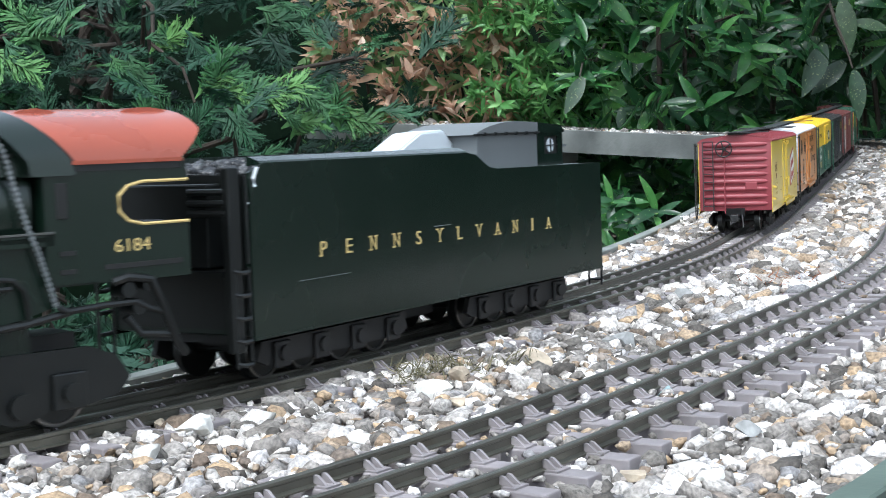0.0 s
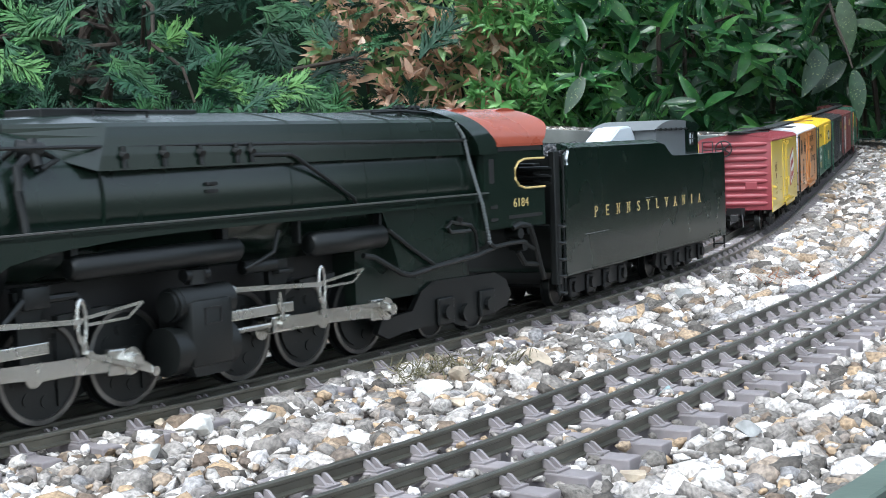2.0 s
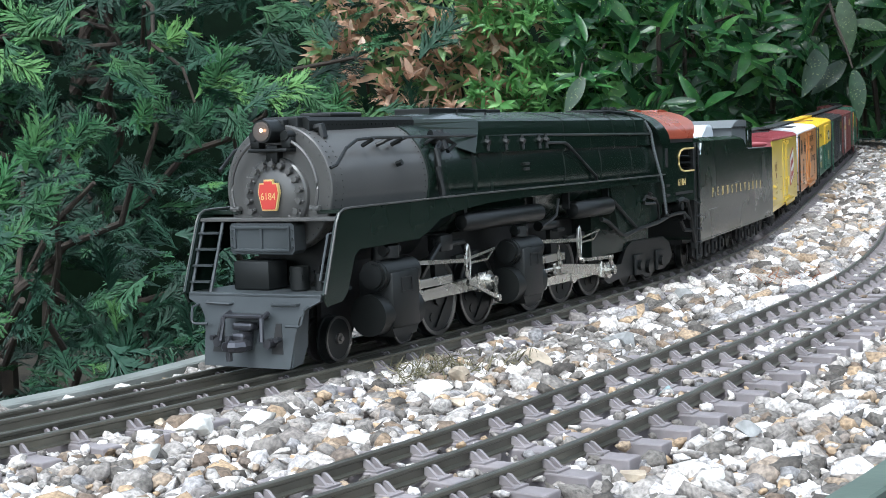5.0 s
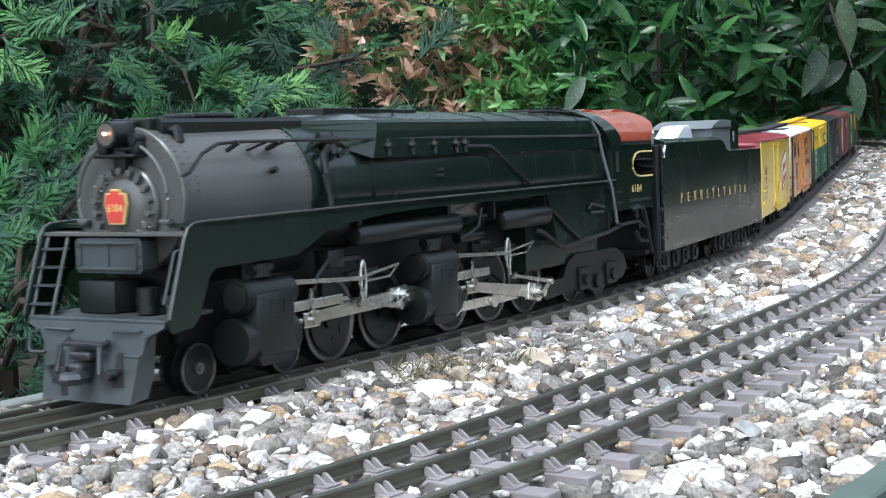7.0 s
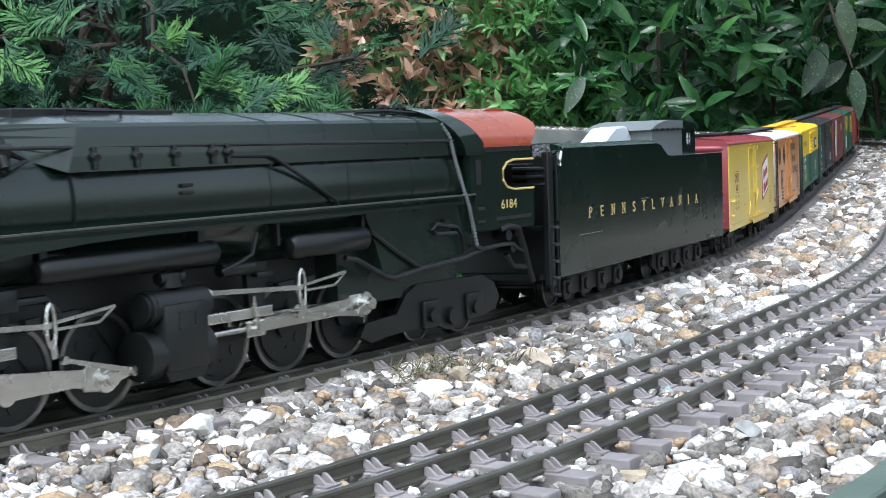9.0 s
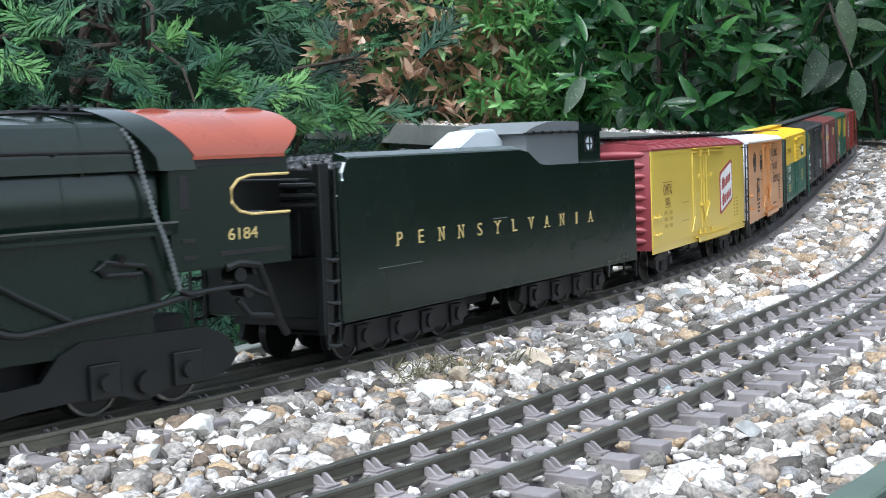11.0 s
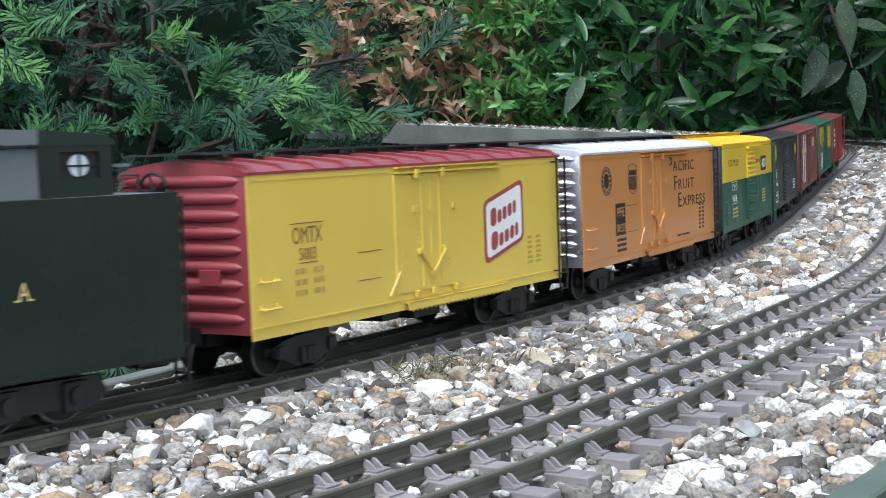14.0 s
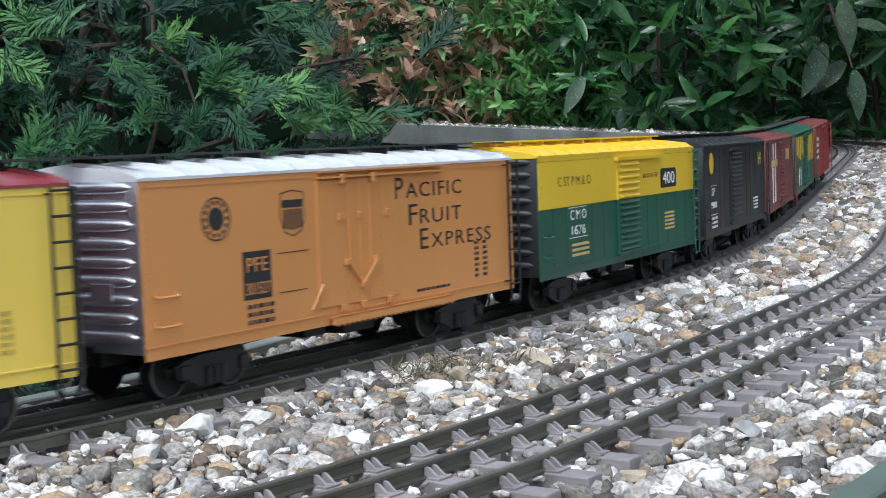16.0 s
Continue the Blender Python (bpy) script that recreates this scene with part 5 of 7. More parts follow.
    # running boards, with a thin grey line along the edge
    for s in (-1, 1):
        bm = bmesh.new()
        a, b = sorted((s * 0.026, s * 0.0472))
        prism(bm, [(-0.262, 0.0862), (0.212, 0.0862), (0.212, 0.0842), (-0.262, 0.0842)], "y", a, b)
        a, b = sorted((s * 0.0458, s * 0.0472))
        prism(bm, [(-0.264, 0.0866), (-0.110, 0.0872), (0.212, 0.0872), (0.212, 0.0822), (-0.06, 0.0822), (-0.10, 0.0812), (-0.140, 0.0785), (-0.162, 0.0750), (-0.1745, 0.0695), (-0.1877, 0.0650),
                   (-0.2530, 0.0640), (-0.2580, 0.0610), (-0.2665, 0.0420), (-0.2720, 0.0375), (-0.2860, 0.0362), (-0.2895, 0.0425), (-0.2752, 0.0803), (-0.2725, 0.0845), (-0.2680, 0.0864)], "y", a, b)
        part("running_board", bm, BRUNSWICK, loco, "dark green running board with deep front skirt")
        bm = bmesh.new()
        pipe(bm, [(-0.2885, s * 0.0474, 0.0430), (-0.2752, s * 0.0474, 0.0803), (-0.2725, s * 0.0474, 0.0847), (-0.2680, s * 0.0474, 0.0868), (-0.2600, s * 0.0474, 0.0872), (-0.110, s * 0.0474, 0.0878), (0.212, s * 0.0474, 0.0878)], 0.0006, 5)
        part("board_edge", bm, GRAPHITE, loco, "thin grey line along the edge of the running board")
        # the far ladder shows its rungs; beside the near skirt there is a thin grab rail
        bm = bmesh.new()
        if s > 0:
            for yy in (0.0445, 0.0310):
                tube(bm, (-0.286, yy, 0.0415), (-0.2715, yy, 0.0815), 0.0010, 6)
            for i in range(4):
                u = 0.15 + i * 0.22
                box(bm, -0.286 + 0.0145 * u - 0.003, -0.286 + 0.0145 * u + 0.003, 0.0310, 0.0445, 0.0415 + 0.04 * u, 0.0425 + 0.04 * u)
        else:
            pipe(bm, [(-0.2860, -0.0450, 0.0490), (-0.2880, -0.0440, 0.0500), (-0.2790, -0.0440, 0.0740), (-0.2760, -0.0450, 0.0745)], 0.0007, 6)
        part("front_ladder" if s > 0 else "grab_rail", bm, CASTING, loco)
    bm = bmesh.new()
    box(bm, -0.2735, -0.240, -0.0458, 0.0458, 0.0806, 0.0826, 0.0004)
    part("front_walk", bm, GRAPHITE, loco)
    # pump shield and gear on the front deck
    bm = bmesh.new()
    edge = [(-0.0160, 0.0625), (0.0240, 0.0625), (0.0258, 0.0645), (0.0258, 0.0780), (0.0240, 0.0798), (-0.0160, 0.0798), (-0.0178, 0.0780), (-0.0178, 0.0645)]
    prism(bm, edge, "x", -0.2726, -0.2620)
    # raised rims round the two sunk panels, with bolts at the ends
    for y0, y1, z0, z1 in ((-0.0150, 0.0230, 0.0766, 0.0782), (-0.0150, 0.0230, 0.0640, 0.0656), (-0.0150, -0.0134, 0.0656, 0.0766), (0.0214, 0.0230, 0.0656, 0.0766), (0.0032, 0.0048, 0.0656, 0.0766)):
        box(bm, -0.2738, -0.2724, y0, y1, z0, z1, 0.0003)
    for y in (-0.0164, 0.0244):
        for z in (0.0665, 0.0712, 0.0758):
            tube(bm, (-0.2724, y, z), (-0.2736, y, z), 0.0006, 6)
    part("pump_shield", bm, CASTING, loco, "dark grey-green pump shield with two sunk panels")
    bm = bmesh.new()
    box(bm, -0.276, -0.258, -0.002, 0.022, 0.0430, 0.0590, 0.001)
    tube(bm, (-0.272, -0.020, 0.0435), (-0.272, -0.020, 0.0560), 0.0055, 14)
    tube(bm, (-0.276, -0.020, 0.0500), (-0.264, -0.020, 0.0500), 0.0045, 12)
    tube(bm, (-0.268, -0.031, 0.0420), (-0.268, -0.031, 0.0520), 0.0035, 12)
    lathe_x(bm, [(-0.250, 0.0300), (-0.150, 0.0310)], 0.078, 24)
    part("front_pump", bm, BLACK, loco, "black pump and tank on the front deck", True)
    # pilot: deck, shield, steps, coupler
    bm = bmesh.new()
    right = [(0.0440, 0.0425), (0.0440, 0.0390), (0.0400, 0.0372), (0.0350, 0.0345), (0.0318, 0.0300), (0.0302, 0.0220), (0.0285, 0.0035)]
    face = right + [(-a, b) for a, b in right[::-1]]
    prism(bm, face, "x", -0.2880, -0.2840)
    for v in bm.verts:
        v.co.x -= (0.0425 - v.co.z) * 0.23
    box(bm, -0.2885, -0.268, -0.0445, 0.0445, 0.0402, 0.0427, 0.0008)
    box(bm, -0.268, -0.240, -0.0330, 0.0445, 0.0402, 0.0425, 0.0008)
    for s in (-1, 1):
        a, b = sorted((s * 0.0275, s * 0.0295))
        prism(bm, [(-0.2955, 0.0040), (-0.286, 0.005), (-0.281, 0.014), (-0.279, 0.030), (-0.276, 0.0405), (-0.2875, 0.0400)], "y", a, b)
    pilot = part("pilot", bm, CASTING, loco, "dark grey cast pilot raked forward at its foot")
    for s in (-1, 1):
        bm = pipe(bmesh.new(), [(-0.2890, s * 0.0365, 0.0362), (-0.2945, s * 0.0372, 0.0350), (-0.2965, s * 0.0365, 0.0275), (-0.2965, s * 0.0350, 0.0262), (-0.2960, s * 0.0260, 0.0262)], 0.0008, 6)
        part("step", bm, CASTING, pilot, "bent wire step")
        bm = pipe(bmesh.new(), [(-0.2885, s * 0.013, 0.0372), (-0.2912, s * 0.014, 0.0368), (-0.2912, s * 0.030, 0.0372), (-0.2885, s * 0.031, 0.0376)], 0.0008, 5)
        part("hand_grip", bm, CASTING, pilot)
        # thin dark plate, no hole: the slot's shade is in its colour
        bm = prism(bmesh.new(), [(s * 0.0170, 0.0270), (s * 0.0205, 0.0270), (s * 0.0235, 0.0110), (s * 0.0160, 0.0110)], "x", -0.2884, -0.2870)
        for v in bm.verts:
            v.co.x -= (0.0425 - v.co.z) * 0.23
        part("slot", bm, UNDER, pilot, "dark plate painted as the shade of a slot")
    bm = bmesh.new()
    for s in (-1, 1):
        pipe(bm, [(-0.2925, s * 0.0125, 0.0325), (-0.2990, s * 0.0128, 0.0300), (-0.3010, s * 0.0138, 0.0180)], 0.0014, 6)
        tube(bm, (-0.294, s * 0.0165, 0.0170), (-0.3005, s * 0.0165, 0.0170), 0.0027, 10)
        tube(bm, (-0.2955, s * 0.0215, 0.0190), (-0.2990, s * 0.0215, 0.0190), 0.0015, 8)
    box(bm, -0.2990, -0.2915, -0.0125, 0.0125, 0.0300, 0.0322, 0.0006)
    box(bm, -0.3000, -0.2930, -0.0068, 0.0068, 0.0235, 0.0280, 0.0016)
    box(bm, -0.3045, -0.2950, -0.0044, 0.0044, 0.0130, 0.0230, 0.0018)
    pipe(bm, [(-0.3030, -0.0050, 0.0165), (-0.3075, -0.0056, 0.0165), (-0.3105, -0.0035, 0.0165), (-0.3110, -0.0005, 0.0165)], 0.0034, 8)
    pipe(bm, [(-0.3040, 0.0045, 0.0160), (-0.3080, 0.0048, 0.0160), (-0.3095, 0.0030, 0.0160)], 0.0028, 8)
    tube(bm, (-0.3065, 0.0040, 0.0080), (-0.3065, 0.0040, 0.0215), 0.0018, 10)
    part("coupler", bm, STEEL_DARK, pilot, "worn dark steel knuckle coupler")
    # air tanks under the boards
    for x0, x1, z, r in ((-0.127, -0.014, 0.0705, 0.0060), (0.0400, 0.1070, 0.0685, 0.0068)):
        bm = lathe_x(bmesh.new(), [(x0, 0.0012), (x0 + 0.0006, r * 0.7), (x0 + 0.003, r), (x1 - 0.003, r), (x1 - 0.0006, r * 0.7), (x1, 0.0012)], z, 20)
        for v in bm.verts:
            v.co.y -= 0.0415
        both("air_tank", bm, BLACK, loco, "black air reservoir", True)
    bm = bmesh.new()
    for x0, x1 in ((-0.128, -0.118), (-0.03, -0.02), (0.028, 0.036), (0.10, 0.108)):
        box(bm, x0 + 0.003, x1 - 0.003, -0.043, -0.038, 0.070, 0.0815)
    pipe(bm, [(-0.010, -0.041, 0.060), (0.000, -0.042, 0.063), (0.012, -0.042, 0.067), (0.016, -0.042, 0.078)], 0.0011, 8)
    tube(bm, (-0.006, -0.036, 0.0600), (0.018, -0.036, 0.0600), 0.0036, 12)
    box(bm, 0.018, 0.030, -0.040, -0.030, 0.0545, 0.0570, 0.0006)
    box(bm, -0.150, -0.135, -0.040, -0.030, 0.054, 0.064, 0.001)
    pipe(bm, [(-0.160, -0.036, 0.048), (-0.150, -0.038, 0.058), (-0.120, -0.038, 0.058), (-0.112, -0.038, 0.050)], 0.0020, 8)
    tube(bm, (-0.2150, -0.036, 0.054), (-0.2150, -0.036, 0.066), 0.005, 12)
    part("pipework", bm, BLACK, loco, "", True)
    # frame
    bm = bmesh.new()
    for s in (-1, 1):
        a, b = sorted((s * 0.0150, s * 0.0180))
        box(bm, -0.250, 0.150, a, b, 0.016, 0.062)
    box(bm, -0.245, 0.20, -0.016, 0.016, 0.040, 0.075)
    box(bm, -0.25, 0.24, -0.012, 0.012, 0.020, 0.040)
    part("frame", bm, UNDER, loco, "black plate frame")
    # wheels and rods
    engine_unit(loco, (-0.1310, -0.0787), 1, (-0.2300, -0.1960), 4.80, -0.1200)
    engine_unit(loco, (0.0014, 0.0524, 0.1034), 2, (-0.0630, -0.0300), 1.475, 0.0505)
    for x, r in ((-0.2440, 0.0128), (-0.1735, 0.0128)):
        w = wheelset(loco, x, r, True)
        part("flange", tube(bmesh.new(), (0, -0.0130, 0), (0, -0.0105, 0), r, 28), STEEL_DULL, w)
    for x, r in ((0.1745, 0.0150), (0.2215, 0.0150)):
        wheelset(loco, x, r, True)
    # trailing bogie frame
    bm = bmesh.new()
    out = [(0.135, 0.0130), (0.140, 0.0210), (0.170, 0.0230), (0.180, 0.0350), (0.192, 0.0405), (0.262, 0.0395), (0.276, 0.0330), (0.282, 0.0220), (0.276, 0.0140),
           (0.262, 0.0110), (0.240, 0.0100), (0.228, 0.0060), (0.222, 0.0060), (0.212, 0.0100), (0.185, 0.0110), (0.160, 0.0100), (0.145, 0.0080)]
    prism(bm, out, "y", -0.0360, -0.0320)
    for x in (0.203, 0.250):
        box(bm, x - 0.0085, x + 0.0085, -0.0385, -0.0355, 0.0100, 0.0285, 0.0010)
        tube(bm, (x, -0.0384, 0.0185), (x, -0.0410, 0.0185), 0.0048, 12)
    tube(bm, (0.2265, -0.036, 0.0150), (0.2265, -0.039, 0.0150), 0.0062, 16)
    for v in bm.verts:
        v.co.x, v.co.z = v.co.x - 0.0285, v.co.z * 0.9
    both("trailing_bogie", bm, BLACK, loco, "black cast trailing bogie frame")
    # cab
    bm = bmesh.new()
    wall = [(0.208, 0.0650), (0.208, 0.1175), (0.2815, 0.1175), (0.2815, 0.1078), (0.257, 0.1078), (0.2495, 0.1060), (0.2450, 0.1020), (0.2450, 0.0950), (0.2495, 0.0910), (0.257, 0.0892), (0.2815, 0.0892), (0.2815, 0.0640), (0.240, 0.0640), (0.232, 0.0650)]
    for s in (-1, 1):
        a, b = sorted((s * 0.0455, s * 0.0472))
        prism(bm, wall, "y", a, b)
    box(bm, 0.208, 0.210, -0.0455, 0.0455, 0.065, 0.1175)
    box(bm, 0.210, 0.281, -0.0455, 0.0455, 0.064, 0.066)
    cab = part("cab", bm, BRUNSWICK, loco, "dark green cab with an open rear window")
    bm = bmesh.new()
    box(bm, 0.2115, 0.216, -0.040, 0.040, 0.066, 0.112)
    for y0 in (-0.034, -0.022, 0.018):
        box(bm, 0.216, 0.224, y0, y0 + 0.010, 0.084, 0.104, 0.001)
    tube(bm, (0.222, -0.030, 0.086), (0.236, -0.030, 0.094), 0.002, 8)
    box(bm, 0.255, 0.272, -0.042, -0.028, 0.066, 0.090, 0.001)
    part("backhead", bm, GLASS, cab, "dark boiler backhead inside the cab")
    bm = bmesh.new()
    frame_pts = [(0.2815, 0.1080), (0.257, 0.1080), (0.2493, 0.1062), (0.2448, 0.1020), (0.2448, 0.0950), (0.2493, 0.0908), (0.257, 0.0890), (0.2815, 0.0890)]
    pipe(bm, [(a, -0.0474, b) for a, b in frame_pts], 0.0008, 6)
    part("window_trim", bm, GOLD, cab, "gold window surround")
    text_part("cab_number", "6184", 0.2510, 0.0800, 0.0058, GOLD, cab, -0.0472, 0.0185)
    bm = bmesh.new()
    box(bm, 0.2135, 0.2190, -0.0478, -0.0470, 0.0935, 0.1090, 0.0004)
    for z in (0.0785, 0.0705):
        box(bm, 0.214, 0.2220, -0.0478, -0.0470, z - 0.001, z + 0.001)
    box(bm, 0.236, 0.2770, -0.0478, -0.0470, 0.0700, 0.0722)
    box(bm, 0.224, 0.2780, -0.0478, -0.0470, 0.1135, 0.1172)
    part("cab_fitting", bm, UNDER, cab)
    # arched cab roof with raised rims
    bm = bmesh.new()
    arc = [(0.0480 * math.sin(a), 0.1170 + 0.0250 * math.cos(a) ** 0.8) for a in np.linspace(-math.pi / 2 + 0.001, math.pi / 2 - 0.001, 25)]
    inn = [(0.0462 * math.sin(a), 0.1170 + 0.0234 * math.cos(a) ** 0.8) for a in np.linspace(math.pi / 2 - 0.001, -math.pi / 2 + 0.001, 25)]
    prism(bm, arc + inn, "x", 0.0, 1.0)
    for v in bm.verts:
        v.co.x = 0.2245 - 0.85 * (v.co.z - 0.117) if v.co.x < 0.5 else 0.2775 + 0.016 * min(1.0, (v.co.z - 0.117) / 0.014)
    box(bm, 0.222, 0.279, -0.0485, -0.0465, 0.1165, 0.1182)
    box(bm, 0.222, 0.279, 0.0465, 0.0485, 0.1165, 0.1182)
    roof = part("cab_roof", bm, TUSCAN, loco, "arched red cab roof", True)
    for x0, x1 in ((0.204, 0.236), (0.258, 0.295)):
        bm = bmesh.new()
        prism(bm, [(x0, 0.1385), (x0 + 0.003, 0.1418), (x0 + 0.009, 0.1442), (x0 + 0.016, 0.1450), (x1 - 0.014, 0.1450), (x1 - 0.007, 0.1440), (x1 - 0.002, 0.1415), (x1, 0.1385)], "y", -0.021, 0.021)
        for v in bm.verts:
            v.co.z -= 7.0 * v.co.y ** 2
        part("roof_vent", bm, TUSCAN, roof, "raised vent rim on the cab roof", True)
    rim = [(y, z + 0.0012) for y, z in arc]
    bm = prism(bmesh.new(), [(-0.0485, 0.112)] + rim + [(0.0485, 0.112)], "x", 0.0, 1.0)
    for v in bm.verts:
        v.co.x = (0.2020 if v.co.x < 0.5 else 0.2235) - 0.85 * max(0.0, v.co.z - 0.117)
    part("cab_front", bm, BRUNSWICK, loco, "dark arched cab front", True)
    KEYED.append((loco, True, -0.385, 0.30))
    return loco


STEEL_DARK = paint("dark_steel", (0.09, 0.09, 0.1), 0.3, 0.8, 0.2, 60, 900, 0.0002)
build_engine()


def build_tender():
    t = thing("tender", "dark green model locomotive tender with gold lettering and coal load", "tender")
    h, w = 0.2025, 0.0475
    bm = bmesh.new()
    box(bm, -h, h, -w + 0.0012, w - 0.0012, 0.0270, 0.1000, 0.0008)
    part("tank", bm, BRUNSWICK, t)
    for s in (-1, 1):
        a, b = sorted((s * (w - 0.0014), s * w))
        out = [(-h, 0.0250), (h, 0.0250), (h, 0.1020), (0.050, 0.1025), (0.040, 0.1038), (0.032, 0.1075), (0.023, 0.1122), (0.012, 0.1136), (-h + 0.012, 0.1136), (-h, 0.1090)]
        bm = prism(bmesh.new(), out, "y", a, b)
        box(bm, -h, h, min(s * w, s * (w + 0.0006)), max(s * w, s * (w + 0.0006)), 0.0250, 0.0262)
        part("side", bm, BRUNSWICK, t, "plain dark green side sheet")
        bm = bmesh.new()
        c, d = sorted((s * (w - 0.0008), s * (w - 0.0085)))
        prism(bm, [(s * w, 0.1130), (s * (w - 0.0015), 0.1146), (s * (w - 0.0080), 0.1168), (s * (w - 0.0095), 0.1168), (s * (w - 0.0095), 0.1120)], "x", -h + 0.010, 0.014)
        part("coping", bm, BRUNSWICK, t)
    # lettering, one letter at a time at even spacing
    bm = bmesh.new()
    for i, ch in enumerate("PENNSYLVANIA"):
        o = text_part("tmp", ch, 0.001 + i * 0.2605 / 11 - 0.143, 0.0665 - 0.0030 * i / 11, 0.0080, GOLD, None, -w, 0.0060 if ch != "I" else 0.0022)
        bm.from_mesh(o.data)
        # serifs
        bpy.data.objects.remove(o)
        xc, zc = 0.001 + i * 0.2605 / 11 - 0.143, 0.0665 - 0.0030 * i / 11
        feet = {"P": [(-0.0026, -1)], "E": [], "N": [(-0.0028, -1), (0.0028, 1), (-0.0028, 1)], "S": [], "Y": [(0, -1), (-0.0030, 1), (0.0030, 1)], "L": [(-0.0028, 1)],
                "V": [(-0.0030, 1), (0.0030, 1)], "A": [(-0.0030, -1), (0.0030, -1)], "I": [(0, -1), (0, 1)]}[ch]
        for fx, up in feet:
            zz = zc + up * 0.0037
            box(bm, xc + fx - 0.0015, xc + fx + 0.0015, -w - 0.0003, -w, zz - 0.0004, zz + 0.0004)
    part("lettering", bm, GOLD, t, "gold spaced lettering")
    bars("worn_line", [(-0.165, -0.118, 0.0512, 0.0515), (-0.030, -0.010, 0.0705, 0.0709)], GREY, t, -w)
    # front bulkhead, corner posts and ladder
    bm = bmesh.new()
    box(bm, -h - 0.001, -h + 0.002, -w + 0.004, w - 0.004, 0.030, 0.108)
    box(bm, -h - 0.012, -h, -0.030, 0.030, 0.062, 0.104, 0.001)
    part("front_bulkhead", bm, BLACK, t, "black tender front")
    part("front_step", box(bmesh.new(), -h - 0.016, -h - 0.0012, -w + 0.006, w - 0.006, 0.058, 0.061), BLACK, t)
    for z in (0.1000, 0.0945, 0.0895):
        part("feed_pipe", tube(bmesh.new(), (-h - 0.014, -0.044, z), (-h - 0.014, -0.020, z), 0.0018, 8), BLACK, t)
    part("post", box(bmesh.new(), -h - 0.015, -h - 0.006, -w + 0.001, -w + 0.006, 0.020, 0.112, 0.0008), BLACK, t, "black upright at the tender's front corner")
    for s in (-1, 1):
        bm = bmesh.new()
        for x in (-h - 0.002, -h - 0.013):
            tube(bm, (x, s * (w - 0.001), 0.0125), (x, s * (w - 0.001), 0.062), 0.0010, 6)
        for i in range(5):
            z = 0.014 + i * 0.0115
            pipe(bm, [(-h - 0.002, s * (w - 0.001), z + 0.001), (-h - 0.0045, s * (w + 0.001), z), (-h - 0.0105, s * (w + 0.001), z), (-h - 0.013, s * (w - 0.001), z + 0.001)], 0.0012, 6)
        tube(bm, (-h - 0.003, s * w, 0.064), (-h - 0.003, s * w, 0.108), 0.0009, 6)
        part("steps", bm, BLACK, t)
    bm = bmesh.new()
    for s in (-1, 1):
        pipe(bm, [(-h + 0.004, s * (w + 0.0006), 0.1020), (-h + 0.003, s * (w + 0.0006), 0.1060), (-h + 0.006, s * (w + 0.0006), 0.1115)], 0.0009, 6)
        box(bm, -h - 0.001, -h + 0.010, s * (w - 0.001) - 0.0006, s * (w - 0.001) + 0.0006, 0.0935, 0.0943)
    part("grab_iron", bm, PALE, t, "worn bright grab iron")
    # rear ladder and rails
    bm = bmesh.new()
    for y in (-w + 0.003, -w + 0.013):
        tube(bm, (h + 0.004, y, 0.012), (h + 0.004, y, 0.100), 0.0009, 6)
    for i in range(8):
        tube(bm, (h + 0.004, -w + 0.003, 0.016 + i * 0.011), (h + 0.004, -w + 0.013, 0.016 + i * 0.011), 0.0007, 6)
    for z in (0.03, 0.095):
        box(bm, h, h + 0.004, -w + 0.0025, -w + 0.0035, z, z + 0.001)
    box(bm, h, h + 0.012, -0.010, 0.010, 0.016, 0.027, 0.001)
    box(bm, h + 0.010, h + 0.024, -0.004, 0.004, 0.014, 0.022, 0.001)
    part("rear_ladder", bm, BLACK, t, "black rear ladder and coupler")
    # coal load
    rng = np.random.default_rng(8)
    bm = prism(bmesh.new(), [(-h + 0.004, 0.098), (-h + 0.004, 0.1085), (-0.06, 0.1120), (0.0, 0.1120), (0.012, 0.1080), (0.012, 0.098)], "y", -w + 0.004, w - 0.004)
    part("coal_bed", bm, COAL, t, "heap of black coal")
    n = 1500
    x, y = rng.uniform(-h + 0.004, 0.010, n), rng.uniform(-w + 0.006, w - 0.006, n)
    z = 0.1125 - 0.0035 * (abs(y) / w) ** 2 - 0.004 * np.clip((-h + 0.05 - x) / 0.05, 0, 1) + rng.uniform(-0.002, 0.0018, n)
    d = rng.lognormal(0, 0.3, n) * 0.0040
    me = scatter_mesh("coal", pebbles(8, 1, rng), frames4(turns(n, rng), np.stack([x, y, z], -1), np.stack([d * 1.2, d, d * 0.9], -1)), rng.integers(0, 8, n))
    tagged(finish("coal", me, COAL, t), "loose lumps of shiny coal", kind="stuff")
    # pale hood behind the coal
    bm = prism(bmesh.new(), [(-0.018, 0.1120), (0.019, 0.1272), (0.047, 0.1287), (0.069, 0.1120), (0.069, 0.1000), (-0.018, 0.1000)], "y", -0.010, 0.012)
    bmesh.ops.bevel(bm, geom=bm.edges[:], offset=0.0012, segments=2, affect="EDGES")
    part("coal_hood", bm, PALE, t, "pale grey sloping hood behind the coal")
    # deck and doghouse
    bm = bmesh.new()
    box(bm, 0.040, h, -w + 0.001, w - 0.001, 0.1000, 0.1018)
    for i in range(30):
        xx = 0.045 + i * 0.0052
        for yy in (-w + 0.003, w - 0.003):
            box(bm, xx - 0.0004, xx + 0.0004, yy - 0.0004, yy + 0.0004, 0.1018, 0.1023)
    part("deck", bm, GREY, t)
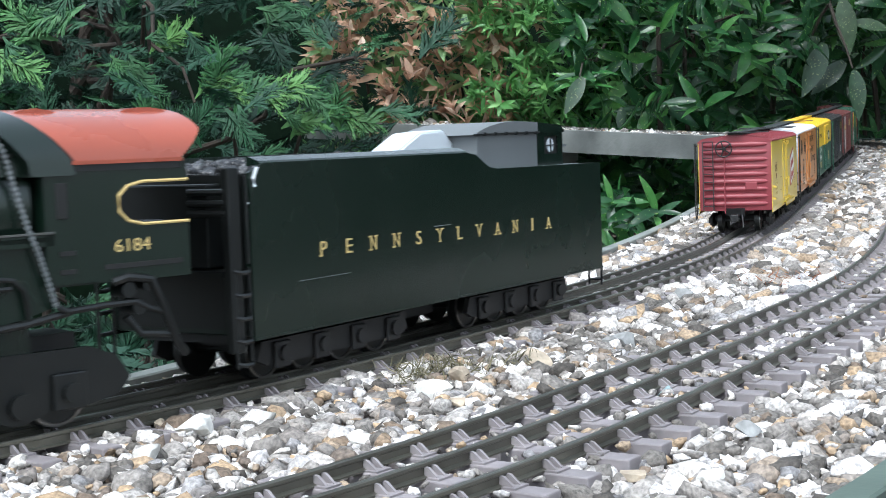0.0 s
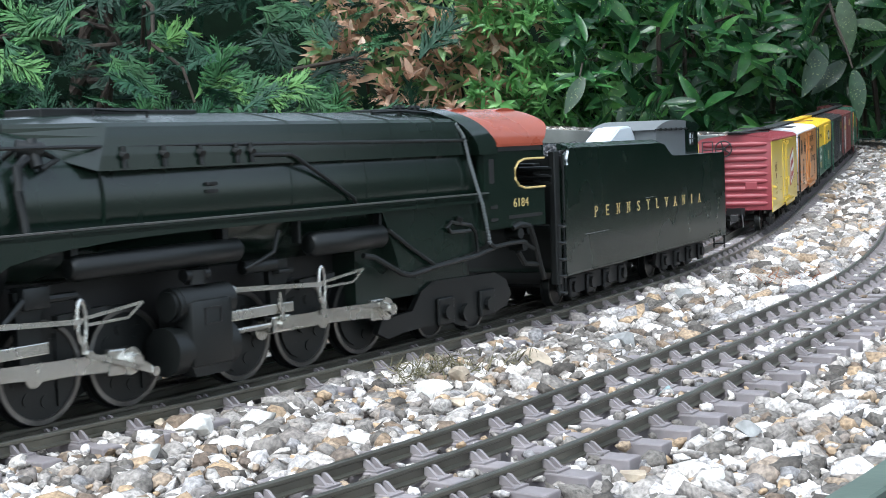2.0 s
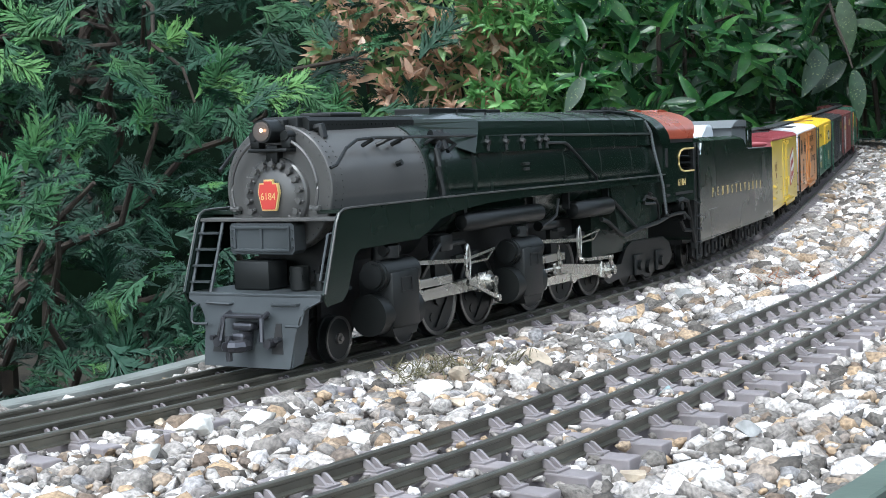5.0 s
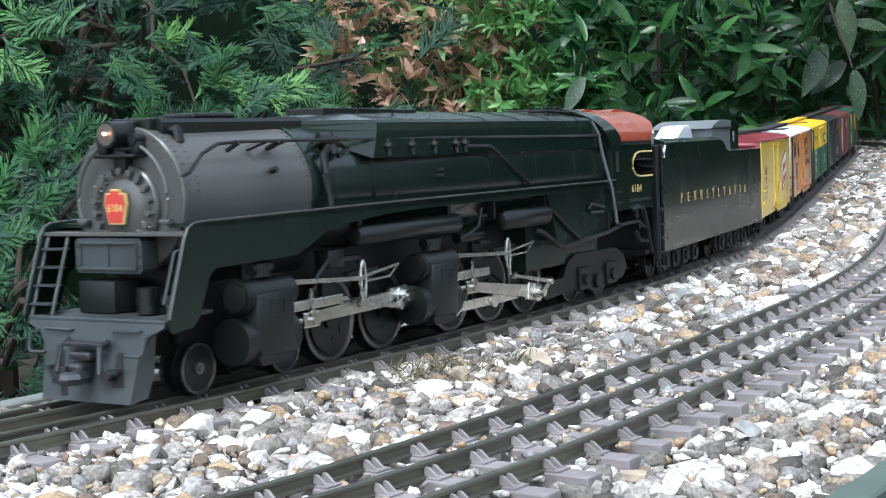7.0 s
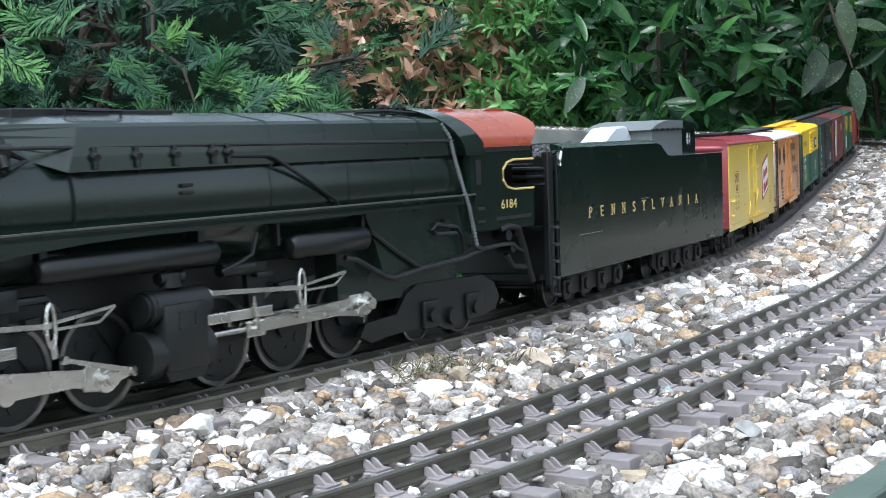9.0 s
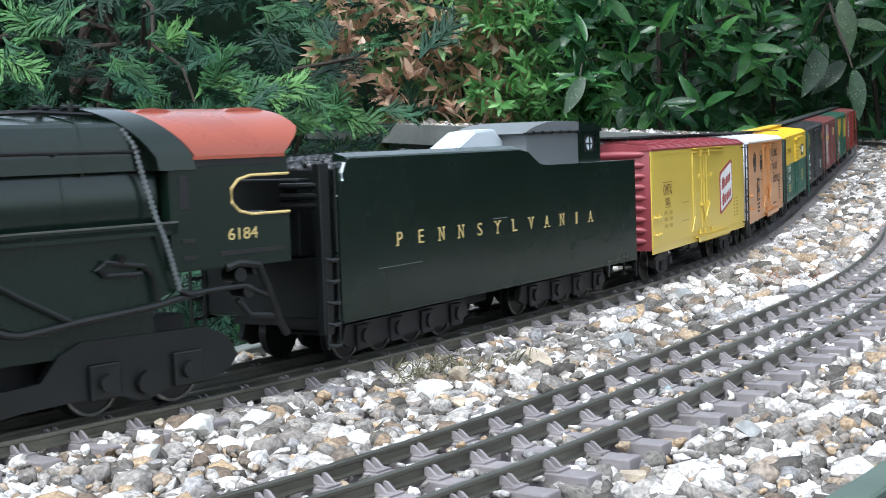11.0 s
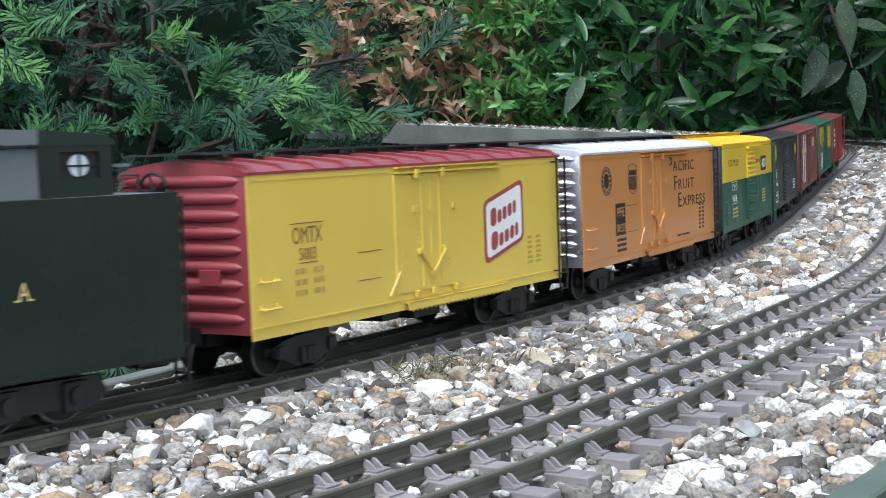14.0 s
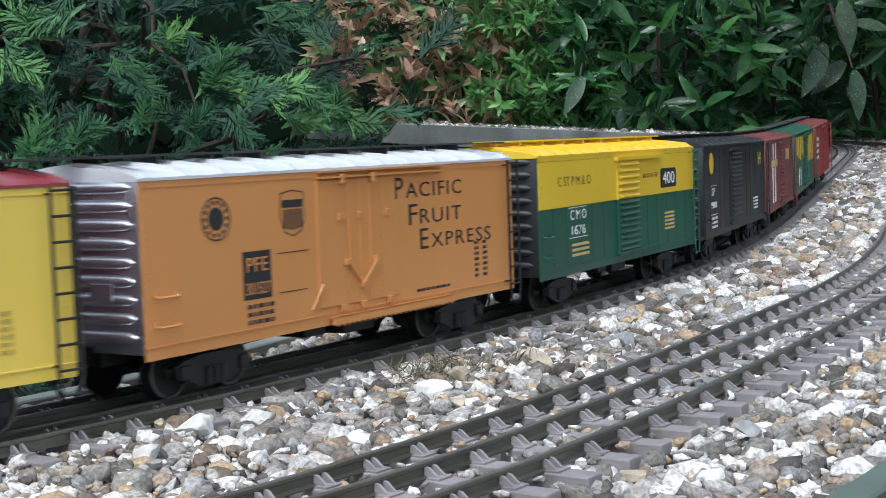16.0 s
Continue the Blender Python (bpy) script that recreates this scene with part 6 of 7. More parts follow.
    # doghouse: grey front panel, dark rear with a barred window, roof bowed from front to back
    x0, xm, x1, hw = 0.058, 0.1405, 0.1790, 0.029
    house = part("doghouse", box(bmesh.new(), x0 + 0.002, x1 - 0.002, -hw + 0.0016, hw - 0.0016, 0.1015, 0.1250), UNDER, t, "grey and dark green doghouse with a barred window")
    for s in (-1, 1):
        a, b = sorted((s * (hw - 0.0014), s * hw))
        part("panel", box(bmesh.new(), x0, xm, a, b, 0.1018, 0.1250, 0.0003), GREY, house, "plain light grey side panel")
        bm = bmesh.new()
        for xa, xb, za, zb in ((xm, x1, 0.1018, 0.1098), (xm, x1, 0.1222, 0.1250), (xm, 0.1520, 0.1098, 0.1222), (0.1730, x1, 0.1098, 0.1222)):
            box(bm, xa, xb, a, b, za, zb)
        part("window_wall", bm, BRUNSWICK, house, "dark green wall round the window")
        part("pane", tube(bmesh.new(), (0.1625, s * (hw - 0.0015), 0.1160), (0.1625, s * (hw - 0.0009), 0.1160), 0.0052, 20), PALE, house, "pale round pane")
        bm = box(bmesh.new(), 0.1620, 0.1630, a + 0.0002, b - 0.0002, 0.1098, 0.1222)
        box(bm, 0.1520, 0.1730, a + 0.0003, b - 0.0003, 0.1155, 0.1163)
        part("window_bar", bm, BLACK, house)
    part("panel", box(bmesh.new(), x0 - 0.0012, x0, -hw, hw, 0.1018, 0.1250, 0.0003), GREY, house)
    part("rear_wall", box(bmesh.new(), x1, x1 + 0.0012, -hw, hw, 0.1018, 0.1270, 0.0003), BRUNSWICK, house)
    bow = [(x0 - 0.006, 0.1246), (x0 + 0.003, 0.1275), (x0 + 0.014, 0.1300), (x0 + 0.030, 0.1322), (x0 + 0.046, 0.1331), (xm - 0.018, 0.1329), (xm, 0.1322)]
    bm = prism(bmesh.new(), bow + [(xm, 0.1245)], "y", -hw - 0.001, hw + 0.001)
    part("doghouse_roof", bm, GREY, house, "bowed grey roof", True)
    bm = prism(bmesh.new(), [(xm, 0.1322), (0.166, 0.1306), (0.176, 0.1294), (0.1812, 0.1270), (0.1812, 0.1250), (xm, 0.1250)], "y", -hw - 0.001, hw + 0.001)
    part("rear_roof", bm, BRUNSWICK, house, "dark green rear of the roof", True)
    bm = pipe(bmesh.new(), [(x0 - 0.008, -hw - 0.002, 0.1247), (xm, -hw - 0.002, 0.1252)], 0.0007, 5)
    for i in range(6):
        tube(bm, (x0 + 0.006 + i * 0.0145, -hw - 0.0005, 0.1250), (x0 + 0.006 + i * 0.0145, -hw - 0.0030, 0.1250), 0.0011, 6)
    part("rain_strip", bm, BLACK, house)
    bm = pipe(bmesh.new(), [(x1 + 0.001, -0.022, 0.1150), (x1 + 0.010, -0.022, 0.1150), (x1 + 0.010, -0.022, 0.1040)], 0.0009, 6)
    box(bm, x1 + 0.003, x1 + 0.013, -0.026, -0.018, 0.1145, 0.1160)
    part("lamp_bracket", bm, GREY, house)
    # bogies: two of four axles
    for k, x0 in enumerate((-0.172, 0.040)):
        bm = bmesh.new()
        for s in (-1, 1):
            a, b = sorted((s * 0.0330, s * 0.0365))
            prism(bm, [(-0.016, 0.012), (-0.012, 0.0215), (0.122, 0.0215), (0.126, 0.012), (0.118, 0.0085), (-0.008, 0.0085)], "y", a, b)
            for i in range(4):
                xx = 0.003 + i * 0.0350
                box(bm, xx - 0.0065, xx + 0.0065, min(s * 0.0365, s * 0.0392), max(s * 0.0365, s * 0.0392), 0.0065, 0.0205, 0.001)
                tube(bm, (xx, s * 0.039, 0.0140), (xx, s * 0.0412, 0.0140), 0.0042, 12)
        box(bm, 0.0, 0.11, -0.02, 0.02, 0.016, 0.027)
        bogie = part("bogie", bm, UNDER, t, "black four-axle tender bogie")
        bogie.location = (x0, 0, 0)
        for i in range(4):
            wheelset(bogie, 0.003 + i * 0.0350, 0.0142, True)
    bm = bmesh.new()
    box(bm, -h + 0.004, h - 0.004, -0.030, 0.030, 0.0220, 0.0275)
    box(bm, -0.045, 0.020, -0.014, 0.014, 0.012, 0.024, 0.001)
    part("underframe", bm, UNDER, t)
    KEYED.append((t, True, 0.143, 0.21))
    return t


build_tender()


# ---- the garden behind the raised bed ----
ground = part("ground", box(bmesh.new(), -300, 300, -300, 300, -0.9, -0.7), SOIL)
tagged(ground, "dark bare garden soil under the shrubs", "ground", kind="structure")
# plain sheets behind the planting; their near-black stands in for deep shade
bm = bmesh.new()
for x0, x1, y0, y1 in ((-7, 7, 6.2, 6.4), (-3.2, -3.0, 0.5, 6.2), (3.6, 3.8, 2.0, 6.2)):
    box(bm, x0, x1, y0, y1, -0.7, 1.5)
tagged(part("backdrop", bm, SHADE_FILL), "near-black sheets painted as the deep shade behind the foliage", "hedge", kind="structure")


def build_far_bed():
    """The railway's far side: a grey fascia beam with stone along its top."""
    a, b = Vector((-0.42, 4.62, 0.2045)), Vector((0.645, 3.355, 0.1115))
    d = b - a
    n = Vector((-d.y, d.x, 0)).normalized()
    if n.y < 0:
        n = -n
    bm = bmesh.new()
    v = []
    for p in (a, b):
        v.append([bm.verts.new(p + n * w + Vector((0, 0, h))) for w, h in ((0.0, -0.056), (0.0, -0.0005), (0.0015, 0.0), (0.028, 0.0), (0.028, -0.056))])
    for k in range(5):
        bm.faces.new((v[0][k], v[0][(k + 1) % 5], v[1][(k + 1) % 5], v[1][k]))
    bm.faces.new(v[0]), bm.faces.new(v[1][::-1])
    tagged(part("fascia_beam", bm, BEAM), "weathered grey timber fascia of the far track bed", "beam", kind="structure")
    bm = bmesh.new()
    w0 = []
    for p in (a, b):
        w0.append([bm.verts.new(p + n * w + Vector((0, 0, h))) for w, h in ((0.0285, -0.05), (0.0285, -0.004), (0.30, -0.004), (0.30, -0.05))])
    for k in range(4):
        bm.faces.new((w0[0][k], w0[0][(k + 1) % 4], w0[1][(k + 1) % 4], w0[1][k]))
    bm.faces.new(w0[0]), bm.faces.new(w0[1][::-1])
    tagged(part("far_track_bed", bm, SHADED_DIRT), "far stretch of grit track bed behind the fascia", "track bed", kind="structure")
    rng = np.random.default_rng(31)
    k = 2200
    u, w = rng.uniform(0, 1, k), rng.uniform(0.034, 0.16, k)
    p = np.array([a + d * q + n * o for q, o in zip(u, w)])
    p[:, 2] += rng.uniform(-0.011, -0.003, k)
    s = rng.lognormal(0, 0.3, k) * 0.011
    me = scatter_mesh("stone_ballast", pebbles(8, 1, rng), frames4(turns(k, rng), p, np.stack([s * 1.2, s, s * 0.7], -1)), rng.integers(0, 8, k))
    tagged(finish("stone_ballast", me, STONE), "loose angular stone on the far track bed", "ballast", kind="stuff")
    for q in (0.25, 0.62):
        bm = box(bmesh.new(), -0.03, 0.03, -0.03, 0.03, -0.7, 0.0)
        post = tagged(part("post", bm, BEAM), "weathered timber post under the far bed", "post")
        post.location = a + d * q + n * 0.12 + Vector((0, 0, -0.055))


build_far_bed()


def leaf_proto(length, width, fold, droop, n=5):
    """A pointed leaf along +x, folded on its midrib and drooping to the tip."""
    V, F = [], []
    for i in range(n + 1):
        u = i / n
        w = width * (math.sin(math.pi * min(1, u * 0.93 + 0.07)) ** 0.85) * (1 - 0.25 * u) if i < n else 0.0
        z = -droop * u * u
        V += [(u * length, -w / 2, z + fold * w), (u * length, 0, z), (u * length, w / 2, z + fold * w)]
    for i in range(n):
        for k in (0, 1):
            q = i * 3 + k
            F += [(q, q + 3, q + 4), (q, q + 4, q + 1)]
    return V, F


def frond_proto(rng):
    """A flat fan of scaly twigs, all joined: a stem, side twigs, and blunt branchlets set close along each."""
    V, F = [], []

    def put(c, z):
        V.append((c[0], c[1], z))
        return len(V) - 1

    def twig(base, ang, length, wide, steps, depth, root, z0):
        d = np.array([math.cos(ang), math.sin(ang)])
        bend, c, pair = rng.uniform(-0.05, 0.05), np.asarray(base, float), root
        for i in range(steps):
            u = (i + 1) / steps
            ang += bend
            d, s = np.array([math.cos(ang), math.sin(ang)]), np.array([-math.sin(ang), math.cos(ang)])
            c = c + d * length / steps
            z = z0 + rng.uniform(-0.012, 0.012)
            hw = wide * (1 - 0.6 * u)
            nxt = (put(c + s * hw, z), put(c - s * hw, z))
            F.extend([(pair[0], pair[1], nxt[1]), (pair[0], nxt[1], nxt[0])])
            for side, (m, n) in ((1, (pair[0], nxt[0])), (-1, (pair[1], nxt[1]))):
                if depth == 0:
                    t = ang + side * rng.uniform(0.45, 0.8)
                    e, q = np.array([math.cos(t), math.sin(t)]), np.array([-math.sin(t), math.cos(t)])
                    l = 0.062 * (1.15 - 0.4 * u) * rng.uniform(0.75, 1.25)
                    lift = rng.uniform(-0.03, 0.035)
                    g, h = put(c + e * l + q * 0.008, z + lift), put(c + e * l - q * 0.008, z + lift)
                    F.extend([(m, n, g), (n, h, g)])
                elif i > 0 or side > 0:
                    l = length * (0.66 - 0.34 * u) * rng.uniform(0.6, 1.15)
                    twig(c, ang + side * rng.uniform(0.45, 0.85), l, wide * 0.9, max(3, int(l / 0.045)), depth - 1, (m, n), z)
            pair = nxt
    root = (put((0, 0.012), 0), put((0, -0.012), 0))
    twig((0, 0), 0.0, 0.68, 0.012, 8, 1, root, 0.0)
    V = np.array(V)
    V[:, 2] += -0.16 * V[:, 0] ** 2 - 0.22 * V[:, 1] ** 2
    return V.tolist(), F


def clear_of_bed(p):
    s, o = MAIN.near(p[:, 0], p[:, 1])
    return ~((o > -0.145) & (o < 0.75) & (p[:, 1] < 4.7) & (p[:, 2] < 0.26 + rise(p[:, 1])))


def basis(fwd, up):
    """Rotation matrices whose x is fwd and whose z leans to up."""
    x = fwd / np.linalg.norm(fwd, axis=1)[:, None]
    y = np.cross(up, x)
    y /= np.linalg.norm(y, axis=1)[:, None] + 1e-9
    return np.stack([x, y, np.cross(x, y)], -1)


def shoots(n, lo, hi, per, length, spread, rng, lean=(0, -0.5, 0.3)):
    """Leaf places in rosettes: (place, rotation, size) for about n * per leaves."""
    c = rng.uniform(lo, hi, (n, 3))
    axis = rng.normal(0, 0.45, (n, 3)) + np.array(lean)
    axis /= np.linalg.norm(axis, axis=1)[:, None]
    P, R, S = [], [], []
    for k in range(per):
        phi = k * 2.4 + rng.uniform(0, 0.6, n)
        t = spread * rng.uniform(0.55, 1.15, n)
        ref = np.where(abs(axis[:, 2:3]) < 0.9, np.array([[0, 0, 1.0]]), np.array([[1.0, 0, 0]]))
        e1 = np.cross(axis, ref)
        e1 /= np.linalg.norm(e1, axis=1)[:, None]
        e2 = np.cross(axis, e1)
        d = axis * np.cos(t)[:, None] + (e1 * np.cos(phi)[:, None] + e2 * np.sin(phi)[:, None]) * np.sin(t)[:, None]
        d[:, 2] -= 0.18
        P.append(c - axis * (k * length * 0.10))
        R.append(basis(d, axis + rng.normal(0, 0.15, (n, 3))))
        S.append(length * rng.uniform(0.65, 1.2, n))
    return np.concatenate(P), np.concatenate(R), np.concatenate(S)


def stems(name, parent, pts, r, material, label):
    bm = bmesh.new()
    for line in pts:
        m = len(line)
        for i in range(m - 1):
            a, b = Vector(line[i]), Vector(line[i + 1])
            tube(bm, a, b, r * (1 - 0.7 * i / m), 7, r * (1 - 0.7 * (i + 1) / m))
    return part(name, bm, material, parent, label, True)


def crown(name, parent, protos, P, R, S, material, label, rng):
    keep = clear_of_bed(P)
    P, R, S = P[keep], R[keep], S[keep]
    me = scatter_mesh(name, protos, frames4(R, P, S), rng.integers(0, len(protos), len(P)))
    for poly in me.polygons:
        poly.use_smooth = True
    return tagged(finish(name, me, material, parent), label, kind="stuff")


def wander(rng, a, b, n, jitter):
    a, b = np.array(a, float), np.array(b, float)
    return [tuple(a + (b - a) * i / n + (rng.normal(0, jitter, 3) if 0 < i < n else 0)) for i in range(n + 1)]


def build_laurels():
    rng = np.random.default_rng(12)
    protos = [leaf_proto(1.0, w, f, d) for w, f, d in ((0.30, 0.2, 0.15), (0.36, 0.14, 0.3), (0.26, 0.28, 0.1), (0.33, 0.16, 0.45))]
    for name, lo, hi, n, per, size, label in (
            ("laurel_bush", (0.34, 3.75, -0.2), (1.5, 4.6, 0.75), 620, 7, 0.092, "spotted laurel bush with long glossy green leaves"),
            ("laurel_bush", (0.55, 4.3, 0.1), (2.3, 5.4, 1.2), 560, 7, 0.11, "tall spotted laurel bush behind the railway"),
            # unseen crown, added overhead to keep sky light off the far bed
            ("laurel_bush", (0.35, 2.3, 0.98), (2.2, 4.3, 1.6), 140, 7, 0.14, "laurel crown added out of view to shade the far bed"),
            ("laurel_bush", (-0.05, 2.5, -0.45), (0.40, 3.2, 0.02), 260, 7, 0.066, "low laurel bush below the track bed")):
        bush = thing(name, label, "laurel bush", "laurel bushes behind the railway")
        P, R, S = shoots(n, lo, hi, per, size, 0.95, rng)
        crown("crown", bush, protos, P, R, S, LAUREL, "glossy pointed laurel leaves", rng)
        mid = [(lo[0] + hi[0]) / 2, (lo[1] + hi[1]) / 2]
        lines = []
        for i in range(14):
            x, y = rng.uniform(lo[0], hi[0]), rng.uniform(max(lo[1] + 0.15, 4.6 if lo[2] > 0.5 else 0), max(hi[1], 4.9 if lo[2] > 0.5 else 0))
            q = np.array([[x, y, 0.0]])
            if clear_of_bed(q)[0]:
                lines.append(wander(rng, (mid[0] * 0.3 + x * 0.7, y + 0.1, -0.7), (x, y, hi[2] - 0.1), 5, 0.03))
        stems("stem", bush, lines, 0.012, BARK, "brown woody stems")
    # single large leaves that hang out in front
    tree = thing("laurel_branch", "overhanging laurel branch with large speckled leaves", "laurel bush", "laurel bushes behind the railway")
    hang = [(1.056, 3.828, 0.379, 0.145, 275), (1.124, 3.829, 0.381, 0.1, 350), (0.981, 3.871, 0.273, 0.154, 245), (1.03, 3.92, 0.254, 0.127, 220), (1.05, 3.715, 0.2, 0.127, 275),
            (0.959, 3.926, 0.346, 0.112, 190), (0.962, 4.031, 0.41, 0.107, 205), (0.538, 4.024, 0.307, 0.092, 235), (0.596, 4.023, 0.294, 0.092, 260), (0.331, 3.617, 0.222, 0.103, 240)]
    more = [(0.882, 4.024, 0.307, 0.092, 150), (0.779, 4.125, 0.316, 0.094, 95), (0.821, 4.023, 0.293, 0.099, 230), (0.714, 4.119, 0.24, 0.094, 250), (0.423, 4.023, 0.292, 0.084, 180),
            (0.482, 3.913, 0.159, 0.074, 265), (0.64, 4.129, 0.383, 0.125, 30), (0.897, 4.131, 0.397, 0.096, 20)]
    for i, (x, y, z, l, a) in enumerate(hang + more):
        v, f = leaf_proto(l, l * 0.42, 0.14, l * 0.12, 7)
        me = bpy.data.meshes.new("leaf")
        me.from_pydata(v, [], f)
        for poly in me.polygons:
            poly.use_smooth = True
        ob = finish("leaf", me, LAUREL_OLD, tree)
        d = np.array([[math.cos(radians(a)), rng.uniform(-0.35, -0.1), math.sin(radians(a))]])
        r = basis(d, np.array([[rng.uniform(-0.3, 0.3), -1.0, 0.55]]))[0]
        m = Matrix.Identity(4)
        for p in range(3):
            for q in range(3):
                m[p][q] = r[p][q]
        ob.matrix_basis = Matrix.Translation(Vector((x, y, z)) - Vector(d[0]) * l * 0.5) @ m
    stems("twig", tree, [wander(rng, (1.25, 4.5, 0.75), (1.02, 3.85, 0.44), 5, 0.01), wander(rng, (1.02, 3.85, 0.44), (1.045, 3.74, 0.27), 3, 0.006), wander(rng, (1.0, 4.4, 0.5), (0.60, 4.05, 0.34), 4, 0.01),
                         wander(rng, (1.05, 4.4, 0.5), (0.85, 4.06, 0.32), 4, 0.01), wander(rng, (0.5, 4.3, 0.4), (0.35, 3.65, 0.27), 4, 0.01), wander(rng, (1.02, 3.86, 0.44), (0.98, 3.95, 0.34), 3, 0.005),
                         wander(rng, (1.25, 4.5, 0.75), (1.3, 4.6, -0.7), 4, 0.02)], 0.005, BARK, "thin green-brown twig")


def build_shrubs():
    rng = np.random.default_rng(21)
    protos = [leaf_proto(1.0, w, 0.2, d) for w, d in ((0.34, 0.1), (0.4, 0.25), (0.28, 0.3))]
    red = thing("red_tipped_shrub", "shrub with coppery red young leaves over green", "shrub")
    P, R, S = shoots(420, (-0.40, 4.35, 0.05), (0.30, 4.85, 0.75), 7, 0.062, 0.8, rng)
    crown("crown", red, protos, P, R, S, SHRUB, "narrow red and green leaves", rng)
    P, R, S = shoots(80, (-0.28, 4.3, 0.17), (0.2, 4.5, 0.56), 6, 0.06, 0.6, rng, (0, -0.3, 0.8))
    crown("shoot_tip", red, protos, P, R, S, COPPER, "coppery red young leaves", rng)
    stems("stem", red, [wander(rng, (0.0 + 0.04 * i, 4.8, -0.7), (-0.3 + 0.12 * i, 4.5 + 0.05 * (i % 3), 0.72), 6, 0.02) for i in range(5)], 0.009, BARK, "thin pale stems")
    priv = thing("privet_bush", "bush with small fresh green leaves", "shrub")
    P, R, S = shoots(480, (0.10, 4.22, 0.08), (0.58, 4.7, 0.8), 8, 0.046, 0.9, rng)
    crown("crown", priv, protos, P, R, S, PRIVET, "small light green leaves", rng)
    stems("stem", priv, [wander(rng, (0.3, 4.9, -0.7), (0.1 + 0.12 * i, 4.7, 0.8), 6, 0.02) for i in range(4)], 0.008, BARK, "thin brown stems")


def build_cypress():
    rng = np.random.default_rng(33)
    protos = [frond_proto(np.random.default_rng(k)) for k in range(5)]
    for label, lo, hi, n, size in (("dark green cypress with flat fan-shaped sprays", (-1.05, 2.1, -0.6), (-0.02, 2.9, 0.62), 760, 0.108),
                                   ("cypress branches close behind the track bed", (-0.95, 1.0, -0.5), (-0.22, 2.1, 0.15), 620, 0.08),
                                   ("tall shaded cypress at the back", (-1.9, 2.9, -0.3), (-0.30, 3.9, 0.85), 400, 0.2)):
        tree = thing("cypress_tree", label, "cypress", "cypress trees behind the railway")
        c = rng.uniform(lo, hi, (n, 3))
        s_, o_ = MAIN.near(c[:, 0], c[:, 1])
        c = c[(o_ < -0.165) | (c[:, 2] > 0.4)]
        # branch by branch: sprays keep to drooping tiers
        c[:, 2] = np.where(rng.uniform(0, 1, len(c)) < 0.7, np.round(c[:, 2] / 0.085) * 0.085 + rng.normal(0, 0.012, len(c)), c[:, 2])
        fwd = rng.normal(0, 0.6, (len(c), 3)) * np.array([1, 0.7, 0.5]) + np.array([0.25, -0.45, 0.22])
        up = rng.normal(0, 0.35, (len(c), 3)) + np.array([0, -0.55, 0.9])
        S = size * rng.uniform(0.6, 1.25, len(c))
        turn = basis(fwd, up)
        crown("crown", tree, protos, c, turn, S, CEDAR, "flat dark green cypress sprays", rng)
        young = rng.uniform(0, 1, len(c)) < 0.22
        tips = c[young] + turn[young, :, 0] * S[young, None] * 0.62 + turn[young, :, 2] * 0.004
        crown("spray_tip", tree, protos, tips, turn[young], S[young] * 0.42, CEDAR_TIP, "fresh green tips of the sprays", rng)
        lines = []
        for i in range(9):
            x, y = rng.uniform(lo[0], hi[0] - 0.1), rng.uniform(lo[1] + 0.2, hi[1])
            if MAIN.near(np.array([x]), np.array([y]))[1][0] < -0.22:
                z = rng.uniform(-0.1, hi[2])
                lines.append(wander(rng, ((lo[0] + hi[0]) / 2 - 0.1, hi[1], z - 0.25), (x, y, z), 6, 0.02))
        lines.append(wander(rng, ((lo[0] + hi[0]) / 2 - 0.1, hi[1], -0.7), ((lo[0] + hi[0]) / 2, hi[1], hi[2]), 6, 0.02))
        stems("trunk", tree, lines, 0.008, BARK, "dark bare branches")
    # boughs added overhead, mostly out of view, to shade all below
    tall = thing("cypress_tree", "cypress boughs added overhead for their shade", "cypress", "cypress trees behind the railway")
    c = rng.uniform((-2.4, 3.0, 0.60), (-0.6, 4.4, 0.95), (200, 3))
    fwd = rng.normal(0, 0.7, (200, 3)) * np.array([1, 1, 0.3]) + np.array([0.2, -0.4, -0.1])
    crown("crown", tall, protos[:2], c, basis(fwd, rng.normal(0, 0.3, (200, 3)) + np.array([0, -0.2, 1.0])), 0.42 * rng.uniform(0.7, 1.3, 200), CEDAR, "large dark green cypress sprays", rng)
    stems("trunk", tall, [wander(rng, (-1.1, 3.6, -0.7), (-1.0, 3.4, 0.95), 6, 0.03), wander(rng, (-1.05, 3.5, 0.6), (-0.5, 3.1, 0.85), 5, 0.03), wander(rng, (-1.05, 3.5, 0.5), (-1.7, 2.9, 0.85), 5, 0.03)], 0.035, BARK, "dark trunk added to carry the overhead boughs")
    old = thing("cypress_tree", "bare dark cypress with dead boughs", "cypress", "cypress trees behind the railway")
    for k, (line, r) in enumerate((([(-0.86, 3.05, -0.7), (-0.80, 3.02, -0.1), (-0.735, 3.0, 0.22), (-0.70, 2.98, 0.36), (-0.66, 2.97, 0.75)], 0.020), ([(-0.735, 3.0, 0.24), (-0.66, 2.92, 0.31), (-0.58, 2.86, 0.33)], 0.011),
                                   ([(-0.71, 2.99, 0.33), (-0.80, 2.90, 0.36), (-0.92, 2.82, 0.33)], 0.010), ([(-0.70, 2.98, 0.36), (-0.62, 2.94, 0.46), (-0.60, 2.9, 0.6)], 0.009))):
        stems("trunk" if k == 0 else "bough", old, [line], r, BARK, "")
    lit = thing("cypress_branch", "young cypress branch with bright green spray tips", "cypress", "cypress trees behind the railway")
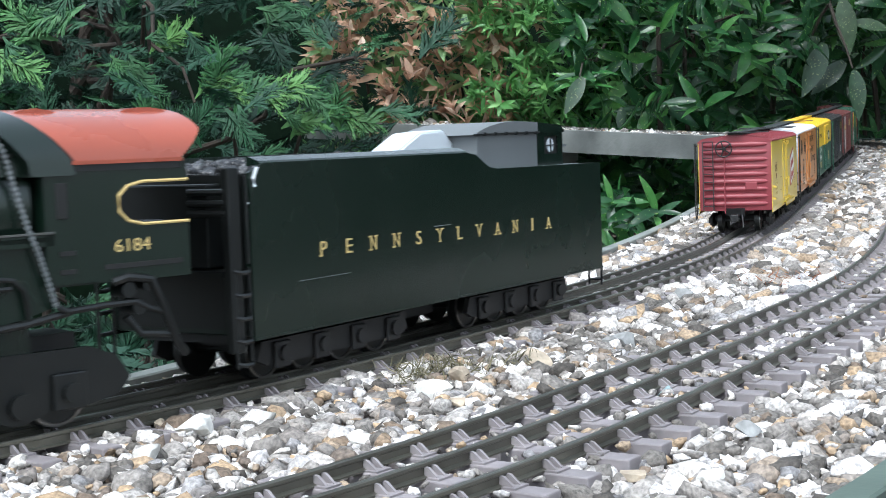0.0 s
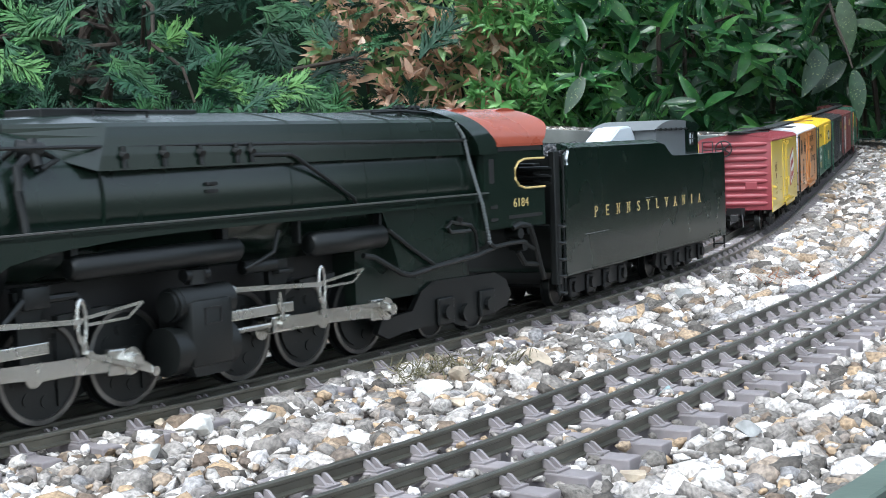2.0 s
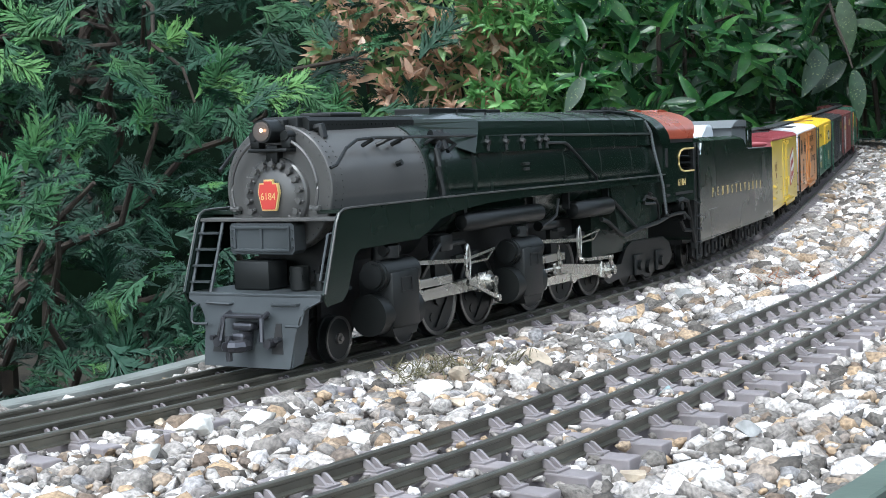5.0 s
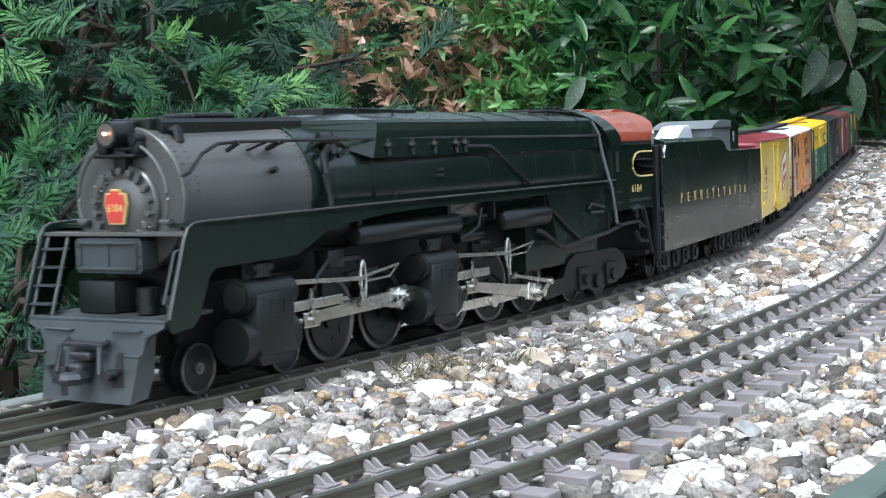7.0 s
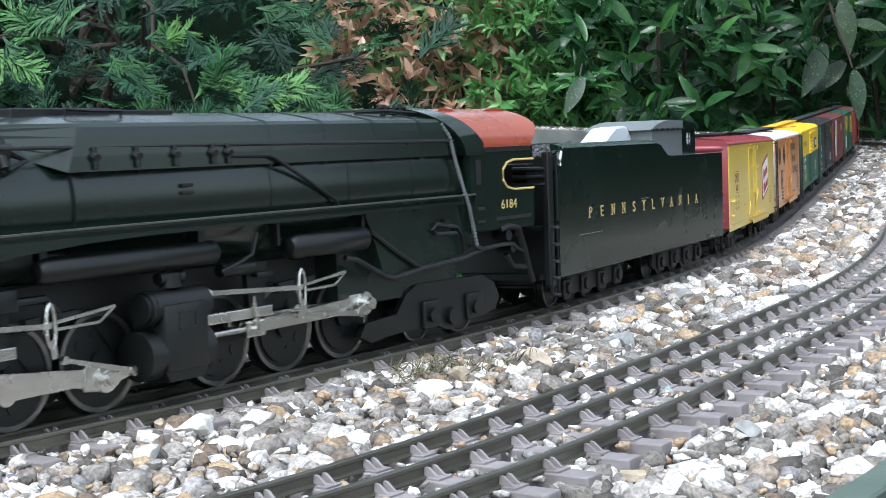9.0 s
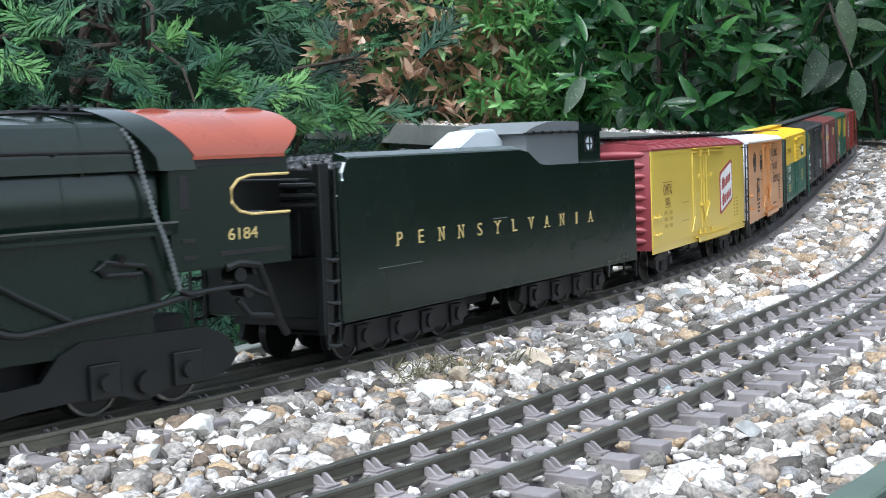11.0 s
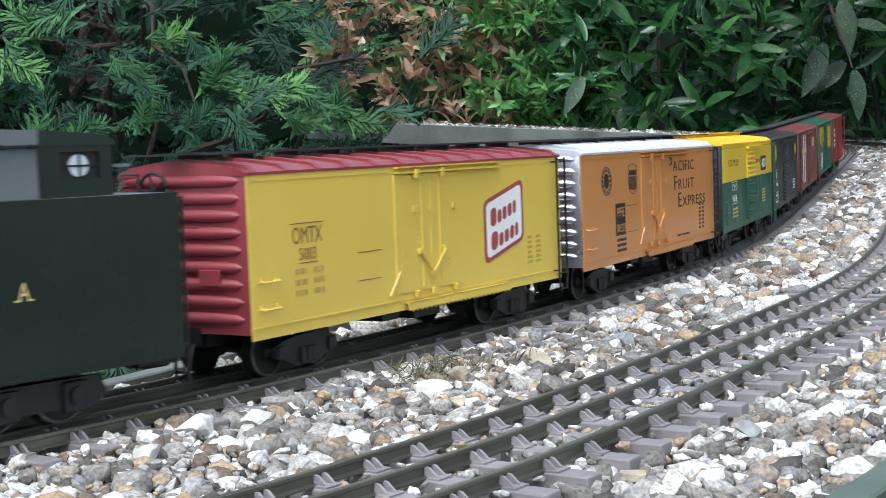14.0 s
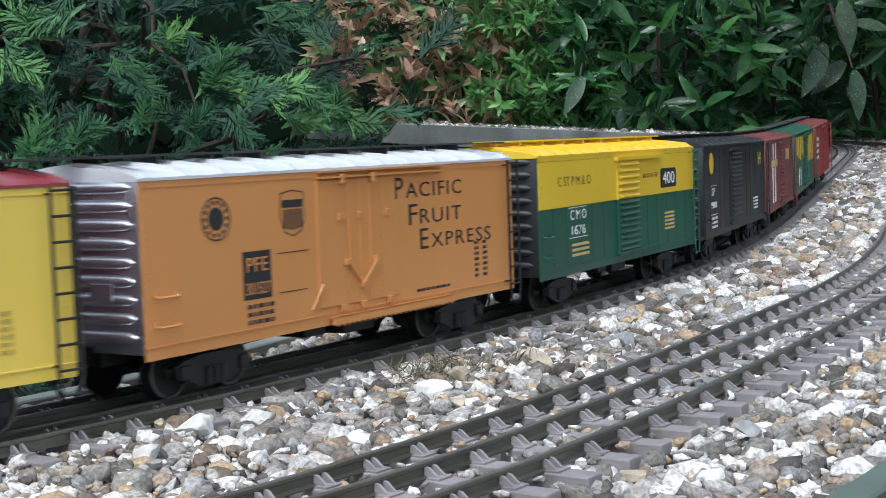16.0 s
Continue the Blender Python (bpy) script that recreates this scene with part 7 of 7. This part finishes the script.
    a = [(-0.311, 2.113, 0.229, 0.1, 75), (-0.268, 2.111, 0.2, 0.075, 20), (-0.225, 2.161, 0.2, 0.1, 5), (-0.18, 2.211, 0.196, 0.08, 340), (-0.439, 2.214, 0.23, 0.09, 330), (-0.468, 2.215, 0.244, 0.06, 340),
         (-0.538, 1.913, 0.239, 0.085, 330), (-0.411, 1.505, 0.136, 0.07, 70), (-0.37, 1.505, 0.14, 0.065, 60), (-0.338, 1.708, 0.166, 0.05, 70), (-0.353, 1.506, 0.143, 0.05, 20), (-0.257, 2.522, 0.341, 0.1, 10), (-0.198, 2.209, 0.163, 0.08, 20)]
    b = [(-0.154, 2.31, 0.181, 0.08, 60), (-0.119, 2.309, 0.157, 0.08, 350), (-0.325, 2.008, 0.164, 0.08, 60), (-0.272, 2.007, 0.147, 0.07, 300), (-0.348, 1.301, 0.083, 0.06, 40), (-0.387, 1.302, 0.095, 0.06, 60), (-0.351, 1.198, 0.055, 0.05, 20),
         (-0.352, 1.146, 0.023, 0.048, 45), (-0.342, 1.094, 0.002, 0.042, 340), (-0.345, 1.063, -0.016, 0.04, 30), (-0.352, 1.061, -0.04, 0.036, 0), (-0.519, 2.019, 0.308, 0.095, 200), (-0.557, 2.018, 0.302, 0.1, 150), (-0.449, 2.521, 0.32, 0.1, 40)]
    P, R, S = [], [], []
    for x, y, z, l, ang in a + b:
        for k in range(3):
            t = radians(ang) + (k - 1) * 0.55
            d = np.array([[math.cos(t), -0.3, math.sin(t)]])
            P.append(np.array([x, y, z]) - d[0] * l * 0.5)
            R.append(basis(d, np.array([[0.1 * (k - 1), -1.0, 0.45]]))[0])
            S.append(l * (1.15 if k == 1 else 0.8))
    me = scatter_mesh("crown", protos, frames4(np.array(R), np.array(P), np.array(S)), rng.integers(0, 5, len(P)))
    tagged(finish("crown", me, CEDAR_TIP, lit), "bright green spray tips", kind="stuff")
    stems("twig", lit, [wander(rng, (-0.34, 2.6, -0.2), (-0.30, 2.15, 0.18), 5, 0.01), wander(rng, (-0.34, 2.6, -0.1), (-0.2, 2.25, 0.17), 5, 0.01), wander(rng, (-0.5, 1.9, -0.3), (-0.40, 1.54, 0.1), 5, 0.01),
                        wander(rng, (-0.62, 2.7, 0.6), (-0.40, 2.45, 0.2), 7, 0.012), wander(rng, (-0.66, 2.6, 0.3), (-0.50, 2.3, 0.40), 6, 0.012)], 0.006, BARK, "dark twig")


LAUREL_OLD = island("speckled_laurel", [(0.0, (0.018, 0.042, 0.022)), (0.6, (0.03, 0.065, 0.033)), (1.0, (0.06, 0.1, 0.05))], 0.35, 45, 0.001, 0.25, 0.15, True)
COPPER = island("copper_leaves", [(0.0, (0.42, 0.24, 0.16)), (0.6, (0.58, 0.38, 0.27)), (1.0, (0.72, 0.56, 0.45))], 0.4, 40, 0.001, 0.25, 0.4)
PRIVET = island("fresh_leaves", [(0.0, (0.08, 0.22, 0.06)), (0.5, (0.14, 0.34, 0.1)), (1.0, (0.25, 0.48, 0.16))], 0.4, 40, 0.001, 0.25, 0.4)
CEDAR_TIP = island("young_fronds", [(0.0, (0.02, 0.08, 0.034)), (0.6, (0.045, 0.15, 0.048)), (1.0, (0.12, 0.27, 0.07))], 0.6, 30, 0.001, 0.3, 0.2)


def speckle(m, scale, col, amount):
    """Pale freckles over a leaf."""
    nt = m.node_tree
    b = nt.nodes["Principled BSDF"]
    src = b.inputs["Base Color"].links[0].from_socket
    n = noise_tex(nt, scale, 2.0)
    r = ramp(nt, n.outputs[0], [(amount, (0, 0, 0)), (amount + 0.04, (1, 1, 1))])
    mx = nt.nodes.new("ShaderNodeMix")
    mx.data_type = "RGBA"
    nt.links.new(r.outputs[0], mx.inputs[0])
    nt.links.new(src, mx.inputs[6])
    mx.inputs[7].default_value = (*col, 1)
    nt.links.new(mx.outputs[2], b.inputs["Base Color"])


speckle(LAUREL, 160, (0.3, 0.42, 0.12), 0.66)
speckle(LAUREL_OLD, 170, (0.25, 0.3, 0.13), 0.64)
build_laurels()
build_shrubs()
build_cypress()


# ---- single stones that stand out of the ballast ----
def build_single_stones():
    rng = np.random.default_rng(77)
    tints = {"tan": paint("tan_stone", (0.4, 0.33, 0.25), 0.85, 0, 0.35, 160, 600, 0.0012), "grey": paint("grey_stone", (0.26, 0.26, 0.255), 0.8, 0, 0.35, 160, 600, 0.0012),
             "white": paint("white_stone", (0.68, 0.66, 0.62), 0.8, 0, 0.2, 160, 600, 0.0012), "teal": paint("blue_grey_stone", (0.27, 0.36, 0.37), 0.7, 0, 0.2, 200, 600, 0.001),
             "blue": paint("blue_glass_chip", (0.05, 0.25, 0.38), 0.2, 0, 0.1)}
    words = {"tan": "large rough tan stone lying on the ballast", "grey": "large grey slab of stone on the ballast", "white": "large white stone lying on the ballast",
             "teal": "blue-grey stone wedged between the rails", "blue": "small blue glass chip between the rails"}
    for x, y, d, c in ((0.05, 0.841, 0.0199, "tan"), (0.107, 0.914, 0.0218, "grey"), (0.008, 0.793, 0.0139, "tan"), (0.109, 0.732, 0.0102, "teal"), (-0.116, 0.672, 0.0221, "white"), (-0.087, 0.691, 0.0165, "white"),
                       (-0.135, 0.686, 0.0091, "tan"), (-0.128, 0.619, 0.0135, "white"), (0.006, 0.712, 0.0109, "tan"), (0.127, 0.622, 0.0121, "grey"), (0.068, 0.542, 0.0108, "tan"), (0.134, 0.84, 0.0085, "blue"),
                       (-0.039, 0.639, 0.0122, "white"), (-0.007, 0.757, 0.0173, "white"), (0.191, 1.166, 0.0181, "grey"), (0.096, 0.538, 0.0104, "white")):
        v, f = pebbles(1, 2, rng)[0]
        me = bpy.data.meshes.new("stone")
        me.from_pydata([(a * d * 1.25, b * d * 0.95, e * d * 0.85) for a, b, e in v], [], f)
        ob = finish("glass_chip" if c == "blue" else "stone", me, tints[c])
        tagged(ob, words[c], "stone", "single stones on the ballast")
        ob.location = (x, y, -0.0085 if c in ("teal", "blue") else -0.0065)
        ob.rotation_euler = (rng.uniform(-0.4, 0.4), rng.uniform(-0.4, 0.4), rng.uniform(-0.6, 0.6))


build_single_stones()


def build_moss():
    """Tufts of dry moss and bits of bark among the stones."""
    rng = np.random.default_rng(5)
    blade = [([(0, -0.05, 0), (0, 0.05, 0), (0.5, 0.04, 0.05), (0.5, -0.04, 0.05), (1, 0, -0.02)], [(0, 1, 2), (0, 2, 3), (3, 2, 4)])]
    for x, y, r, n, material, label in ((-0.001, 0.827, 0.013, 260, MOSS, "tuft of dry grey-brown moss among the stones"), (-0.022, 0.805, 0.009, 150, MOSS, "small tuft of dry moss among the stones"),
                                        (0.040, 0.835, 0.006, 70, MOSS, "few dry stalks beside a large stone"), (0.293, 1.256, 0.020, 120, RUST, "scatter of rust-brown dead leaves on the stone")):
        p = np.stack([x + rng.normal(0, r, n), y + rng.normal(0, r * 1.4, n), rng.uniform(-0.009, -0.003, n)], -1)
        fwd = rng.normal(0, 1, (n, 3)) * np.array([1, 1, 0.6]) + np.array([0, 0, 0.5])
        me = scatter_mesh("moss", blade, frames4(basis(fwd, rng.normal(0, 1, (n, 3))), p, rng.uniform(0.004, 0.010, n)), np.zeros(n, int))
        tagged(finish("moss", me, material), label, "moss", kind="stuff")


MOSS = island("dry_moss", [(0.0, (0.07, 0.065, 0.035)), (0.6, (0.16, 0.14, 0.08)), (1.0, (0.3, 0.27, 0.2))], 0.9, 200, 0.0005)
RUST = island("dead_leaves", [(0.0, (0.18, 0.06, 0.03)), (1.0, (0.32, 0.14, 0.07))], 0.8, 200, 0.0005)
build_moss()


# ---- movement ----
def motions():
    for item, with_engine, off, base in KEYED:
        walk(item, [(i / 5, on_track(((tender_s if off == 0.143 else engine_s)(i / 5) if with_engine else cars_s(i / 5)) + off, base)) for i in range(81)])
    T = [i / 15 for i in range(241)]
    eng, car = [engine_s(t) for t in T], [cars_s(t) for t in T]
    for wheel, x, r, with_engine in SPUN:
        S = eng if with_engine else car
        walk(wheel, [(t, Matrix.Translation((x, 0, r)) @ Matrix.Rotation(s / r, 4, "Y")) for t, s in zip(T, S)])
    for item, kind, v in RODS:
        rows = []
        for t, s in zip(T, eng):
            a = s / DRIVER + (v[3] if kind in ("main", "head") else v[2] if kind == "wheel" else v[1])
            px, pz = CRANK * math.sin(a), DRIVER + CRANK * math.cos(a)
            if kind == "wheel":
                m = Matrix.Translation((v[0], 0, v[1])) @ Matrix.Rotation(a, 4, "Y")
            elif kind == "side":
                m = Matrix.Translation((v[0] + px, 0, pz))
            elif kind == "crank":
                m = Matrix.Translation((v[0] + px, 0, pz)) @ Matrix.Rotation(a, 4, "Y")
            elif kind == "eccentric":
                # end of the small crank, swung with the wheel, to the foot of the link
                ex, ez = -0.006 * math.cos(a) - 0.0105 * math.sin(a), 0.006 * math.sin(a) - 0.0105 * math.cos(a)
                qx, qz = v[0] + px + ex, pz + ez
                tilt = math.atan2(qz - v[3], qx - v[2])
                m = Matrix.Translation((qx, 0, qz)) @ Matrix.Rotation(-tilt, 4, "Y")
            else:
                dz = pz - v[2]
                hx = v[0] + px - math.sqrt(v[1] ** 2 - dz * dz)
                m = Matrix.Translation((hx, 0, v[2]))
                if kind == "main":
                    m = m @ Matrix.Rotation(-math.asin(dz / v[1]), 4, "Y")
            rows.append((t, m))
        walk(item, rows)


motions()
